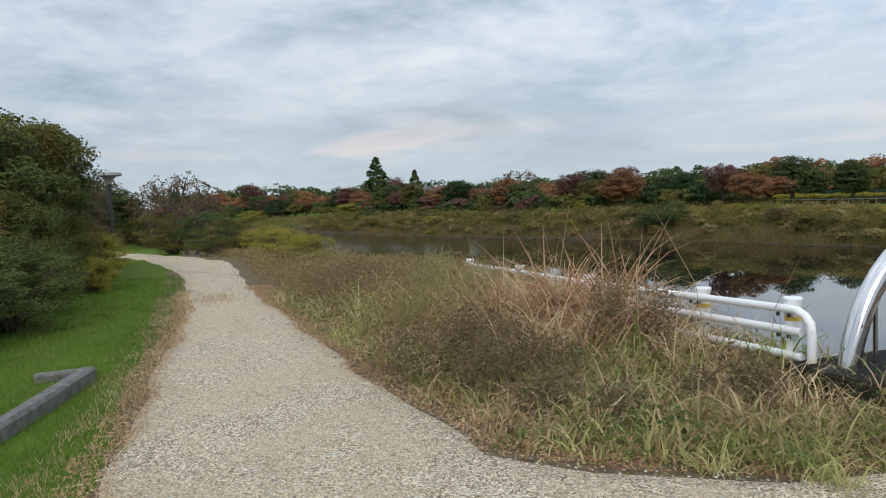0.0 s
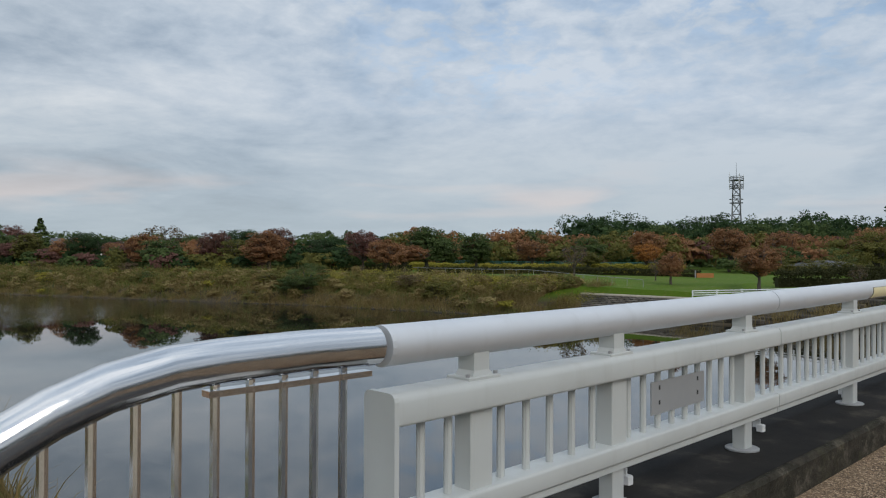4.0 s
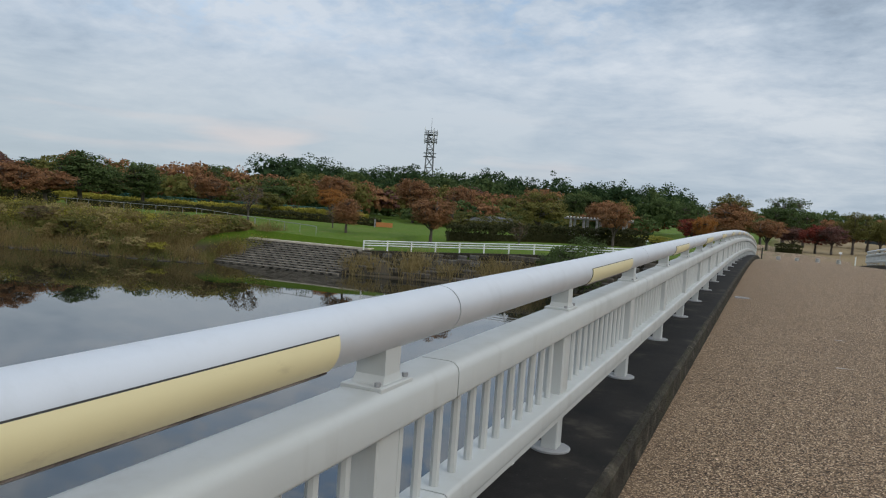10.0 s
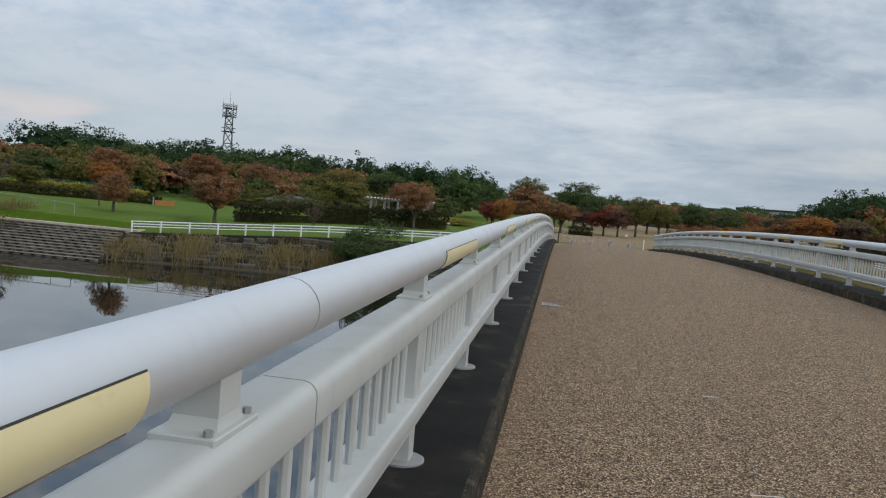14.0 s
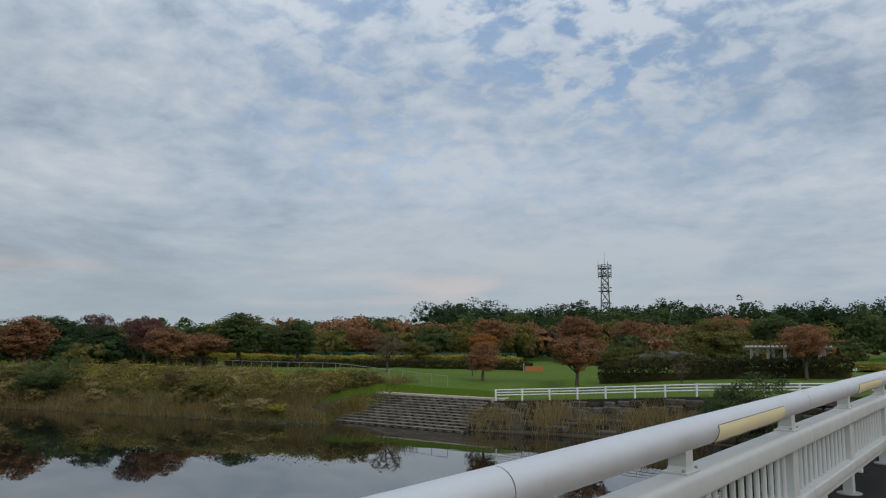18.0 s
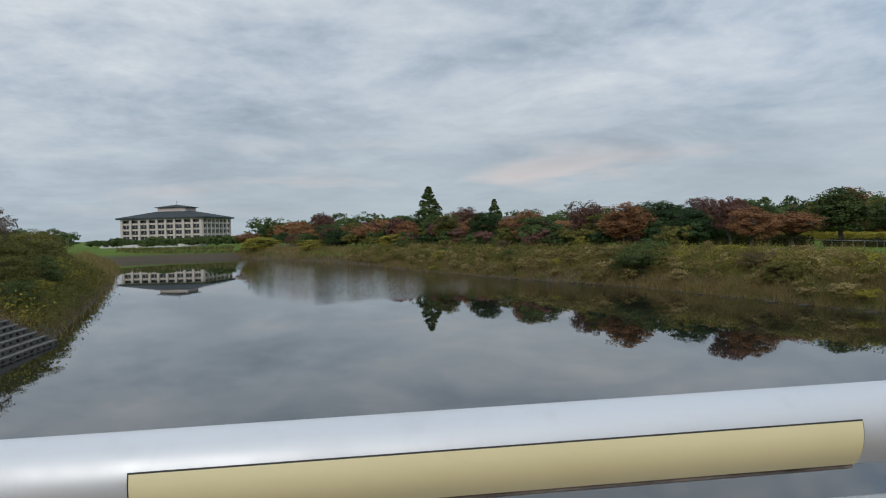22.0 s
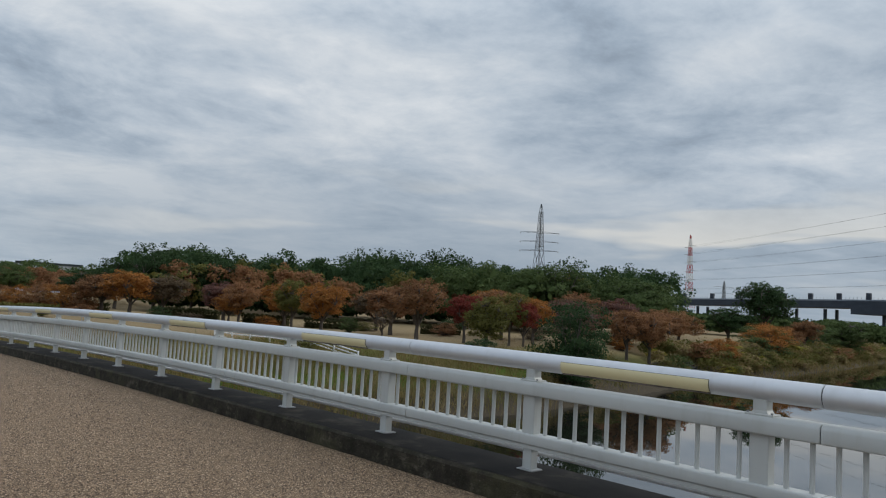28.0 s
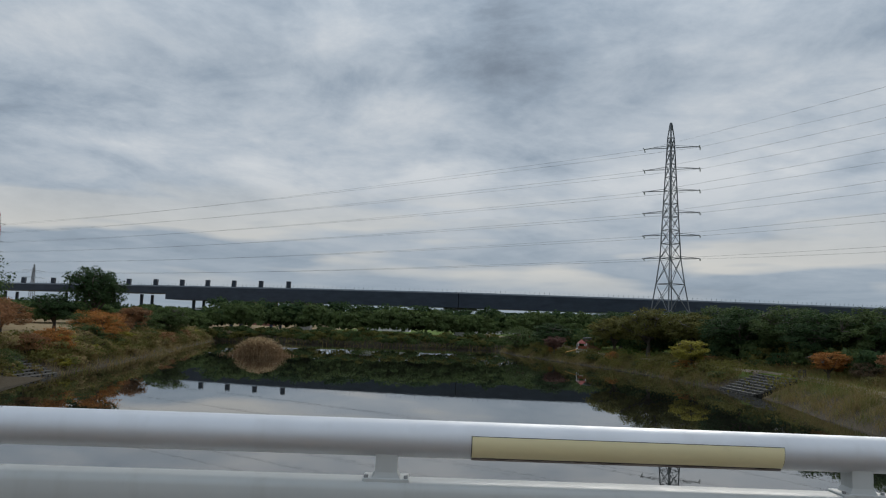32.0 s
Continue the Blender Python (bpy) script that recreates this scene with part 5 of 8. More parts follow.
for lab, mt, st in (("green weed mounds at the end of the water", leaf_green, 1.1), ("olive weed mounds at the end of the water", leaf_olive, 1.5)):
    late_mounds.append((lab, mt, st))
end_bank(170, 178, 4, 74, 1800, 2.0)
end_bank(-194, -186, -40, -12, 1400, 2.5)

for cx, cy, n, h_, sp in ((-20.0, 49.7, 480, 1.5, 0.75), (-14.6, 50.6, 440, 1.4, 0.75), (-12.2, 50.9, 380, 1.3, 0.7), (-23.2, 48.9, 300, 0.8, 0.7), (-24.0, 48.2, 260, 0.8, 0.6), (-34.4, 48.6, 300, 1.0, 0.6), (-17.4, 49.8, 200, 0.9, 0.5)):
    grow("reed_tuft", rng.normal(size=(n, 2)) * sp + (cx, cy), h_, 0.03, 0.5, reed_mat, "golden reed tuft at the foot of the river wall", "reeds")
# bushes that break up the banks
for i in range(46):
    x = -35 - 1.9 * i
    y = float(north(x)) + (1.5 + 7.5 * ((i * 0.618) % 1))
    if i % 2:
        plant("shrub", ("olive", "yellow-green", "brown", "green", "olive")[i % 5], x, y, 0.9 + 0.9 * ((i * 0.37) % 1), 0.9 + 1.1 * ((i * 0.53) % 1), "among the weeds of the river bank", 0.024)
for i in range(22):
    x = 56 + 4.6 * i
    if not 57 < x < 66.5:
        plant("shrub", ("olive", "brown", "green", "rust-red", "yellow-green")[i % 5], x, float(north(x)) + 1.8 + 3 * ((i * 0.618) % 1), 1.1 + 1.0 * ((i * 0.37) % 1), 1.2 + 1.0 * ((i * 0.53) % 1), "among the weeds of the river bank", 0.024)
    if x > 78:
        plant("shrub", ("green", "olive", "orange", "dark green", "olive")[i % 5], x, float(south(x)) - 1.6 - 1.2 * ((i * 0.618) % 1), 0.8 + 0.8 * ((i * 0.41) % 1), 0.9 + 0.8 * ((i * 0.53) % 1), "along the southern bank", 0.024)

for i in range(26):
    x = 47 + 2.3 * i + (i * 0.77) % 1
    y = float(south(x)) - 6.2 - 4.5 * ((i * 0.618) % 1)
    if not 66.5 < x < 77:
        plant("shrub", ("olive", "brown", "rust-red", "green", "orange", "olive")[i % 6], x, y, 0.8 + 1.0 * ((i * 0.41) % 1), 0.9 + 0.7 * ((i * 0.53) % 1), "on the southern bank", 0.024)

for i in range(12):
    u = (i * 0.618) % 1
    x, y = 17 + 46 * ((i + 0.5) / 12), 58 + 34 * (1 - i / 12) + 10 * (u - 0.5)
    plant("shrub", ("olive", "rust-red", "dark green", "brown", "orange", "green")[i % 6], x, y, 0.7 + 0.9 * ((i * 0.37) % 1), 0.9 + 0.8 * u, "under the cherry trees of the park", 0.024)

# low leafy herbs mixed into the banks
for x0, x1, f, n, s_, mt, lab in ((-62, -33, north_bank(1.5, 7), 190, 0.07, leaf_olive, "leafy goldenrod patches on the river bank"),
                                  (-62, -33, north_bank(3.0, 7.5), 120, 0.06, leaf_yellow, "yellow flowering goldenrod on the river bank"),
                                  (-130, -62, north_bank(1.5, 8), 260, 0.11, leaf_olive, "leafy weeds on the river bank"),
                                  (62, 165, north_bank(1.5, 7), 190, 0.13, leaf_olive, "leafy weeds on the river bank"),
                                  (-90, -38, south_bank(0.5, 5), 240, 0.11, leaf_olive, "leafy weeds on the near river bank"),
                                  (-80, -36, south_bank(0.8, 5), 40, 0.08, leaf_yellow, "yellowing leafy weeds on the near river bank"),
                                  (66, 160, south_bank(0.5, 4), 200, 0.13, leaf_olive, "leafy weeds on the river bank"),
                                  (-16, -1.5, near_bank, 120, 0.022, leaf_olive, "small leafy weeds beside the gravel path"),
                                  (-6, 0.6, weed_strip, 60, 0.016, leaf_green, "small green leafy weeds beside the gravel path")):
    big = s_ > 0.05
    SITE["plan"] = big
    xs = rng.uniform(x0, x1, n)
    lo, hi = f(xs)
    ys = lo + (hi - lo) * rng.random(n)
    c = np.stack([xs, ys, ground_z(xs, ys) + (0.55 if big else 0.16)], 1)
    pts = np.repeat(c, 60, axis=0) + rng.normal(size=(n * 60, 3)) * ((0.5, 0.5, 0.32) if big else (0.16, 0.16, 0.11))
    tagged(part("bank_herbs", quad_mesh("bank_herbs", leaves(pts, s_), mt)), lab, "weeds", "", "stuff")

SITE["plan"] = True
# reed island
xy = rng.normal(size=(5200, 2)) * (1.4, 1.55) + (111.5, 48.9)
grow("reed_island", xy, 2.6, 0.08, 0.5, grass_brown, "round clump of pale reeds standing in the river", "reeds", z=np.full(5200, WATER - 0.05), droop=0.7, hv=np.maximum(2.4 - 0.11 * ((xy[:, 0] - 111.5) ** 2 + (xy[:, 1] - 48.9) ** 2), 0.5))
tip = rng.normal(size=(900, 2)) * (1.3, 1.4) + (111.5, 48.9)
tip = np.concatenate([tip, (WATER + 1.9 - 0.11 * ((tip[:, :1] - 111.5) ** 2 + (tip[:, 1:] - 48.9) ** 2) + rng.random((900, 1)) * 0.7)], 1)
tagged(part("reed_plumes", quad_mesh("reed_plumes", leaves(tip, 0.14, -0.6, 0.35), grass_dry)), "pale feathery plumes on the reed clump", "reeds", "", "stuff")

# trees over the western river: x, y, height, crown radius
for kind, colour, rows4 in (
        ("cone", "green", ((-136.2, 31.1, 11.0, 4.4), (-180.3, 52.4, 10.4, 3.5))),
        ("round", "maroon", ((-168.5, 10.8, 8.6, 2.9), (-166.3, 43.3, 8.0, 4.2), (-123.5, 78.5, 7.9, 3.2), (-188, 21.2, 5.8, 3.6))),
        ("shrub", "dark green", ((-148.6, 14.3, 3.8, 3.6), (-104.2, 46.3, 3.2, 4.0), (-139, 27, 2.6, 2.4), (-163, 29.1, 6.2, 3.0))),
        ("shrub", "yellow-green", ((-177.5, -4.2, 3.6, 5.0), (-128, 24, 2.6, 3.8), (-150, 9, 2.4, 3.0), (-112, 33, 2.4, 3.4))),
        ("spreading", "rust-red", ((-144.9, 48.4, 5.4, 3.2), (-93.0, 48.4, 3.6, 3.3), (-91.3, 54, 3.6, 3.4), (-187, -7.9, 4.4, 4.0), (-61.9, 55.6, 3.4, 3.7), (-117, 45, 4.0, 3.0), (-152, 38, 4.6, 3.4), (-83, 51, 3.2, 3.2))),
        ("spreading", "maroon", ((-75.3, 52.0, 3.1, 3.2), (-72.8, 58, 3.6, 2.9), (-132, 50, 4.6, 3.0), (-160, 33, 5.0, 3.2))),
        ("sparse", "brown", ((-131.6, 59.1, 8.3, 4.2), (-86, 62, 4.5, 2.6), (-110, 58, 5.0, 3.0))),
        ("round", "dark green", ((-117.7, 67.3, 7.1, 5.0), (-102.2, 75.9, 6.0, 3.4), (-95.6, 80, 5.6, 3.4), (-121, 72, 6.4, 3.4), (-150, 55, 6.0, 4.0), (-176, 34, 6.2, 4.0))),
        ("oval", "green", ((-67.8, 64.7, 6.6, 2.9), (-78, 78, 5.2, 2.6), (-64, 70, 5.4, 2.4)))):
    for x, y, h_, r_ in rows4:
        plant(kind, colour, x, y, h_, r_, "on the far river bank", 0.026)

for i in range(22):
    x = -58 - 5.2 * i + 2.0 * ((i * 0.618) % 1)
    plant(("round", "spreading", "round", "oval")[i % 4], ("rust-red", "maroon", "dark green", "rust-red", "olive", "maroon", "green")[i % 7], x, float(north(x)) + 11 + 5 * ((i * 0.37) % 1), 4.0 + 1.8 * ((i * 0.53) % 1), 2.2 + 0.8 * ((i * 0.29) % 1), "on the far river bank", 0.026)

# park north of the river
for kind, colour, rows4 in (
        ("spreading", "rust-red", ((-22.6, 58.1, 3.7, 2.3), (-10.4, 68.6, 4.0, 1.9), (-54.3, 95.7, 6.0, 3.4), (-44.8, 101.7, 6.6, 3.6), (-36.9, 100.2, 5.8, 3.0), (-63.6, 81, 4.6, 3.0), (-28, 108, 6.2, 3.4), (-7.1, 109.8, 3.0, 2.6), (1.7, 100.1, 3.9, 2.5))),
        ("oval", "rust-red", ((-29.6, 57.0, 3.1, 1.15),)),
        ("spreading", "orange", ((-44.2, 78.3, 3.7, 2.1), (-4.1, 82, 3.2, 1.5))),
        ("sparse", "brown", ((-41.8, 60.3, 3.6, 1.6), (-15.5, 58.3, 1.9, 0.8), (-33, 60.5, 2.2, 0.9))),
        ("round", "olive", ((-19.3, 77, 5.0, 2.7), (-49.4, 73.8, 3.1, 1.8), (-2.6, 104.5, 6.8, 2.9), (11.2, 109.6, 5.6, 2.2), (14.6, 114.2, 5.3, 2.2))),
        ("round", "maroon", ((8.6, 104.2, 3.6, 1.9), (4.6, 108, 3.4, 2.0))),
        ("round", "green", ((-9.7, 129.6, 6.4, 2.6), (7.2, 139.9, 6.2, 3.0), (1.0, 133, 4.8, 3.0), (25.6, 158, 6.6, 3.0), (31.4, 157, 5.6, 3.8), (20.5, 150, 5.0, 3.0), (16, 140, 5.2, 3.0), (-76.6, 96.3, 6.8, 3.2), (-88.4, 90.5, 5.4, 3.6), (-62, 92, 5.2, 3.0), (4.4, 150, 9.0, 4.0), (-25, 120, 7.4, 3.6))),
        ("round", "rust-red", ((-2.3, 101.4, 5.6, 2.9), (-18, 104, 5.4, 3.0))),
        ("round", "crimson", ((-5.6, 88, 3.1, 1.5), (7.0, 105.5, 3.6, 2.0))),
        ("shrub", "green", ((-9.3, 50.9, 3.4, 2.2), (-10.8, 51.6, 2.2, 1.5))),
        ("shrub", "olive", ((-33.5, 91, 2.4, 2.6), (-29.0, 90, 2.0, 2.4), (-25.5, 89, 2.5, 2.6), (-22, 86, 2.2, 2.2), (-37, 92, 2.0, 2.4))),
        ("shrub", "yellow-green", ((-9.4, 89, 1.0, 2.6), (-13.5, 87, 0.9, 2.4), (-5.0, 92, 0.9, 2.2)))):
    for x, y, h_, r_ in rows4:
        plant(kind, colour, x, y, h_, r_, "on the park lawn", 0.024)

# park east of the bridge
for kind, colour, rows4 in (
        ("spreading", "orange", ((35.6, 80, 3.5, 1.8), (33.0, 70, 4.0, 2.4), (26.8, 91, 4.2, 3.0), (32.4, 83.6, 2.8, 1.9), (47.4, 62, 3.9, 2.0))),
        ("spreading", "rust-red", ((33, 83, 3.9, 2.0), (36.2, 63, 4.7, 2.4), (52.9, 57, 4.2, 2.0), (55.5, 56.6, 4.2, 2.2), (60, 59.5, 4.0, 2.2))),
        ("round", "brown", ((30, 92, 4.6, 2.6), (44, 78, 4.4, 2.4), (57, 66, 4.2, 2.4))),
        ("round", "orange", ((38, 84, 4.4, 2.5), (51, 70, 4.4, 2.3))),
        ("round", "rust-red", ((26, 96, 4.4, 2.6), (41, 72, 4.6, 2.5), (48, 66, 4.4, 2.4), (63, 70, 5.0, 2.8), (70, 70, 5.0, 2.8))),
        ("round", "maroon", ((34, 88, 4.2, 2.4), (54, 63, 4.0, 2.2), (66, 67, 4.6, 2.6))),
        ("spreading", "crimson", ((40.4, 62.6, 3.8, 1.8), (44.0, 60, 3.5, 1.4))),
        ("round", "olive", ((34.3, 76.5, 4.4, 1.6), (43.1, 60.6, 4.2, 1.4))),
        ("oval", "olive", ((36.6, 56.6, 4.0, 1.5),)),
        ("sparse", "brown", ((43.2, 54.8, 4.0, 2.0), (36.1, 66.8, 2.4, 1.0))),
        ("round", "dark green", ((32.7, 125.8, 5.4, 2.8), (36.5, 124.7, 7.2, 3.2), (39.2, 118.5, 7.6, 3.3), (43.5, 116.9, 6.6, 2.7), (47.1, 115.4, 7.6, 3.0), (102.4, 68.6, 9.8, 4.0), (97, 71, 5.0, 3.0))),
        ("shrub", "dark green", ((38.2, 50.9, 5.6, 2.5), (37.6, 50.4, 3.4, 2.2), (33.2, 53.6, 1.6, 1.3))),
        ("shrub", "green", ((62, 58, 2.0, 1.6), (85, 61.5, 2.4, 2.2), (92, 64, 3.4, 3.4), (127, 67.4, 4.0, 3.4), (118, 68, 3.4, 3.0))),
        ("shrub", "orange", ((20.8, 103, 2.4, 1.7), (23.6, 99, 2.9, 1.8), (88, 61.6, 3.9, 2.9), (72, 59, 2.4, 2.4), (96, 65.4, 3.4, 3.4))),
        ("round", "green", ((127.6, 67.8, 5.4, 4.0), (78, 84, 9.4, 4.6), (86, 78, 9.0, 4.4))),
        ("round", "rust-red", ((110, 66.5, 4.8, 2.6), (62, 63, 3.8, 2.6), (69, 64.0, 3.9, 2.7), (76, 66, 4.0, 2.6))),
        ("shrub", "rust-red", ((16.6, 108.6, 2.2, 1.9), (19.4, 104.8, 2.4, 1.9), (22.2, 101, 2.7, 1.9), (18, 106.8, 2.2, 1.6), (24.8, 97.4, 3.1, 1.9), (103, 66, 3.2, 2.6), (66.6, 58.4, 1.9, 1.8))),
        ("shrub", "olive", ((39.5, 53.6, 1.4, 1.5), (46, 53.8, 1.2, 1.4), (22, 54.2, 1.0, 1.4)))):
    for x, y, h_, r_ in rows4:
        plant(kind, colour, x, y, h_, r_, "on the lawn beside the river", 0.024)

# the south bank, east and west
for kind, colour, rows4 in (
        ("round", "olive", ((109, -6, 7.4, 4.6), (102.5, -10, 7.2, 4.6), (120, -4, 6.8, 4.4))),
        ("round", "dark green", ((97, -14, 7.0, 4.6), (90, -11, 6.8, 4.4), (75, -12, 6.2, 4.0), (131, -8, 6.6, 4.6), (140, 2, 5.0, 4.0), (66, -16, 5.6, 3.8))),
        ("round", "green", ((83, -13.5, 6.6, 4.2), (70, -14.5, 6.0, 3.8), (115, -12, 6.4, 4.4), (106, -16, 7.2, 4.6))),
        ("round", "yellow-green", ((88, -4.4, 3.6, 2.4),)),
        ("spreading", "orange", ((66, -8, 2.6, 2.2),)),
        ("spreading", "maroon", ((74, -17, 4.2, 3.0), (62, -14, 3.6, 2.6), (133, 3, 3.2, 2.4))),
        ("round", "rust-red", ((143, 0, 3.2, 2.0), (58, -10, 3.2, 2.4))),
        ("shrub", "green", ((152.9, 6, 5.0, 4.4), (160, 5, 4.0, 4.0), (150, 3, 3.2, 3.6), (66, -14.5, 1.6, 3.0), (60, -15, 1.4, 3.0))),
        ("shrub", "olive", ((-52, -7, 3.2, 2.6), (-60, -9.5, 3.6, 2.8), (-46, -5, 2.6, 2.0), (-72, -13, 3.4, 3.2), (-84, -17, 4.2, 3.4))),
        ("shrub", "yellow-green", ((-49, -4, 1.6, 1.2), (-64, -9, 2.0, 1.5))),
        ("shrub", "green", ((-56, -6.4, 2.6, 2.0), (-42, -2.6, 1.8, 1.4))),
        ("sparse", "brown", ((-55, -10, 5.4, 2.4), (-66, -14, 5.6, 2.6), (-27.5, -4.4, 3.6, 1.4), (-44, -6.2, 4.0, 1.6))),
        ("round", "green", ((-46, -8.8, 4.4, 2.6), (-58, -13.5, 5.0, 3.0))),
        ("round", "dark green", ((-52, -11, 5.0, 3.0), (-50, -17, 6.2, 3.6), (-62, -22, 7.0, 4.2), (-76, -25, 6.8, 4.4)))):
    for x, y, h_, r_ in rows4:
        plant(kind, colour, x, y, h_, r_, "on the southern river bank", 0.024)

SITE["plan"] = False
# thicket left of the gravel path
for kind, colour, x, y, h_, r_ in (
        ("shrub", "grey-green", -6.6, -6.35, 1.25, 0.95), ("shrub", "grey-green", -5.6, -7.0, 1.45, 1.15), ("shrub", "grey-green", -8.2, -6.6, 1.25, 1.0), ("shrub", "olive", -7.4, -7.8, 1.8, 1.1),
        ("shrub", "olive", -9.6, -7.3, 2.0, 1.2), ("round", "grey-green", -10.8, -8.0, 3.6, 1.7), ("round", "olive", -12.8, -7.9, 4.2, 1.8), ("round", "grey-green", -14.6, -7.6, 4.0, 1.6),
        ("oval", "green", -16.4, -7.7, 3.9, 1.4), ("round", "grey-green", -12.4, -10.8, 4.0, 2.2), ("oval", "grey-green", -19.0, -8.3, 3.4, 1.4), ("round", "grey-green", -20.5, -10.0, 3.7, 2.0),
        ("shrub", "olive", -12.0, -6.6, 1.5, 0.9), ("shrub", "yellow-green", -14.4, -6.2, 1.2, 0.9), ("shrub", "olive", -17.0, -6.9, 1.5, 0.9), ("shrub", "yellow-green", -11.0, -5.9, 0.7, 0.5),
        ("sparse", "brown", -19.6, -7.2, 2.7, 1.0), ("sparse", "brown", -22.5, -7.6, 3.0, 1.3), ("shrub", "olive", -13.2, -6.7, 1.9, 0.9), ("shrub", "grey-green", -9.4, -6.7, 1.7, 0.8),
        ("shrub", "olive", -24.6, -3.0, 1.5, 1.3), ("shrub", "yellow-green", -21.4, -1.7, 1.1, 1.1), ("shrub", "green", -28.6, -3.4, 2.0, 1.6), ("shrub", "yellow-green", -19.0, -1.6, 1.0, 1.0),
        ("sparse", "brown", -30.4, -4.0, 2.9, 1.2), ("shrub", "olive", -33.8, -5.0, 2.2, 1.6), ("shrub", "yellow-green", -16.4, -1.2, 0.8, 0.8),
        ("round", "olive", -26.5, -11.0, 4.2, 2.3), ("shrub", "olive", -22.0, -7.6, 1.6, 1.2), ("shrub", "brown", -25.5, -7.8, 1.7, 1.3)):
    plant(kind, colour, x, y, h_, r_, "beside the gravel path", 0.012)
SITE["plan"] = True
plant("shrub", "green", -58.8, 40.4, 2.9, 2.4, "at the water's edge of the far bank", 0.024)


def woods(name, label, spots, material, leaf=0.31, n_lobe=12, per=62):
    """A far belt of crowns, as one mesh; each crown is a heap of leafy sprays."""
    pts, out, inner = [], [], []
    n, m = 3 * n_lobe, int(per * 0.42)
    for x, y, h_, r_ in spots:
        at = np.array((x, y, gz(x, y) + h_ * 0.52))
        d = in_ball(n, 0.70)
        d[:, 2] = np.where(d[:, 2] < -0.55, -d[:, 2], d[:, 2])
        c = d * (r_, r_, h_ * 0.47) * rng.uniform(0.72, 1.0, (n, 1))
        sp = rng.uniform(0.16, 0.27, n)[:, None] * np.array((r_, r_, min(r_, h_ * 0.45) * 0.72))
        p = np.repeat(c, m, axis=0) + in_ball(n * m, 0.35) * np.repeat(sp, m, axis=0)
        pts.append(p + at), out.append(p + (0, 0, 0.5 * h_ * 0.47))
        inner.append(in_ball(110, 0.3) * (r_ * 0.72, r_ * 0.72, h_ * 0.34) + at)
    quads = np.concatenate([leaves(np.concatenate(pts), leaf * 0.86, 0.0, 0.85, np.concatenate(out)), leaves(np.concatenate(inner), np.repeat([0.115 * s[3] for s in spots], 110), 0.0, 0.8)])
    tagged(part(name, quad_mesh(name, quads, material)), label, "woods", "", "stuff")


def belt(a0, a1, n, d0, d1, h0, h1, r_, cx=1.3, cy=18.0):
    out = []
    for i in range(n):
        a = radians(a0 + (a1 - a0) * (i + random.random() * 0.8) / n)
        d = random.uniform(d0, d1)
        out.append((cx + d * math.sin(a), cy + d * math.cos(a), random.uniform(h0, h1), r_ * random.uniform(0.8, 1.25)))
    return out


woods("far_woods", "dark evergreen wood behind the park", belt(-40, -5, 58, 132, 165, 9.0, 11.0, 4.8), leaf_dark, 0.23, 12, 90)
woods("far_woods", "green broadleaf wood behind the park", belt(-38, -7, 30, 122, 150, 6.4, 9.4, 4.2) + belt(-62, -38, 22, 122, 150, 5.0, 7.6, 4.2), leaf_green, 0.23, 12, 90)
woods("far_woods", "rust-red autumn trees before the wood", belt(-56, -12, 24, 104, 122, 4.8, 7.0, 3.4), leaf_rust, leaf=0.22)
woods("far_woods", "maroon autumn trees before the wood", belt(-58, -14, 14, 106, 124, 4.6, 6.4, 3.2), leaf_maroon, leaf=0.22)
woods("far_woods", "dark evergreen wood east of the bridge", belt(19, 34, 26, 126, 158, 9.0, 11.2, 5.0) + belt(34, 57, 36, 126, 158, 10.0, 12.6, 5.2), leaf_dark, 0.22, 12, 100)
woods("far_woods", "dense dark wood east of the bridge", belt(19, 34, 20, 116, 138, 8.0, 10.0, 4.6) + belt(34, 57, 31, 112, 138, 8.4, 11.0, 4.8), leaf_dark, 0.2, 12, 110)
woods("far_woods", "green trees at the edge of the wood", belt(40, 56.5, 22, 98, 112, 6.2, 9.4, 4.2), leaf_green, 0.19, 12, 110)
woods("far_woods", "brown-red autumn trees in front of the eastern wood", belt(22, 55, 16, 104, 116, 5.0, 7.4, 3.2), leaf_rust, 0.2, 12, 90)
woods("far_woods", "olive trees in front of the eastern wood", belt(21, 55, 16, 104, 116, 5.4, 8.2, 3.4), leaf_olive, 0.2, 12, 90)
woods("far_woods", "maroon trees in front of the eastern wood", belt(23, 55, 9, 106, 116, 5.0, 7.0, 3.0), leaf_maroon, 0.2, 12, 90)
woods("far_woods", "low dark bushes along the dry field", belt(20, 58, 46, 108, 118, 2.6, 4.6, 3.2), leaf_dark)
woods("far_woods", "distant green trees beyond the walkway", belt(-9, 24, 34, 170, 210, 6.4, 9.4, 5.0), leaf_green)
woods("far_woods", "distant autumn trees beyond the walkway", belt(-9, 22, 22, 140, 165, 4.4, 6.6, 4.0), leaf_rust)
woods("far_woods", "distant green trees along the western river", belt(-97, -58, 54, 210, 270, 6.0, 9.4, 5.6), leaf_green, leaf=0.32, per=50)
woods("far_woods", "distant autumn trees along the western river", belt(-96, -58, 24, 175, 215, 4.6, 7.0, 4.6), leaf_rust, leaf=0.3, per=50)
woods("far_woods", "dark trees behind the river bend", belt(73, 122, 64, 188, 205, 7.0, 8.4, 5.0) + belt(57, 73, 26, 190, 210, 4.6, 5.8, 4.4), leaf_dark, leaf=0.34)
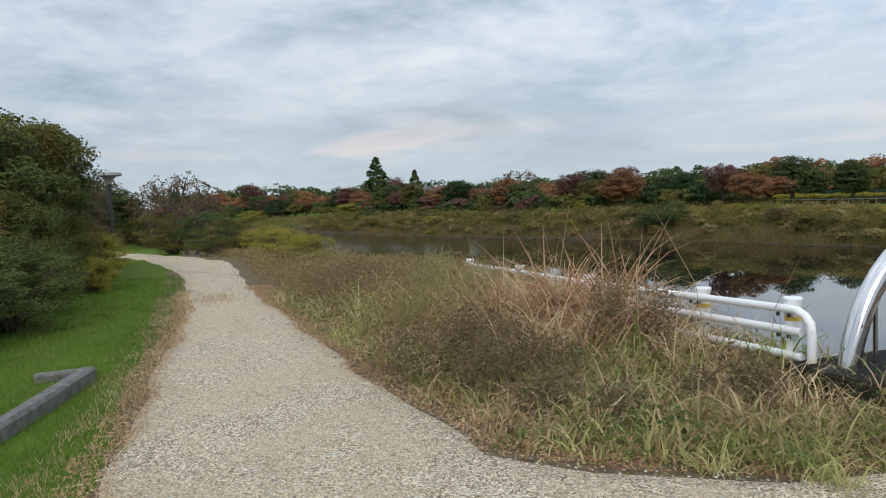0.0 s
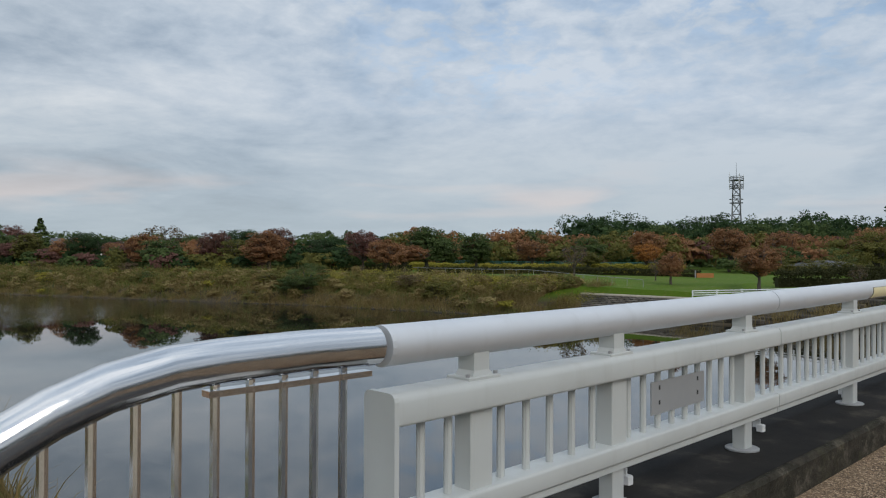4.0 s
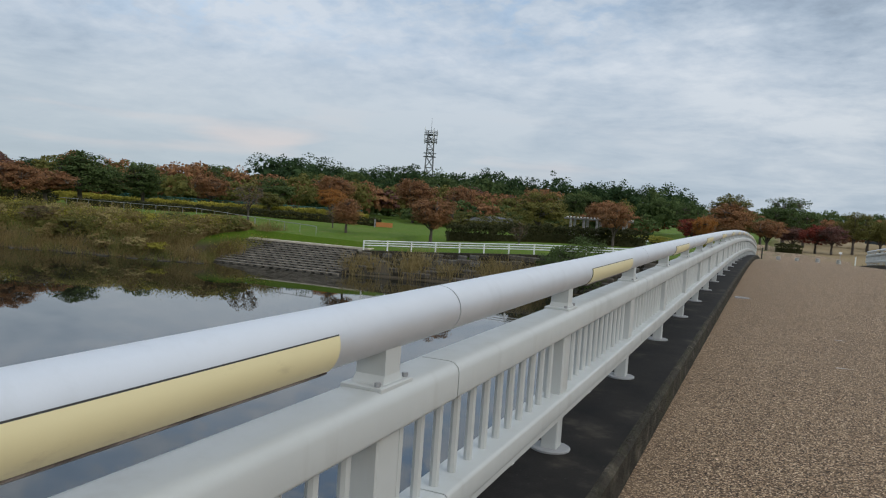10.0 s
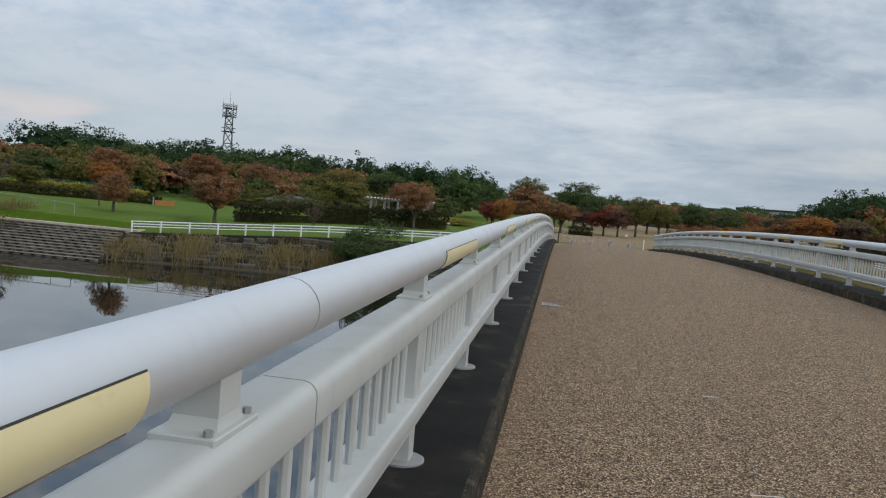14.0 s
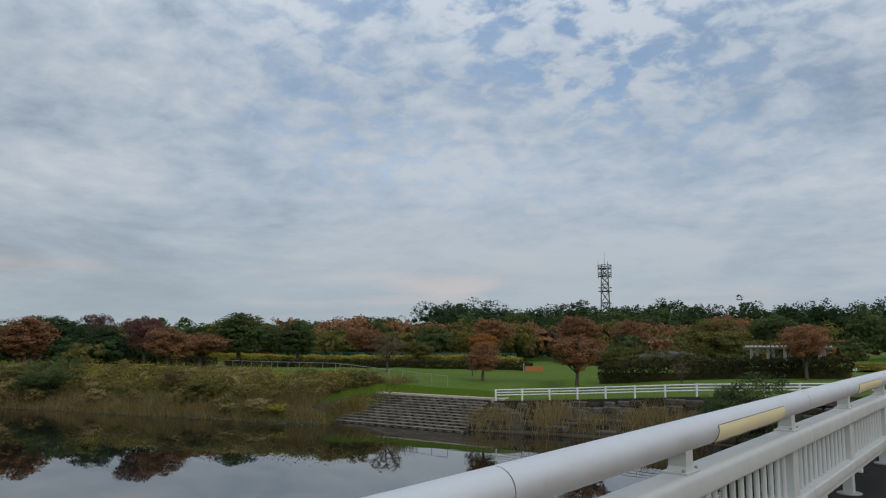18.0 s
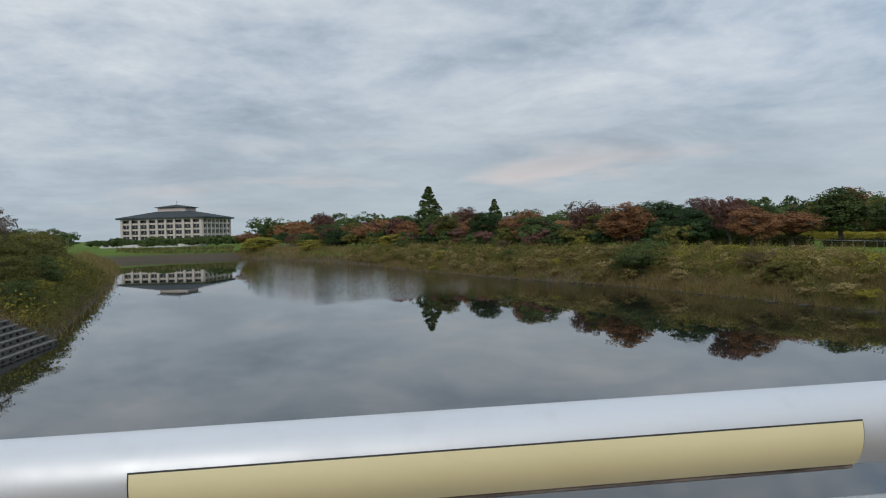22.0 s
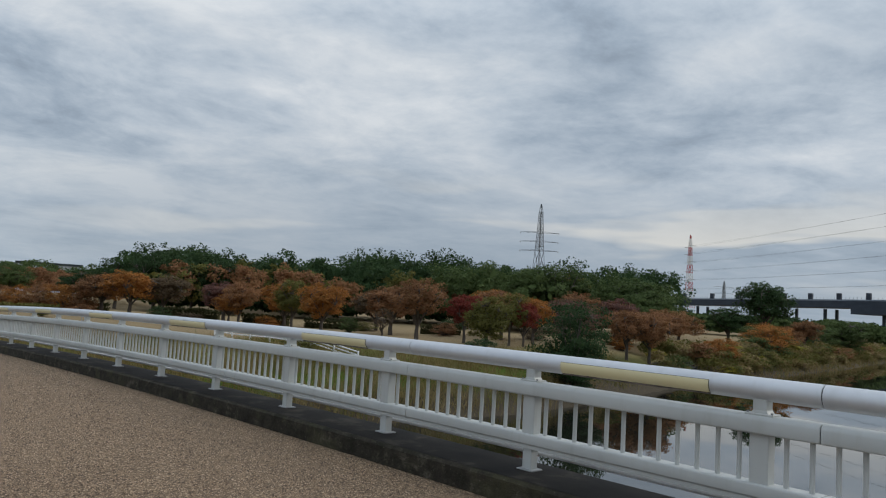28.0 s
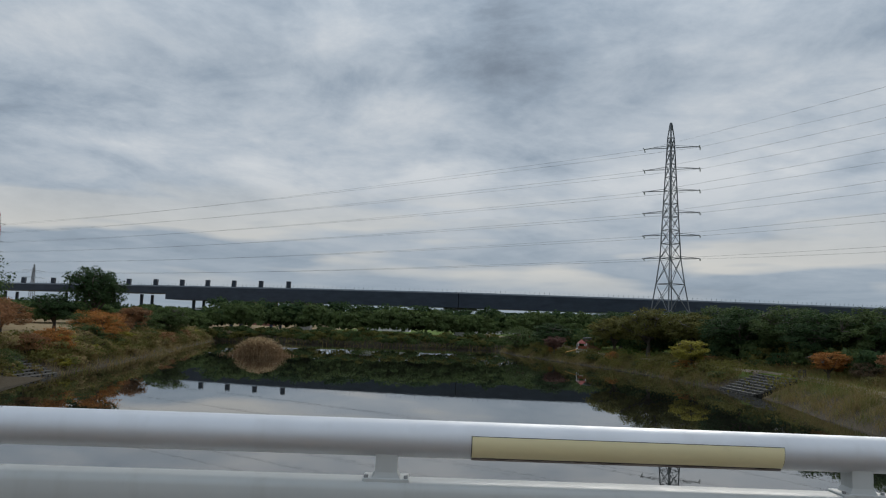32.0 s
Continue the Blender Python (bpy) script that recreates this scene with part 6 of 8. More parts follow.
woods("far_woods", "green trees behind the river bend", belt(73, 118, 48, 180, 192, 5.6, 7.4, 4.4) + belt(57, 73, 22, 182, 194, 3.6, 5.2, 4.0), leaf_green, leaf=0.34)
woods("far_woods", "olive trees before the park wood", belt(-58, -10, 26, 100, 124, 4.6, 6.6, 3.2), leaf_olive, leaf=0.22)
woods("far_woods", "low bushes before the office building", belt(-108, -96, 22, 225, 290, 2.4, 3.6, 4.0), leaf_green, leaf=0.3)
woods("far_woods", "trees beyond the southern bank", belt(104, 135, 30, 120, 165, 5.0, 7.0, 4.6), leaf_green)
woods("far_woods", "trees far behind the southern bank", belt(-132, -109, 20, 150, 300, 5.0, 8.0, 5.0), leaf_green, leaf=0.32, per=50)


def scatter(x0, x1, step, near, far, h0, h1, r_):
    """Spots for low bushes along the northern bank."""
    out = []
    for x in np.arange(x0, x1, step):
        out.append((x + random.uniform(-1, 1), float(north(x)) + random.uniform(near, far), random.uniform(h0, h1), r_ * random.uniform(0.7, 1.3)))
    return out


for lab, mt, st in (("dark bushes under the trees of the southern bank", leaf_dark, 2.2), ("olive bushes under the trees of the southern bank", leaf_olive, 3.4), ("green bushes under the trees of the southern bank", leaf_green, 2.6)):
    woods("bank_bushes", lab, [(x, float(south(x)) - random.uniform(7.5, 17), random.uniform(1.8, 3.8), 2.3) for x in np.arange(64, 158, st)], mt, 0.14, 9, 44)
for lab, mt, st in late_mounds:
    woods("weed_mounds", lab, [(random.uniform(171, 176), y, random.uniform(1.1, 2.2), 1.8) for y in np.arange(8, 76, st)], mt, 0.16, 8, 40)
for lab, mt, n, h0, h1 in (("olive bushes behind the lawn", leaf_olive, 30, 2.0, 3.6), ("green bushes behind the lawn", leaf_green, 34, 2.0, 3.8), ("rust-red bushes behind the lawn", leaf_rust, 20, 2.2, 3.6), ("dark bushes behind the lawn", leaf_dark, 26, 1.8, 3.0)):
    woods("park_bushes", lab, belt(-29, -9, n // 2, 86, 103, h0, h1, 2.7), mt, 0.17, 9, 50)
    woods("park_bushes", lab, belt(-60, -29, n // 2, 108, 122, h0, h1 + 0.4, 2.7), mt, 0.19, 9, 50)
for lab, mt, st in (("olive bushes between the western trees", leaf_olive, 5.0), ("green bushes between the western trees", leaf_green, 4.0), ("maroon bushes between the western trees", leaf_maroon, 8.0), ("dark bushes between the western trees", leaf_dark, 5.0)):
    woods("bank_bushes", lab, scatter(-190, -62, st, 9.5, 20, 1.8, 3.4, 2.5), mt, 0.19, 9, 46)
for lab, mt, st, h1 in (("mixed weed mounds on the river bank", bank_mix, 0.55, 1.45), ("golden weed mounds on the river bank", leaf_yellow, 5.5, 1.2), ("brown weed mounds on the river bank", feather, 1.1, 1.3), ("olive weed mounds on the river bank", leaf_olive, 2.2, 1.4)):
    woods("weed_mounds", lab, scatter(-130, -34.8, st, 0.5, 8.5 if st > 3 else 7.0, 0.6, h1, 0.85), mt, 0.06, 6, 50)
    woods("weed_mounds", lab, [(random.uniform(-40, -35.5), random.uniform(46.8, 53.2), random.uniform(0.35, h1 * 0.62), 0.7) for i in range(int(85 / st))], mt, 0.06, 6, 50)
    woods("weed_mounds", lab, scatter(58, 165, st * 1.8, 0.5, 5.0, 0.8, h1 + 0.4, 1.1), mt, 0.085, 6, 44)


def hedge(pts, w, h_, colour, label):
    """A clipped hedge along points."""
    out, core = [], Shape()
    for (xa, ya), (xb, yb) in zip(pts, pts[1:]):
        n = int(math.hypot(xb - xa, yb - ya) * 105 * (w + 2 * h_))
        u, ang = rng.random(n), math.atan2(yb - ya, xb - xa)
        v, q = rng.uniform(-0.5, 0.5, n), rng.random(n) ** 0.5
        edge = rng.random(n) < 0.6
        v = np.where(edge, np.sign(v) * 0.5, v)
        q = np.where(edge, q, 1.0)
        x = xa + (xb - xa) * u - math.sin(ang) * v * w
        y = ya + (yb - ya) * u + math.cos(ang) * v * w
        out.append(np.stack([x, y, ground_z(x, y) + q * h_ * (0.97 + 0.10 * np.sin(x * 1.7) * np.sin(y * 1.3) + 0.07 * np.sin(x * 4.1 + y * 2.3)) + rng.normal(0, 0.07, n)], 1))
        core.box((xa + xb) / 2, (ya + yb) / 2, min(gz(xa, ya), gz(xb, yb)) - 0.1, math.hypot(xb - xa, yb - ya), w * 0.5, h_ * 0.68, 0.0, ang)
    hd = thing("hedge", label, "hedge", "hedges of the park")
    part("foliage", quad_mesh("foliage", leaves(np.concatenate(out), 0.10, 0.0, 0.7), colour), None, hd)
    part("branch_core", core, colour, hd, "dark dense inside")


hedge(((-22.9, 62.3), (-17, 66.5), (-11.5, 70.5), (-8.6, 72.8)), 2.2, 1.32, hedge_leaf, "tall dark olive hedge at the edge of the lawn")
hedge(((-34.6, 72.5), (-44, 68), (-54, 64.6), (-66, 62)), 1.6, 0.66, hedge_leaf, "long dark clipped hedge behind the lawn")
hedge(((-40, 78.5), (-50, 77), (-66, 74.5), (-92, 74)), 3.4, 0.95, leaf_yellow, "long yellow-green clipped hedge behind the lawn")
hedge(((-66, 60), (-90, 57)), 1.4, 1.0, hedge_leaf, "dark clipped hedge under the cherry trees")
for a, b in (((31, 97), (35.5, 92)), ((36, 88), (38.4, 84)), ((39, 82), (42, 79)), ((46, 74), (49, 72)), ((24, 103), (28, 100))):
    hedge((a, b), 1.0, 0.8, hedge_leaf, "low dark clipped hedge on the dry lawn")
hedge(((13, 100), (22, 94)), 1.6, 0.6, leaf_olive, "low olive hedge beyond the bridge")
hedge(((2.6, 96), (5.2, 96.6)), 1.2, 0.9, hedge_leaf, "low dark hedge beside the walkway")

# ---- the near end of the bridge ----
SITE["plan"] = False
HOOP = [(LEFT_X, y, z) for y, z in ((1.60, 0.905), (1.30, 0.91), (1.0, 0.905), (0.84, 0.895), (0.66, 0.86), (0.52, 0.81), (0.39, 0.745), (0.28, 0.67), (0.18, 0.57), (0.09, 0.45), (0.02, 0.32), (-0.05, 0.14), (-0.09, -0.03), (-0.11, -0.25))]
hoop = thing("steel_handrail", "polished stainless steel end railing curving down to the kerb", "railing")
part("top_tube", Shape().tube(HOOP, 0.07, 18), steel, hoop, "", True)
part("lip", Shape().box(LEFT_X, 1.26, 0.80, 0.05, 0.62, 0.02), steel, hoop)


def hoop_z(y):
    pts = sorted((p[1], p[2]) for p in HOOP)
    return float(np.interp(y, [p[0] for p in pts], [p[1] for p in pts]))


for i in range(12):
    y = 0.14 + 0.12 * i
    part("bar", Shape().tube([(LEFT_X, y, -0.05), (LEFT_X, y, hoop_z(y) - 0.04)], 0.0155, 8, False), steel, hoop, "", True)

apron = Shape().box(0.105, 0.45, -0.6, 0.69, 1.6, 0.58, 0.012)
top_end = Shape().box(0.095, 0.45, -0.021, 0.64, 1.58, 0.005)
setting("kerb_end", apron, kerb_face, "dark weathered concrete kerb under the steel handrail", "kerb")
setting("kerb_end_top", top_end, kerb_top, "dark stained upper face of the kerb end", "kerb")
stained_block = concrete("stained_white_concrete", (0.36, 0.34, 0.30), (0.66, 0.64, 0.60), 5)
for y, d_, lab in ((1.345, 0.21, "white painted concrete block beside the bridge joint"), (1.585, 0.205, "stained white painted concrete block at the bridge end")):
    blk = thing("joint_block", lab, "kerb block", "blocks at the bridge joint")
    part("body", Shape().box(0.112, y, -0.45, 0.73, d_, 0.45 + kerb_z(1.6) + 0.012, 0.025), white_block_mat if y < 1.5 else stained_block, blk)
cable = thing("black_pipe", "black rubber pipe crossing the bridge joint beside the railing", "pipe")
part("hose", Shape().tube([(-0.1, 1.2, 0.02), (-0.1, 1.5, 0.05), (-0.1, 1.9, 0.11), (-0.1, 2.1, 0.12)], 0.035, 10), rubber, cable, "", True)
conduit = thing("conduit", "thin white conduit pipe clipped under the railing", "pipe")
part("pipe", Shape().tube([(-0.1, y, kerb_z(y) + 0.11) for y in np.linspace(1.9, 63.5, 44)], 0.031, 10), guard_paint, conduit, "", True)
for i in range(36):
    y = 3.45 + 1.7 * i
    placed("clip", clip_mesh, conduit, -0.06, y, kerb_z(y))
conduit = thing("conduit", "thin white conduit pipe under the eastern railing", "pipe")
part("pipe", Shape().tube([(7.13, y, kerb_z(y) + 0.13) for y in np.linspace(1.9, 63.5, 44)], 0.022, 8), guard_paint, conduit, "", True)
sign = thing("rail_plate", "blank grey metal plate fixed to the balusters", "plate")
part("plate", Shape().sweep([(0.0, 0.40), (0.006, 0.40), (0.006, 0.575), (0.0, 0.575)], (3.44, 4.02), kerb_z, LEFT_X + 0.03), plate_metal, sign)
for u in (3.52, 3.94):
    for w_ in (0.45, 0.53):
        part("screw", Shape().box(LEFT_X + 0.038, u, kerb_z(u) + w_, 0.004, 0.01, 0.022), rubber, sign)

for gx_, gy_, lab in ((0.87, 3.22, "galvanised drain grating in the bridge deck"), (0.67, 21.9, "galvanised drain grating beside the kerb"), (6.2, 12.0, "galvanised drain grating beside the kerb")):
    gr = thing("drain_grating", lab, "grating", "deck drains")
    wx, wy = (0.42, 0.26) if gy_ < 5 else (0.32, 0.30)
    zz = deck_z(gy_) - 0.05 + 0.08 * (1 - ((gx_ - 3.52) / 3.1) ** 2) - 0.012
    part("rim", Shape().box(gx_, gy_ - wy / 2, zz, wx, 0.02, 0.018).box(gx_, gy_ + wy / 2, zz, wx, 0.02, 0.018).box(gx_ - wx / 2, gy_, zz, 0.02, wy, 0.018).box(gx_ + wx / 2, gy_, zz, 0.02, wy, 0.018), plate_metal, gr)
    # no depth below the bars: a flat dark sheet paints the shade there
    part("pit", Shape().box(gx_, gy_, zz, wx, wy, 0.004), rubber, gr, "flat dark sheet painted as shade under the bars")
    for i in range(9):
        part("bar", Shape().box(gx_ - wx / 2 + wx * (i + 0.5) / 9, gy_, zz, 0.018, wy, 0.016), plate_metal, gr)

# white guard rail along the near bank
GUARD = ((-0.38, -0.13, 0.40), (-1.39, -0.11, 0.37), (-3.43, -0.03, 0.30), (-5.45, 0.05, 0.26), (-7.5, 0.10, 0.22))
guard = thing("guard_rail", "white tubular guard rail with yellow banded posts on the bank", "guard rail")
for x, y, zt in GUARD:
    gp = part("post", Shape().tube([(x, y, zt - 0.95), (x, y, zt - 0.09), (x, y, zt - 0.05), (x, y, zt - 0.01), (x, y, zt)], [0.056, 0.056, 0.056, 0.068, 0.062], 16), guard_paint, guard, "", True)
    part("band", Shape().tube([(x, y, zt - 0.165), (x, y, zt - 0.13)], 0.0572, 16), yellow_band, gp, "yellow band")
for n, off in (("top_rail", -0.075), ("middle_rail", -0.225), ("bottom_rail", -0.40)):
    line = [(x, y - 0.075, zt + off) for x, y, zt in reversed(GUARD)]
    x, y, z = line[-1]
    line += [(x + 0.12, y - 0.005, z), (x + 0.19, y, z - 0.03), (x + 0.235, y, z - 0.08)] if n == "top_rail" else [(x + 0.16, y, z)]
    if n == "top_rail":
        line += [(x + 0.245, y, z - 0.16), (x + 0.245, y, z - 0.33), (x + 0.21, y, z - 0.40)]
    rl = part(n, Shape().tube(line, 0.031, 12), guard_paint, guard, "", True)
    for px_, py_, zt in GUARD[:5]:
        for u in (-0.05, 0.05):
            part("bolt", Shape().box(px_ + u, py_ - 0.085, zt + off - 0.055, 0.018, 0.02, 0.024), rubber, rl)

# granite kerbstone in the verge
ks = thing("kerbstone", "old rough granite kerb ending in the grass verge", "kerb")
stone_bar = Shape()
bar_pts = [(-3.15, -5.03), (-2.7, -5.12), (-2.2, -5.23), (-1.6, -5.37), (-0.9, -5.55), (-0.2, -5.75)]
stone_bar.rings([[(x - 0.03, y - 0.06, -0.36), (x + 0.03, y + 0.06, -0.36), (x + 0.03, y + 0.055, -0.15 + 0.01 * math.sin(9 * x)), (x + 0.01, y + 0.035, -0.128), (x - 0.03, y - 0.055, -0.135 + 0.008 * math.sin(13 * x))] for x, y in bar_pts])
part("stone", stone_bar, kerb_stone, ks)
slab = thing("stone_edge", "low stone edge returning from the granite kerb", "kerb")
part("slab", Shape().box(-3.3, -5.27, -0.36, 0.11, 0.42, 0.19, 0.02, 0.1), kerb_stone, slab)


def bollard(x, y, z, h_, r_, lab, group):
    b = thing("bollard", lab, "bollard", group)
    part("body", Shape().tube([(x, y, z - 0.05), (x, y, z + h_ * 0.82), (x, y, z + h_ * 0.95), (x, y, z + h_)], [r_ * 1.12, r_, r_ * 0.9, r_ * 0.55], 18), speckled, b, "", True)
    part("cap", Shape().tube([(x, y, z + h_ * 0.9), (x, y, z + h_ * 1.0), (x, y, z + h_ * 1.01)], [r_ * 0.95, r_ * 0.86, r_ * 0.6], 18), speckled, b, "", True)


bollard(1.22, 0.55, -0.24, 0.34, 0.12, "short speckled granite bollard at the bridge entrance", "bollards at the near end")
for x in (3.4, 5.6):
    bollard(x, 0.55, -0.2, 0.34, 0.12, "short speckled granite bollard at the bridge entrance", "bollards at the near end")
for x in (1.6, 2.8, 4.1, 5.4):
    bollard(x, 64.9, gz(x, 64.9) + 0.02, 0.48, 0.14, "short granite bollard at the far end of the bridge", "bollards at the far end")
marker = thing("marker_post", "thin white marker post beyond the bridge", "post")
part("post", Shape().tube([(6.6, 67, -1.1), (6.6, 67, 0.0)], 0.04, 10), guard_paint, marker)
marker = thing("marker_post", "dark post at the end of the railing", "post")
part("post", Shape().tube([(0.5, 65.2, -1.0), (0.5, 65.2, 0.15)], 0.05, 10), rubber, marker)
SITE["plan"] = True
for x, y, lab in ((-1.2, 68, "small white notice on a post beside the walkway"), (8.2, 88, "small white notice on a post beyond the bridge"), (-9.0, 79, "small white notice on the lawn")):
    nt = thing("notice", lab, "sign", "notices in the park")
    part("stake", Shape().tube([(x, y, gz(x, y) - 0.1), (x, y, gz(x, y) + 0.6)], 0.02, 8), plate_metal, nt)
    part("board", Shape().box(x, y - 0.04, gz(x, y) + 0.42, 0.28, 0.03, 0.18), guard_paint, nt)

# ---- riverside steps, fence and wall ----


def river_steps(x0, x1, y_top, z_top, y_low, rows, lab, skew=0.0, width=0.62, stone=None):
    """Concrete block steps down to the water; each block is a piece with gaps between."""
    st = thing("river_steps", lab, "steps", "steps to the river")
    n = max(2, int(abs(x1 - x0) / width))
    rise, go = (z_top - WATER) / rows, (y_low - y_top) / rows
    pillar = mesh_of("step_block", Shape().box(0, 0, 0, abs(x1 - x0) / n * 0.60, abs(go) * 0.5, rise * 0.62, 0.01), stone or step_concrete)
    tread = mesh_of("tread", Shape().box(0, 0, 0, abs(x1 - x0), abs(go) * 0.62, rise * 0.38, 0.015), stone or step_concrete)
    line = []
    for i in range(rows):
        line += [(skew * i, y_top + go * i, z_top - rise * (i + 0.96)), (skew * i, y_top + go * (i + 1), z_top - rise * (i + 0.96))]
    line += [(skew * rows, y_top + go * rows, WATER - 0.8), (0, y_top, WATER - 0.8)]
    base = Shape().rings([[(x + a, b, c) for a, b, c in line] for x in (x0, x1)])
    # coloured dark to stand for the shade in the slots
    part("bed", base, slot_shade, st, "concrete bed with the shade of the slots in its colour")
    for i in range(rows):
        y, z = y_top + go * (i + 0.35), z_top - rise * (i + 1)
        placed("tread", tread, st, (x0 + x1) / 2 + skew * i, y, z + rise * 0.62)
        for j in range(n):
            placed("step_block", pillar, st, x0 + (x1 - x0) * (j + 0.5 + 0.5 * (i % 2) - 0.25) / n + skew * i, y + go * 0.02, z + 0.004)
    return st


river_steps(-35.3, -25.4, 51.7, -1.93, 46.0, 12, "weathered concrete block steps leading down to the river", 0.15)
river_steps(-36.5, -24.5, -3.4, -0.95, 1.7, 12, "dark concrete block steps on the near river bank", 0, 0.7, dark_concrete)
river_steps(58, 65.4, 58.6, -1.95, 55.2, 8, "weathered concrete block steps below the park", 0.0, 0.8, dark_concrete)
river_steps(67.8, 75.6, -6.3, -1.82, -2.4, 8, "dark concrete steps on the southern bank", 0.0, 0.8, dark_concrete)
ramp = Shape().box(-29.9, 52.15, -2.1, 10.6, 0.9, 0.29, 0.03)
setting("landing", ramp, pale_concrete, "pale concrete landing above the river steps", "pavement")

FENCE_LINE = FENCE
flen = np.cumsum([0] + [math.dist(a, b) for a, b in zip(FENCE_LINE, FENCE_LINE[1:])])


def fence_at(s):
    return float(np.interp(s, flen, [p[0] for p in FENCE_LINE])), float(np.interp(s, flen, [p[1] for p in FENCE_LINE]))


def white_fence(name_label, spot, length, gap, z_of):
    fc = thing("rail_fence", name_label, "fence", "white park fences")
    n = int(length / gap)
    pts = [spot(min(i * gap, length)) for i in range(n + 1)]
    for x, y in pts:
        part("post", Shape().box(x, y, z_of(x, y) - 0.2, 0.085, 0.085, 0.90, 0.01), guard_paint, fc)
    for u in (0.33, 0.49, 0.65):
        part("rail", Shape().tube([(x, y, z_of(x, y) + u) for x, y in pts], 0.035, 8), guard_paint, fc, "", True)
    return fc


white_fence("low white three-rail fence above the river wall", fence_at, float(flen[-1]), 1.72, lambda x, y: float(np.interp(x, [p[0] for p in FENCE], FENCE_Z)))
wall = Shape()
wall.rings([[(x, y + 0.35, z - 0.02), (x, y - 0.22, z - 0.02), (x, y - 0.25, z - 0.52), (x, y - 2.1, -2.72), (x, y - 3.7, -3.22), (x, y - 3.8, -3.8), (x, y + 0.35, -3.8)] for (x, y), z in zip(FENCE, FENCE_Z)])
wall_ob = setting("river_wall", wall, kerb_face, "dark stained stone river wall under the white fence", "wall")
# rough stones of the wall and of the slope below it
stone_meshes = [mesh_of("stone", Shape().box(0, 0, -0.14, w_, d_, 0.28, 0.06), m_) for w_, d_, m_ in ((0.85, 0.62, damp_stone), (0.62, 0.55, dark_concrete), (1.1, 0.6, damp_stone), (0.7, 0.7, kerb_face))]
rs = random.Random(31)
for low, back in ((0.28, 0.24), (0.62, 0.5), (0.78, 1.0), (0.95, 1.6), (1.12, 2.2), (1.25, 2.8), (1.36, 3.4)):
    s_ = 0.3
    while s_ < float(flen[-1]) - 0.5:
        x, y = fence_at(s_)
        z = float(np.interp(x, [p[0] for p in FENCE], FENCE_Z))
        top = z - low if back < 0.4 else np.interp(back, (0.25, 2.1, 3.7), (z - 0.52, -2.72, -3.22))
        if rs.random() < (0.9 if back < 0.6 else 0.5):
            st = placed("stone", stone_meshes[rs.randrange(4)], wall_ob, x, y - back, float(top) + rs.uniform(-0.06, 0.05), rs.uniform(-9, 9))
        s_ += rs.uniform(0.7, 1.05)
white_fence("low white three-rail fence on the eastern bank", lambda s: (22.4 + 0.137 * s, 64.5 - 0.99 * s), 13.0, 1.75, lambda x, y: gz(x, y))
for run in (((18, 74), (14, 80)), ((-30.1, 53.4), (-37.5, 55.6), (-45.6, 57.9), (-56, 59.6), (-68.4, 61.5))):
    fc = thing("low_fence", "low thin pale railing on the grass", "fence")
    for a, b in zip(run, run[1:]):
        for u in np.arange(0, 1, 1.9 / math.dist(a, b)):
            x, y = a[0] + (b[0] - a[0]) * u, a[1] + (b[1] - a[1]) * u
            part("post", Shape().tube([(x, y, gz(x, y) - 0.1), (x, y, gz(x, y) + 0.66)], 0.02, 8), plate_metal, fc)
    part("rail", Shape().tube([(*a, gz(*a) + 0.66) for a in run], 0.022, 8), plate_metal, fc)
# stone toe along the waterline
toe = Shape()
for xs_, f_, d_ in ((np.arange(-120, -33, 1.1), north, -0.1), (np.arange(60, 168, 1.4), north, -0.1), (np.arange(68, 168, 1.4), south, 0.1), (np.arange(-86, -37, 1.2), south, 0.1)):
    for x in xs_:
        y = float(f_(x)) + d_ + random.uniform(-0.12, 0.12)
        if random.random() < 0.35:
            continue
        toe.box(x, y, WATER - 0.4, random.uniform(0.3, 0.9), random.uniform(0.25, 0.5), random.uniform(0.40, 0.47), 0.05, math.atan2(float(f_(x + 0.5)) - float(f_(x - 0.5)), 1.0) + random.uniform(-0.2, 0.2))
stuff("shore_stones", toe, kerb_face, "row of dark concrete blocks along the waterline", "shore")

k = Mat("teal_mesh", 0.6)
k.color(k.mix(k.noise(4, 3), (0.035, 0.13, 0.11), (0.05, 0.17, 0.145)))
teal = k.m
net = thing("mesh_fence", "tall teal green wire mesh fence around a sports ground", "fence")
net_pts = [(-41.4, 80.6), (-55, 82), (-72, 83), (-90, 84), (-106, 82)]
for (xa, ya), (xb, yb) in zip(net_pts, net_pts[1:]):
    n = int(math.dist((xa, ya), (xb, yb)) / 2.0)
    for i in range(n):
        x, y = xa + (xb - xa) * i / n, ya + (yb - ya) * i / n
        part("post", Shape().tube([(x, y, gz(x, y) - 0.1), (x, y, gz(x, y) + 1.3)], 0.045, 6), teal, net)
    for u in np.linspace(0.1, 1.28, 11):
        part("wire", Shape().tube([(xa, ya, gz(xa, ya) + u), (xb, yb, gz(xb, yb) + u)], 0.018 if u < 1.2 else 0.04, 5), teal, net)
k = Mat("orange_board", 0.6)
k.color(k.mix(k.noise(3, 4), (0.32, 0.12, 0.03), (0.42, 0.17, 0.045)))
board = thing("barrier_board", "orange barrier boards behind the lawn", "barrier")
for i in range(1):
    x, y = -32.6 + 1.5 * i, 69.4 + 0.9 * i
    part("board", Shape().box(x, y, gz(x, y) + 0.05, 1.6, 0.06, 0.45, 0.0, 0.53), k.m, board)
    part("post", Shape().box(x - 0.8, y - 0.46, gz(x, y) - 0.05, 0.09, 0.09, 0.8), plate_metal, board)

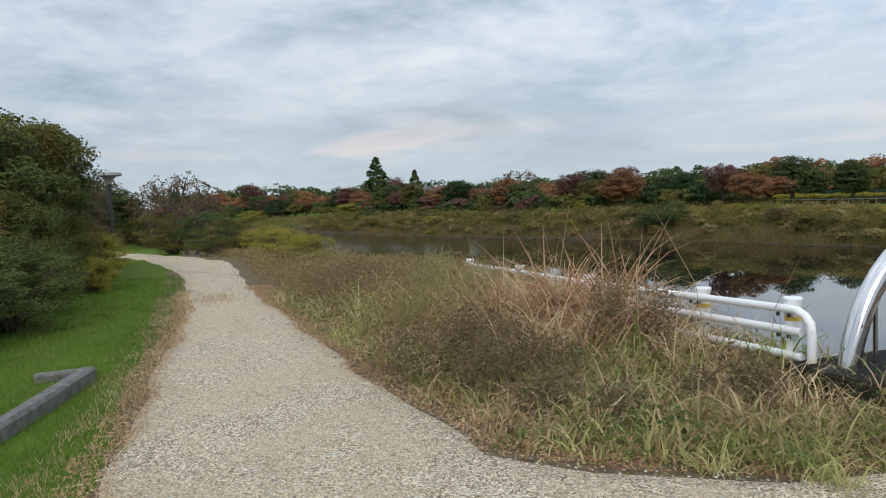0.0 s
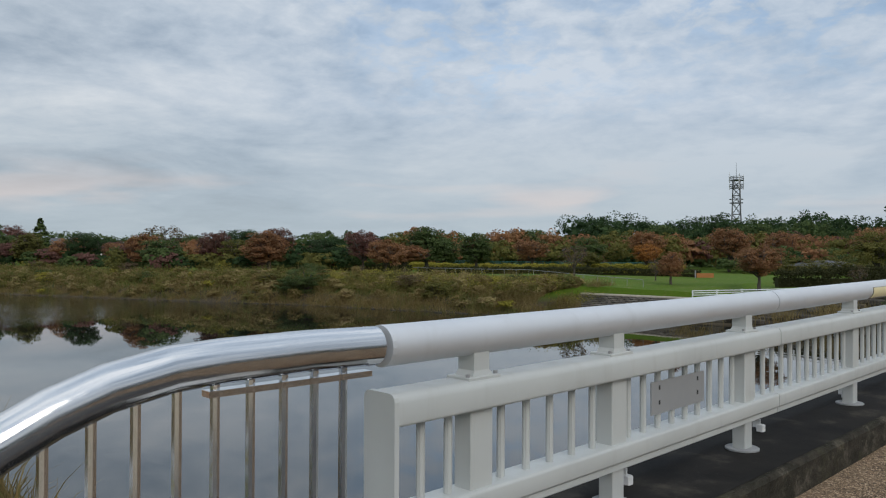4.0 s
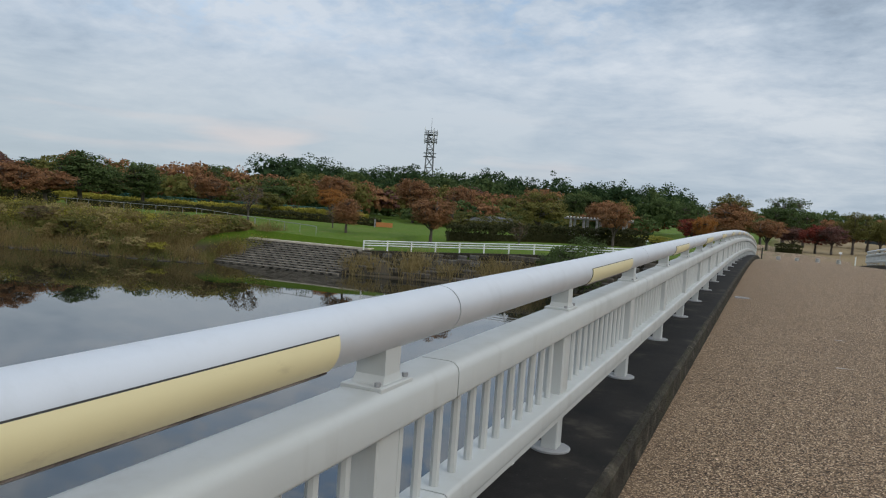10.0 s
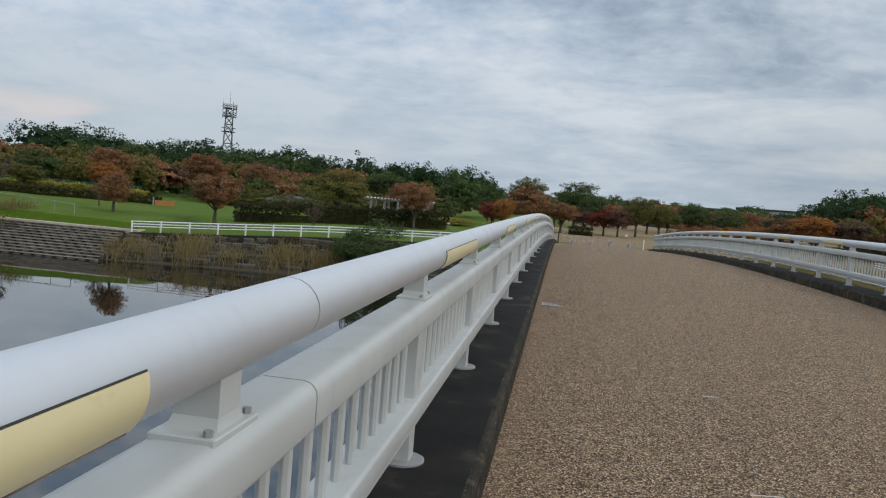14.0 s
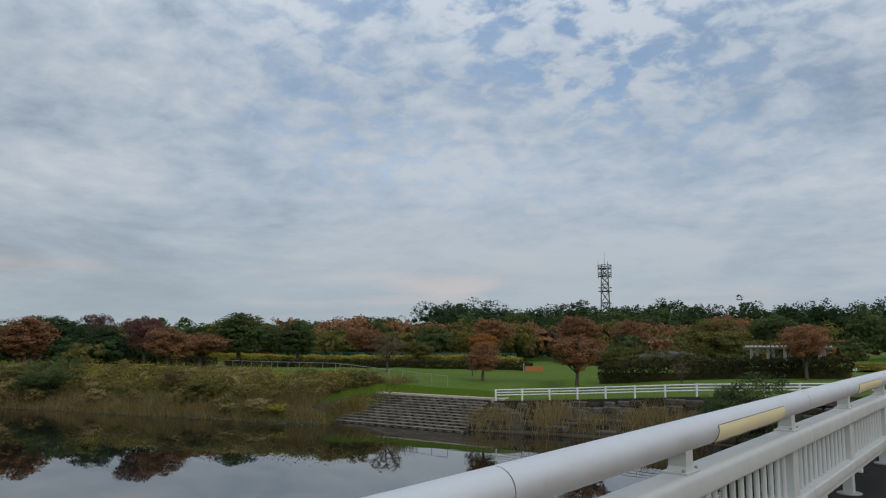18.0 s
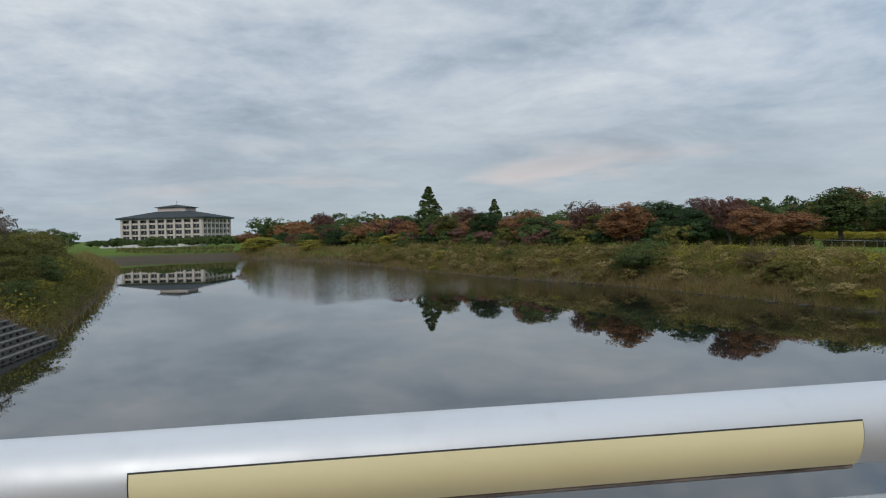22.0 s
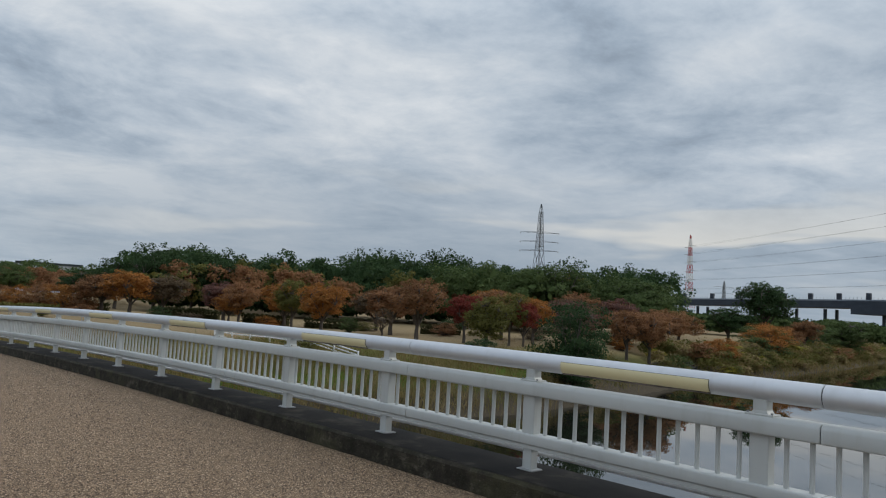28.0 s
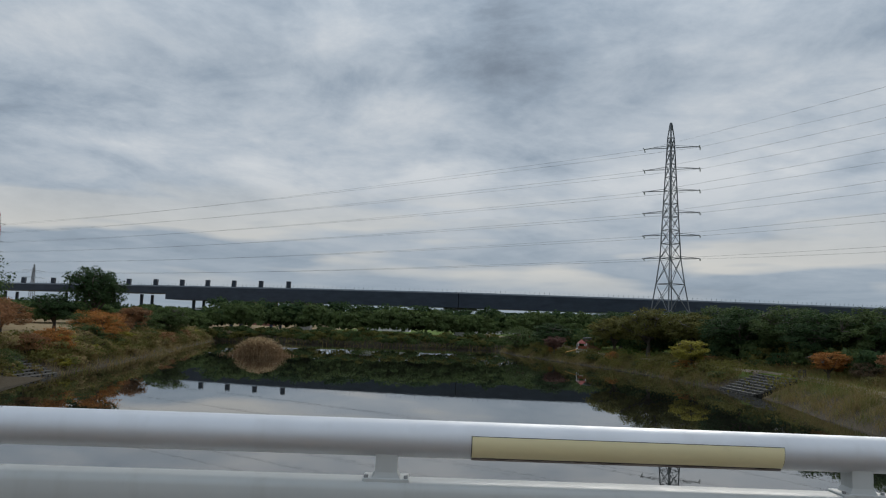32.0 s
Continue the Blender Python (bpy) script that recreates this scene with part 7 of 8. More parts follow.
# pavilion and shelter roof in the park
pav = thing("pavilion", "small dark park pavilion with a grey tiled roof", "pavilion")
k = Mat("roof_tiles", 0.7)
k.color(k.ramp(k.noise(5, 5), (0.3, (0.05, 0.052, 0.055)), (0.7, (0.11, 0.11, 0.115))))
roof_tiles = k.m
px0, py0, pz0 = -30.5, 96.5, gz(-30.5, 96.5)
part("roof", Shape().rings([[(px0 - 4, py0 - 3, pz0 + 1.0), (px0 + 4, py0 - 3, pz0 + 1.0), (px0 + 4, py0 + 3, pz0 + 1.0), (px0 - 4, py0 + 3, pz0 + 1.0)], [(px0 - 1.5, py0 - 0.2, pz0 + 1.7), (px0 + 1.5, py0 - 0.2, pz0 + 1.7), (px0 + 1.5, py0 + 0.2, pz0 + 1.7), (px0 - 1.5, py0 + 0.2, pz0 + 1.7)]]), roof_tiles, pav)
part("wall", Shape().box(px0, py0 + 1, pz0 - 0.1, 6.4, 3.4, 1.08), dark_concrete, pav)
for u in (-3.4, -1.1, 1.1, 3.4):
    part("pillar", Shape().box(px0 + u, py0 - 2.4, pz0 - 0.1, 0.22, 0.22, 1.12), bark, pav)
trel = thing("pergola", "long pale flat-roofed pergola behind the hedge", "pergola")
for i in range(5):
    for v_ in (0.0, 1.6):
        part("pillar", Shape().box(-15.0 + 1.15 * i, 72.3 + 0.25 * i + v_, -0.9, 0.2, 0.2, 2.2), grey_concrete, trel)
for v_ in (0.0, 1.6):
    part("beam", Shape().tube([(-15.6, 72.2 + v_, 1.33), (-9.8, 73.4 + v_, 1.33)], 0.09, 6), grey_concrete, trel)
for i in range(20):
    part("slat", Shape().box(-15.5 + 0.3 * i, 73.0 + 0.062 * i, 1.42, 0.12, 2.6, 0.09, 0.0, 0.2), white_block_mat, trel)

SITE["plan"] = False
# path lamp
lamp_x, lamp_y = -22.0, -6.55
lp = thing("path_lamp", "dark slender path lamp with a wide flat shade", "lamp post")
lz = gz(lamp_x, lamp_y)
part("pole", Shape().tube([(lamp_x, lamp_y, lz - 0.1), (lamp_x, lamp_y, 2.15)], [0.065, 0.05], 10), rubber, lp, "", True)
part("collar", Shape().tube([(lamp_x, lamp_y, 2.1), (lamp_x, lamp_y, 2.2), (lamp_x, lamp_y, 2.34)], [0.07, 0.10, 0.22], 14), plate_metal, lp, "", True)
part("shade", Shape().tube([(lamp_x, lamp_y, 2.33), (lamp_x, lamp_y, 2.37), (lamp_x, lamp_y, 2.45), (lamp_x, lamp_y, 2.48)], [0.24, 0.40, 0.38, 0.1], 18), plate_metal, lp, "", True)

# ---- far things ----
SITE["plan"] = True
k = Mat("galvanised_lattice", 0.55, 0.6)
k.color(k.mix(k.noise(0.6, 3), (0.11, 0.118, 0.125), (0.19, 0.198, 0.205)))
lattice_grey = k.m
k = Mat("red_white_lattice", 0.6)
wz = k.n.new("ShaderNodeSeparateXYZ")
k.l.new(k.at.outputs["Position"], wz.inputs[0])
k.color(k.mix(k.ramp(k.mathx("FRACT", k.mathx("MULTIPLY", wz.outputs[2], 0.085)), (0.48, 0.0), (0.52, 1.0)), (0.42, 0.05, 0.04), (0.62, 0.60, 0.58)))
lattice_red = k.m


def beam(s, a, b, t):
    return s.tube([a, b], t, 4, False)


def lattice(x, y, z0, levels, turn, t, face_on=True):
    """Four legs with cross bracing; levels are (height, half width)."""
    c, s_ = math.cos(turn), math.sin(turn)
    legs, brace, bars = [Shape() for i in range(4)], [Shape() for i in range(4)], []

    def at(i, j):
        h_, w_ = levels[j]
        u, v_ = ((1, 1), (1, -1), (-1, -1), (-1, 1))[i % 4]
        return (x + w_ * (c * u - s_ * v_), y + w_ * (s_ * u + c * v_), z0 + h_)

    for j in range(len(levels) - 1):
        for i in range(4):
            beam(brace[i], at(i, j), at(i + 1, j + 1), t * 0.6), beam(brace[i], at(i + 1, j), at(i, j + 1), t * 0.6)
            beam(brace[i], at(i, j + 1), at(i + 1, j + 1), t * 0.6)
            bars.extend([(at(i, j), at(i + 1, j + 1)), (at(i + 1, j), at(i, j + 1)), (at(i, j + 1), at(i + 1, j + 1))])
    for i in range(4):
        legs[i].tube([at(i, j) for j in range(len(levels))], t, 4, False)
    return legs, brace, bars


def pylon(x, y, top, arms, base_w, waist, turn, mat, lab, t=0.17, arm=6.6):
    """A power pylon; gives the arm tips, level by level, left and right."""
    p = thing("power_pylon", lab, "pylon", "power pylons")
    z0 = gz(x, y)
    H = top - z0
    low = min(arms)
    lv = [(0, base_w), (low * 0.35, base_w * 0.76), (low * 0.7, base_w * 0.55), (low, base_w * 0.40)]
    lv += [(low + (H * 0.93 - low) * u, base_w * 0.40 + (waist - base_w * 0.40) * u) for u in np.linspace(0.12, 1, 9)] + [(H, 0.12)]
    legs, brace, bars = lattice(x, y, z0, lv, turn + 0.785, t)
    for one, web in zip(legs, brace):
        part("leg", one, mat, p), part("bracing", web, mat, p)
    tips = []
    for i, a in enumerate(arms):
        w_ = float(np.interp(a, [l[0] for l in lv], [l[1] for l in lv]))
        for sg in (-1, 1):
            reach = arm * (1.0 if sg > 0 else 1.06)
            tip = (x + sg * reach * math.cos(turn), y + sg * reach * math.sin(turn), z0 + a)
            cr = Shape()
            root = (x + sg * w_ * 0.7 * math.cos(turn), y + sg * w_ * 0.7 * math.sin(turn))
            beam(cr, (*root, z0 + a), tip, t * 0.6), beam(cr, (*root, z0 + a + 0.6), tip, t * 0.4)
            ar = part("arm", cr, mat, p)
            nx, ny = -math.sin(turn) * 2.0, math.cos(turn) * 2.0
            part("insulator", Shape().tube([(tip[0] - nx, tip[1] - ny, tip[2] - 0.3), tip, (tip[0] + nx, tip[1] + ny, tip[2] - 0.3)], 0.13, 6), plate_metal, ar)
            tips.append((tip[0], tip[1], tip[2] - 0.15))
    return tips


BIG = pylon(183.2, -34.0, 53.8, [21.0, 26.6, 32.2, 37.6, 43.0, 48.4][::-1], 4.3, 0.55, radians(67), lattice_grey, "tall grey steel lattice power pylon by the river", 0.15, 6.4)
REDP = pylon(393, 245, 52, [22, 27, 32, 37, 42, 46][::-1], 3.6, 0.6, radians(40), lattice_red, "distant red and white lattice power pylon", 0.13, 6.0)
pylon(252, 237, 50, [38, 34, 30][::-1], 3.4, 0.6, radians(-45), lattice_grey, "distant dark lattice power pylon behind the wood", 0.14, 8.0)
pylon(560, 310, 36, [22, 27, 32], 2.6, 0.6, radians(-45), lattice_grey, "faint distant lattice power pylon", 0.14, 7.0)
k = Mat("cable", 0.6)
k.color(k.mix(k.noise(0.2, 2), (0.05, 0.052, 0.056), (0.07, 0.072, 0.076)))
cables = thing("power_lines", "thin sagging overhead power cables", "power line")


def cable_run(a, b, sag, r_=0.05):
    a, b = Vector(a), Vector(b)
    part("cable", Shape().tube([a.lerp(b, u) - Vector((0, 0, 4 * sag * u * (1 - u))) for u in np.linspace(0, 1, 15)], r_, 4, False), k.m, cables)


for i in range(12):
    cable_run(BIG[i], REDP[i], 2.0, 0.024)
    side_ = -1 if i % 2 == 0 else 1
    cable_run(BIG[i], (-85 - side_ * 2.5, -140 + side_ * 6.0, BIG[i][2] + 2.0), 4.0, 0.02)

# the communications tower
comm = thing("radio_tower", "grey lattice communications tower with round antenna platforms", "tower")
tx, ty = -96.3, 220.2
tz = gz(tx, ty)
legs, brace, bars = lattice(tx, ty, tz, [(0, 1.9), (4, 1.7), (8, 1.5), (12, 1.35), (15, 1.2), (18.4, 1.1), (20.6, 1.05), (22.8, 1.0), (25.2, 1.0)], 0.5, 0.13)
for one in legs:
    part("leg", one, lattice_grey, comm)
for a, b in bars:
    part("brace", beam(Shape(), a, b, 0.08), lattice_grey, comm)
for h_, rr in ((18.4, 2.0), (22.9, 2.0), (25.2, 2.1)):
    ring_ = Shape()
    for q in (0.0, 0.55 if h_ > 20 else 0.0, 1.1):
        ring_.tube([(tx + rr * math.cos(a), ty + rr * math.sin(a), tz + h_ + q) for a in np.linspace(0, 2 * math.pi, 13)], 0.08, 4, False)
    for a in np.linspace(0, 2 * math.pi, 9)[:-1]:
        beam(ring_, (tx, ty, tz + h_), (tx + rr * math.cos(a), ty + rr * math.sin(a), tz + h_), 0.06)
    part("platform", ring_, lattice_grey, comm)
for i, a in enumerate(np.linspace(0, 2 * math.pi, 9)[:-1]):
    part("antenna", Shape().tube([(tx + 2.1 * math.cos(a), ty + 2.1 * math.sin(a), tz + 22.4), (tx + 2.1 * math.cos(a), ty + 2.1 * math.sin(a), tz + 26.4 + (i % 3) * 0.6)], 0.09, 5), guard_paint if i % 2 else lattice_grey, comm)
part("mast", Shape().tube([(tx, ty, tz + 25), (tx, ty, tz + 30.5)], [0.08, 0.03], 5), lattice_grey, comm)

# the road viaduct
k = Mat("viaduct_steel", 0.7)
k.color(k.ramp(k.noise(0.25, 5, 0.6, (1, 1, 3)), (0.3, (0.012, 0.020, 0.034)), (0.7, (0.026, 0.038, 0.058))))
dark_steel = k.m
k = Mat("noise_barrier", 0.4)
k.color(k.mix(k.noise(0.4, 3), (0.16, 0.19, 0.22), (0.24, 0.27, 0.30)))
barrier_mat = k.m
VIA = [(330, 300), (298, 230), (265, 154), (244, 104), (228, 60), (216, 15), (211, -40), (212, -87), (217, -140), (228, -210), (240, -290)]
via = thing("viaduct", "long dark steel road viaduct on concrete piers", "bridge")
for i, ((xa, ya), (xb, yb)) in enumerate(zip(VIA, VIA[1:])):
    ang, ln = math.atan2(yb - ya, xb - xa), math.dist((xa, ya), (xb, yb))
    cx, cy = (xa + xb) / 2, (ya + yb) / 2
    part("girder", Shape().box(cx, cy, 8.7 if i < 3 else 6.9, ln + 0.6, 9.0, 2.1 if i < 3 else 3.9, 0.0, ang), dark_steel, via)
    part("parapet", Shape().box(cx - 4.6 * math.sin(-ang) * -1, cy, 10.7, ln + 0.4, 9.3, 0.7, 0.0, ang), barrier_mat, via)
    rail_ = Shape()
    for q in np.linspace(0, 1, int(ln / 1.3)):
        rail_.box(xa + (xb - xa) * q - 4.5 * abs(math.sin(ang)), ya + (yb - ya) * q, 11.3, 0.08, 0.08, 0.55)
    part("railing", rail_, barrier_mat, via)
    if i < 4:
        for q in (0.15, 0.45, 0.75):
            part("pier", Shape().box(xa + (xb - xa) * q, ya + (yb - ya) * q, -1.2, 0.8, 0.8, 9.6), dark_steel, via)
            part("pier", Shape().box(xa + (xb - xa) * q + 4, ya + (yb - ya) * q - 2, -1.2, 0.8, 0.8, 9.6), dark_steel, via)
        for q in (0.1, 0.3, 0.5, 0.7, 0.9):
            part("light_block", Shape().box(xa + (xb - xa) * q - 3.5, ya + (yb - ya) * q + 1, 11.2, 1.2, 1.2, 1.9), dark_steel, via)
    else:
        part("pier", Shape().box(xa, ya, -1.2, 4.5, 3.0, 7.2), grey_concrete, via)
        part("pier_cap", Shape().box(xa, ya, 6.2, 9.5, 3.2, 2.2, 0.4, ang), grey_concrete, via)

# the office building at the western end of the river
k = Mat("pale_facade", 0.8)
k.color(k.mix(k.noise(0.3, 4), (0.46, 0.405, 0.38), (0.56, 0.50, 0.47)))
facade = k.m
k = Mat("window_glass", 0.12)
k.color(k.mix(k.noise(0.2, 2), (0.03, 0.035, 0.042), (0.06, 0.068, 0.08)))
glass_dark = k.m
k = Mat("slate_roof", 0.95, 0, 0.2)
k.color(k.mix(k.noise(0.3, 4), (0.035, 0.045, 0.05), (0.06, 0.07, 0.075)))
slate = k.m
office = thing("office_building", "pale four-storey office building with a dark hipped roof", "building")
CA, CC, CB = Vector((-321.7, -74.8, 0)), Vector((-315.7, -42.3, 0)), Vector((-340.2, -35.0, 0))
CD = CA + CB - CC
zb, ze = -1.4, 10.2
part("body", Shape().rings([[(p.x, p.y, z) for p in (CA.lerp(CD, 0.03), CC.lerp(CD, 0.02), CB.lerp(CA, 0.02), CD)] for z in (zb, ze - 0.2)]), glass_dark, office, "dark glazed recesses between the piers")
for (pa, pb, bays) in ((CA, CC, 9), (CC, CB, 7)):
    along = (pb - pa).normalized()
    out_ = Vector((along.y, -along.x, 0))
    if out_.dot(Vector((1, 0, 0))) < 0:
        out_ = -out_
    ang, ln = math.atan2(along.y, along.x), (pb - pa).length
    for i in range(bays + 1):
        q = pa.lerp(pb, i / bays) + out_ * 0.4
        part("column", Shape().box(q.x, q.y, zb, 0.95, 1.0, ze - zb, 0.0, ang), facade, office)
    for f_ in range(5):
        q = pa.lerp(pb, 0.5) + out_ * 0.3
        part("floor_band", Shape().box(q.x, q.y, zb + 1.9 + 2.35 * f_ if f_ < 4 else ze - 0.75, ln, 0.9, 0.75, 0.0, ang), facade, office)
    for f_ in range(4):
        for i in range(bays):
            q = pa.lerp(pb, (i + 0.5) / bays) + out_ * 0.12
            wn = part("window", Shape().box(q.x, q.y, zb + 0.3 + 2.35 * f_ + (0.35 if f_ else 0), ln / bays * 0.72, 0.1, 1.5, 0.0, ang), glass_dark, office)
            part("mullion", Shape().box(q.x + out_.x * 0.06, q.y + out_.y * 0.06, zb + 0.3 + 2.35 * f_ + (0.35 if f_ else 0), 0.12, 0.12, 1.5, 0.0, ang), facade, wn)
mid_c = (CA + CB) / 2


def ring_at(grow_, z):
    return [tuple((mid_c + (p - mid_c) * grow_)[:2]) + (z,) for p in (CA, CC, CB, CD)]


part("roof", Shape().rings([ring_at(1.12, ze - 0.3), ring_at(1.12, ze + 0.3), ring_at(0.40, ze + 3.0)]), slate, office)
part("cupola", Shape().rings([ring_at(0.36, ze + 2.8), ring_at(0.36, ze + 4.6)]), facade, office)
part("cupola_roof", Shape().rings([ring_at(0.42, ze + 4.6), ring_at(0.42, ze + 4.8), ring_at(0.04, ze + 5.9)]), slate, office)
part("finial", Shape().tube([(mid_c.x, mid_c.y, ze + 5.8), (mid_c.x, mid_c.y, ze + 7.6)], 0.12, 5), plate_metal, office)
quay = Shape().box(-262, -48, -1.6, 1.0, 34, 1.5, 0.0, 0.15)
setting("quay_wall", quay, white_block_mat, "long low white wall before the office building", "wall")

# low blue-white hall and hangar behind the trees to the north-east
k = Mat("blue_white_cladding", 0.6)
k.color(k.mix(k.noise(0.15, 4), (0.42, 0.46, 0.52), (0.56, 0.60, 0.66)))
hall = thing("warehouse", "long low blue-white warehouse behind the distant trees", "building")
part("body", Shape().box(92, 372, -1, 24, 20, 11.6, 0.0, -0.25), k.m, hall)
part("roof", Shape().box(92, 372, 10.6, 25, 21, 0.9, 0.0, -0.25), slate, hall)
part("annex", Shape().box(62, 384, -1, 44, 18, 11.4, 0.0, -0.2), slate, hall, "long dark wing")
for i in range(6):
    part("window", Shape().box(83.5 + 3.4 * i, 361.6 - 0.88 * i, 5.2, 2.0, 0.4, 2.6, 0.0, -0.25), glass_dark, hall)

# houses seen low under the viaduct and along the western river
k = Mat("house_wall", 0.85)
k.color(k.mix(k.each(), (0.42, 0.40, 0.38), (0.66, 0.65, 0.63)))
house_wall = k.m


def house(x, y, w_, d_, h_, turn, lab):
    hs = thing("house", lab, "house", "distant houses")
    z = gz(x, y)
    part("wall", Shape().box(x, y, z - 0.2, w_, d_, h_ + 0.2, 0.0, turn), house_wall, hs)
    c, s_ = math.cos(turn), math.sin(turn)

    def at(u, v_, zz):
        return (x + c * u - s_ * v_, y + s_ * u + c * v_, zz)

    part("roof", Shape().rings([[at(-w_ * 0.56, -d_ * 0.58, z + h_), at(w_ * 0.56, -d_ * 0.58, z + h_), at(w_ * 0.56, d_ * 0.58, z + h_), at(-w_ * 0.56, d_ * 0.58, z + h_)],
                                [at(-w_ * 0.3, -0.1, z + h_ + d_ * 0.3), at(w_ * 0.3, -0.1, z + h_ + d_ * 0.3), at(w_ * 0.3, 0.1, z + h_ + d_ * 0.3), at(-w_ * 0.3, 0.1, z + h_ + d_ * 0.3)]]), roof_tiles, hs)
    for u in (-0.3, 0.0, 0.3):
        part("window", Shape().box(*at(u * w_, -d_ * 0.5, z + h_ * 0.45), w_ * 0.14, 0.12, h_ * 0.28, 0.0, turn), glass_dark, hs)


for x, y, w_, d_, h_, a in ((-205, 62, 8, 7, 4.2, 1.1), (-176, 60, 9, 7, 3.8, 1.3)):
    house(x, y, w_, d_, h_, a, "distant pale house with a grey tiled roof")
for x, y, w_, d_, h_ in ((330, 120, 10, 8, 4.2), (300, 40, 20, 10, 4.6), (330, -5, 30, 10, 4.6), (330, -60, 26, 10, 4.6)):
    house(x, y, w_, d_, h_, 1.5, "distant pale low building seen under the viaduct")

# playground on the southern bank
k = Mat("play_red", 0.5)
k.color(k.mix(k.noise(2, 3), (0.28, 0.05, 0.04), (0.38, 0.09, 0.07)))
play_red = k.m
k = Mat("play_orange", 0.5)
k.color(k.mix(k.noise(2, 3), (0.70, 0.30, 0.04), (0.78, 0.40, 0.08)))
play_orange = k.m
k = Mat("brick_red", 0.8)
k.color(k.mix(k.noise(3, 4), (0.17, 0.075, 0.055), (0.24, 0.11, 0.08)))
brick_red = k.m
bz = gz(126, 0)
play = thing("play_tower", "red and white playground tower with an orange slide", "playground", "", pose(126, -0.2, bz) @ Matrix.Diagonal((0.62, 0.62, 0.62, 1)))
hut_z, bx, by, bz = bz, 0.0, 0.0, 0.0
part("deck", Shape().box(bx, by, bz + 1.0, 2.4, 2.4, 0.16), guard_paint, play)
for u, v_ in ((-1, -1), (1, -1), (1, 1), (-1, 1)):
    part("post", Shape().tube([(bx + u, by + v_, bz - 0.1), (bx + u, by + v_, bz + 2.6)], 0.08, 8), guard_paint, play)
part("roof", Shape().rings([[(bx + 1.5 * math.cos(a), by + 1.5 * math.sin(a), bz + 2.5) for a in np.linspace(0, 6.283, 5)[:-1] + 0.785], [(bx + 0.05 * math.cos(a), by + 0.05 * math.sin(a), bz + 3.6) for a in np.linspace(0, 6.283, 5)[:-1] + 0.785]]), play_red, play)
part("panel", Shape().box(bx - 1.15, by, bz + 1.1, 0.1, 2.2, 0.8), play_red, play)
part("slide", Shape().rings([[(bx - 1.0 + u, by + q + 1.2, zz) for u, zz in ((-0.35, h_), (0.35, h_), (0.35, h_ - 0.12), (-0.35, h_ - 0.12))] for q, h_ in ((0, bz + 1.1), (1.4, bz + 0.7), (3.2, bz + 0.15))]), play_orange, play)
block = thing("apartment_block", "distant brown flat-roofed apartment block under the viaduct", "building")
part("wall", Shape().box(332, 97, -2, 10, 17, 11.0, 0.0, 0.25), brick_red, block)
part("roof", Shape().box(332, 97, 9.0, 10.6, 17.6, 0.5, 0.0, 0.25), slate, block)
for i in range(5):
    for f_ in range(3):
        part("window", Shape().box(326.9 - 0.8 * (i - 2), 97.2 + 3.1 * (i - 2), 0.6 + 2.8 * f_, 0.2, 1.6, 1.3, 0.0, 0.25), glass_dark, block)
hut = thing("park_hut", "small brick-red hut with a dark roof by the playground", "hut")
part("wall", Shape().box(131, -3.2, hut_z - 0.2, 2.4, 2.2, 2.4), brick_red, hut)
part("roof", Shape().box(131, -3.2, hut_z + 2.2, 3.0, 2.8, 0.35, 0.05), roof_tiles, hut)
swing = thing("swing_frame", "red steel swing frame on the playground", "swing")
for y in (3.6, 6.0):
    part("leg", Shape().tube([(157.4, y, gz(158, 4) - 0.2), (158, y, gz(158, 4) + 2.3), (158.6, y, gz(158, 4) - 0.2)], 0.07, 6), play_red, swing)
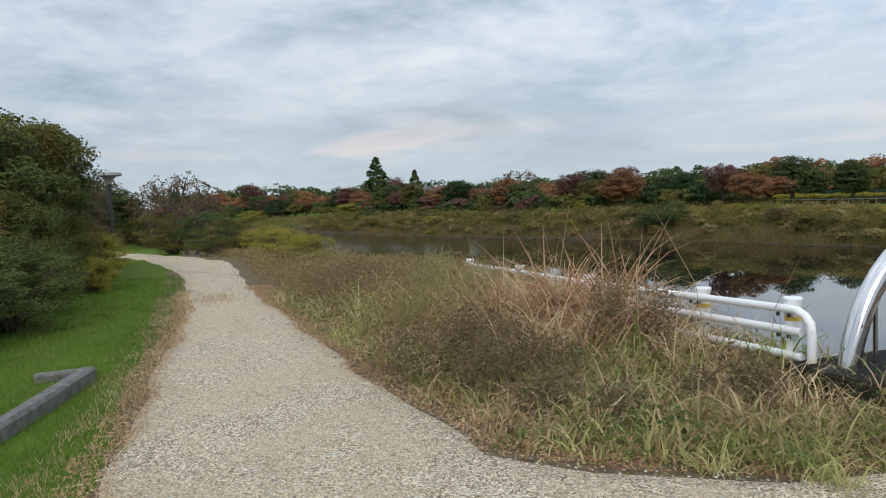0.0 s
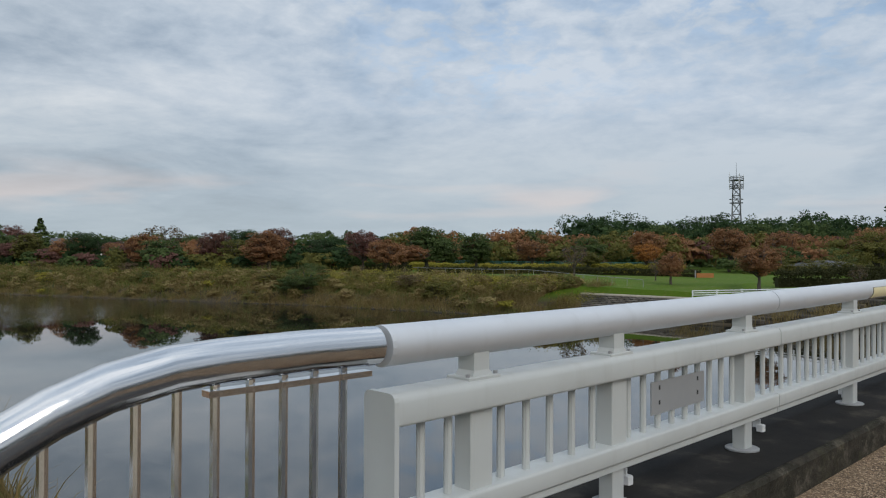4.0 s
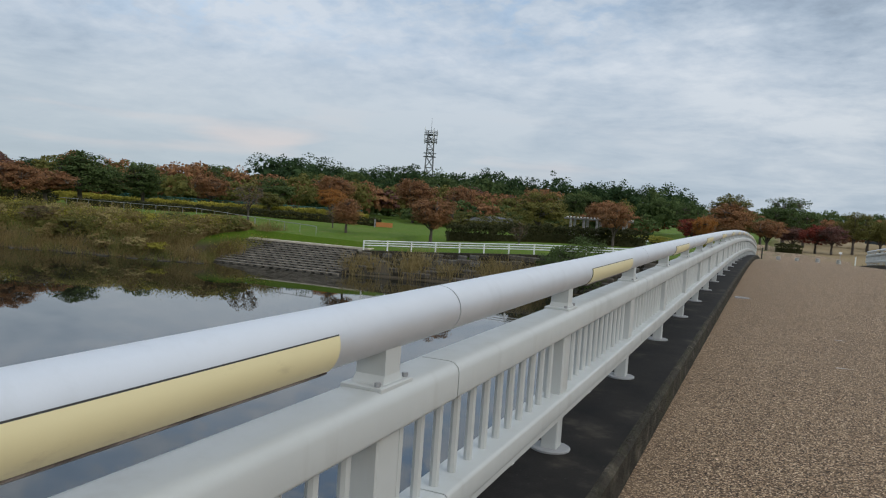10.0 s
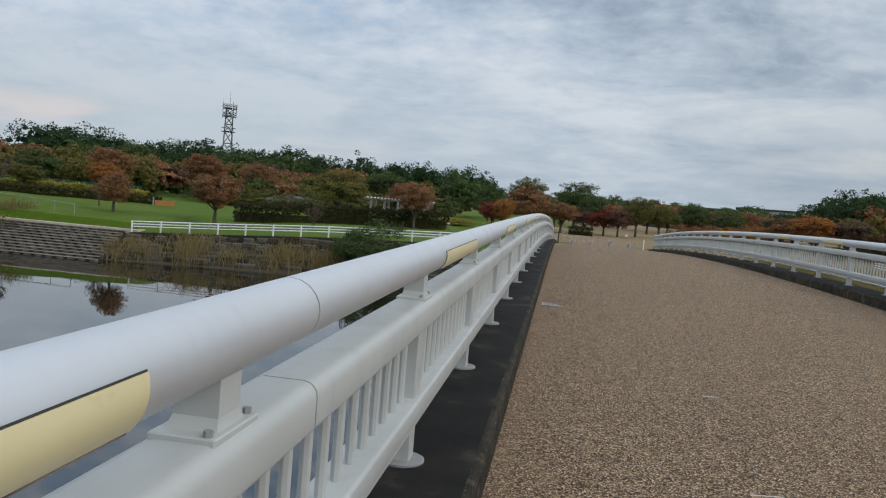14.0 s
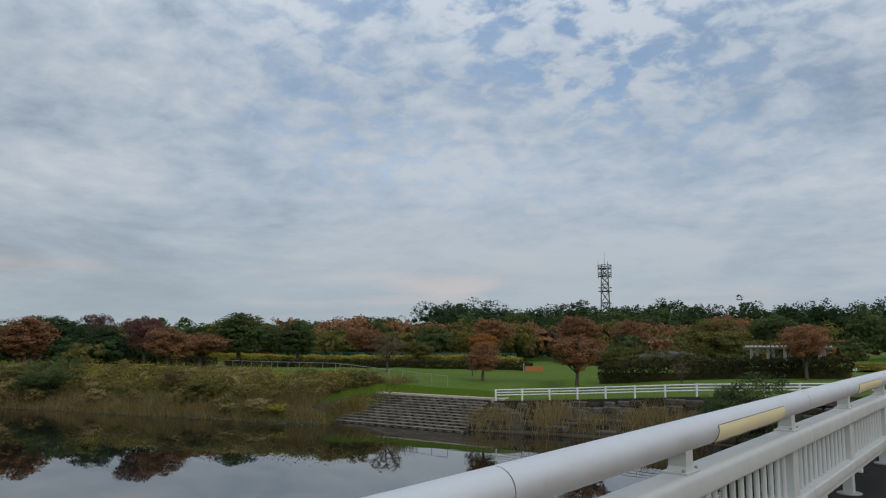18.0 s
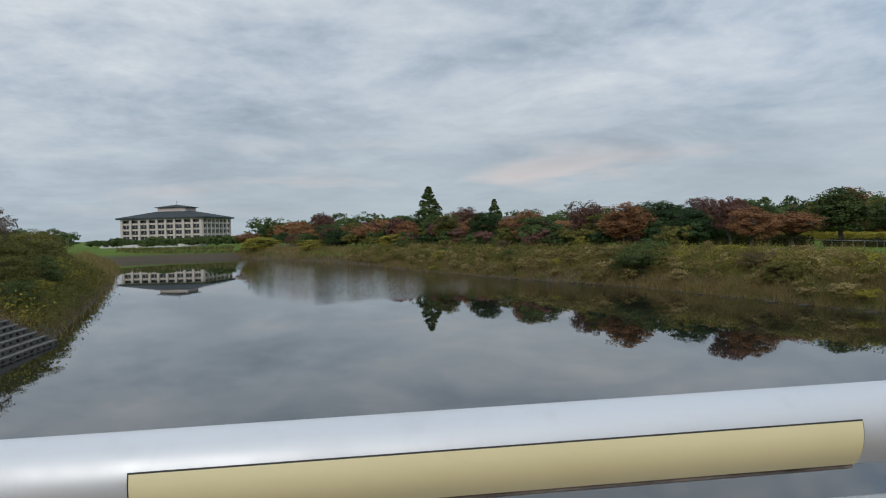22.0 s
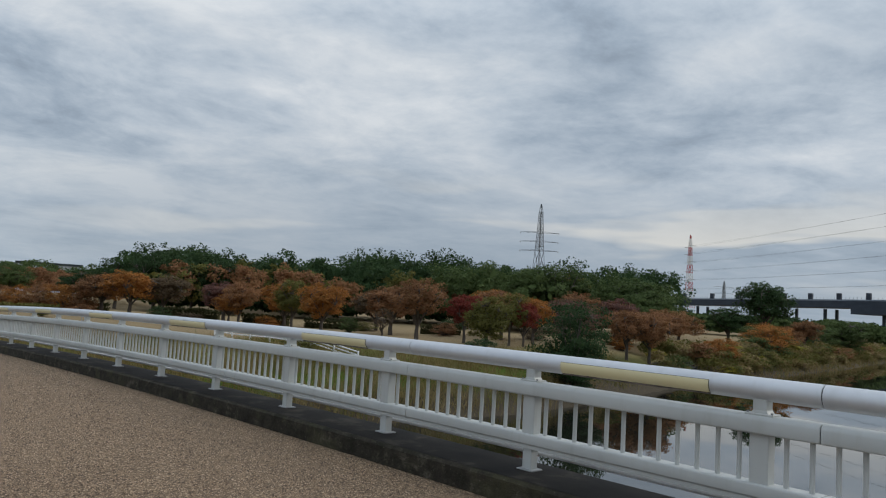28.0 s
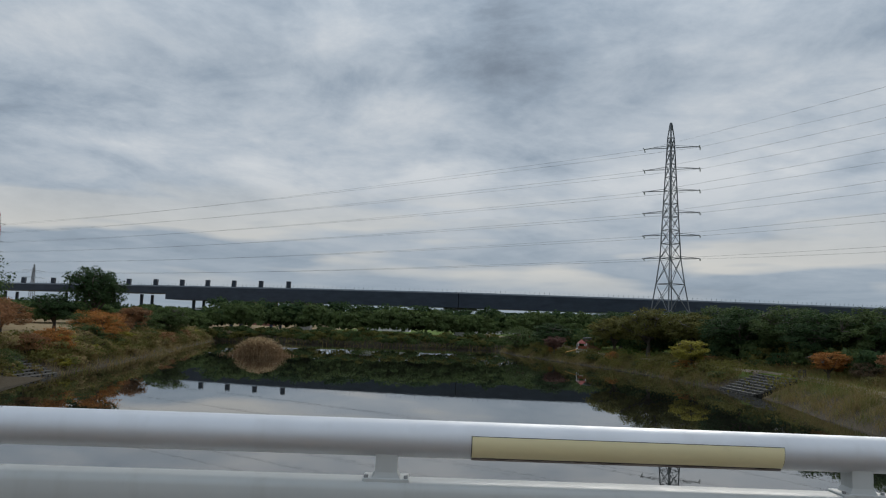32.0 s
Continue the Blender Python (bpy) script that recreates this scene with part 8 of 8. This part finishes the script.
part("top_bar", Shape().tube([(158, 3.5, gz(158, 4) + 2.3), (158, 6.1, gz(158, 4) + 2.3)], 0.07, 6), play_red, swing)
for i in range(3):
    fp = thing("path_post", "short dark wooden post beside the bank path", "post", "posts by the bank path")
    part("post", Shape().tube([(68 + i * 0.9, -7.0, -2.2), (68 + i * 0.9, -7.0, -1.0)], 0.14, 8), bark, fp)
walk_s = Shape()
rows_ = []
for x in np.arange(45, 130, 1.0):
    y = float(south(x)) - 4.6
    rows_.append([(x, y - 1.1, gz(x, y - 1.1) + 0.07), (x, y, gz(x, y) + 0.07), (x, y + 1.1, gz(x, y + 1.1) + 0.07)])
walk_s.rings(rows_, False, False)
k = Mat("bank_earth", 0.95)
k.color(k.ramp(k.noise(9, 5, 0.65), (0.25, (0.10, 0.078, 0.052)), (0.75, (0.24, 0.195, 0.135)))).bump(k.noise(40, 4), 0.5, 0.02)
setting("bank_path", walk_s, k.m, "pale earth path along the southern river bank", "path", True)



def set_out():
    """Bring everything drawn on the sheet to its place."""
    for ob, x in drawn:
        if x is None:
            at_ = ob.matrix_basis.translation
            flat_x = [c.matrix_basis.translation.x + sum(b[0] for b in c.bound_box) / 8 for c in ob.children if c.type == "MESH"]
            x = at_.x if at_.length > 1 else (sum(flat_x) / len(flat_x) if flat_x else 0.0)
        a, dx, dy = lie(x)
        ob.matrix_basis = pose(float(dx), float(dy), -0.225, 0, 0, math.degrees(float(a))) @ Matrix.Diagonal((PLAN, PLAN, PLAN, 1)) @ ob.matrix_basis


set_out()
SITE["plan"] = False

# pale scratches in the deck
for x, y, a, ln in ((1.82, 15.2, 0.15, 0.22), (1.92, 17.2, 0.05, 0.16), (2.35, 14.1, 0.3, 0.12)):
    mark = thing("scratch_mark", "pale scratch worn into the brown bridge deck", "mark", "scratches in the deck")
    z = deck_z(y) - 0.05 + 0.08 * (1 - ((x - 3.52) / 3.1) ** 2)
    part("mark", Shape().box(x, y, z - 0.005, ln * 0.8, 0.006, 0.008, 0.0, a), white_block_mat, mark)
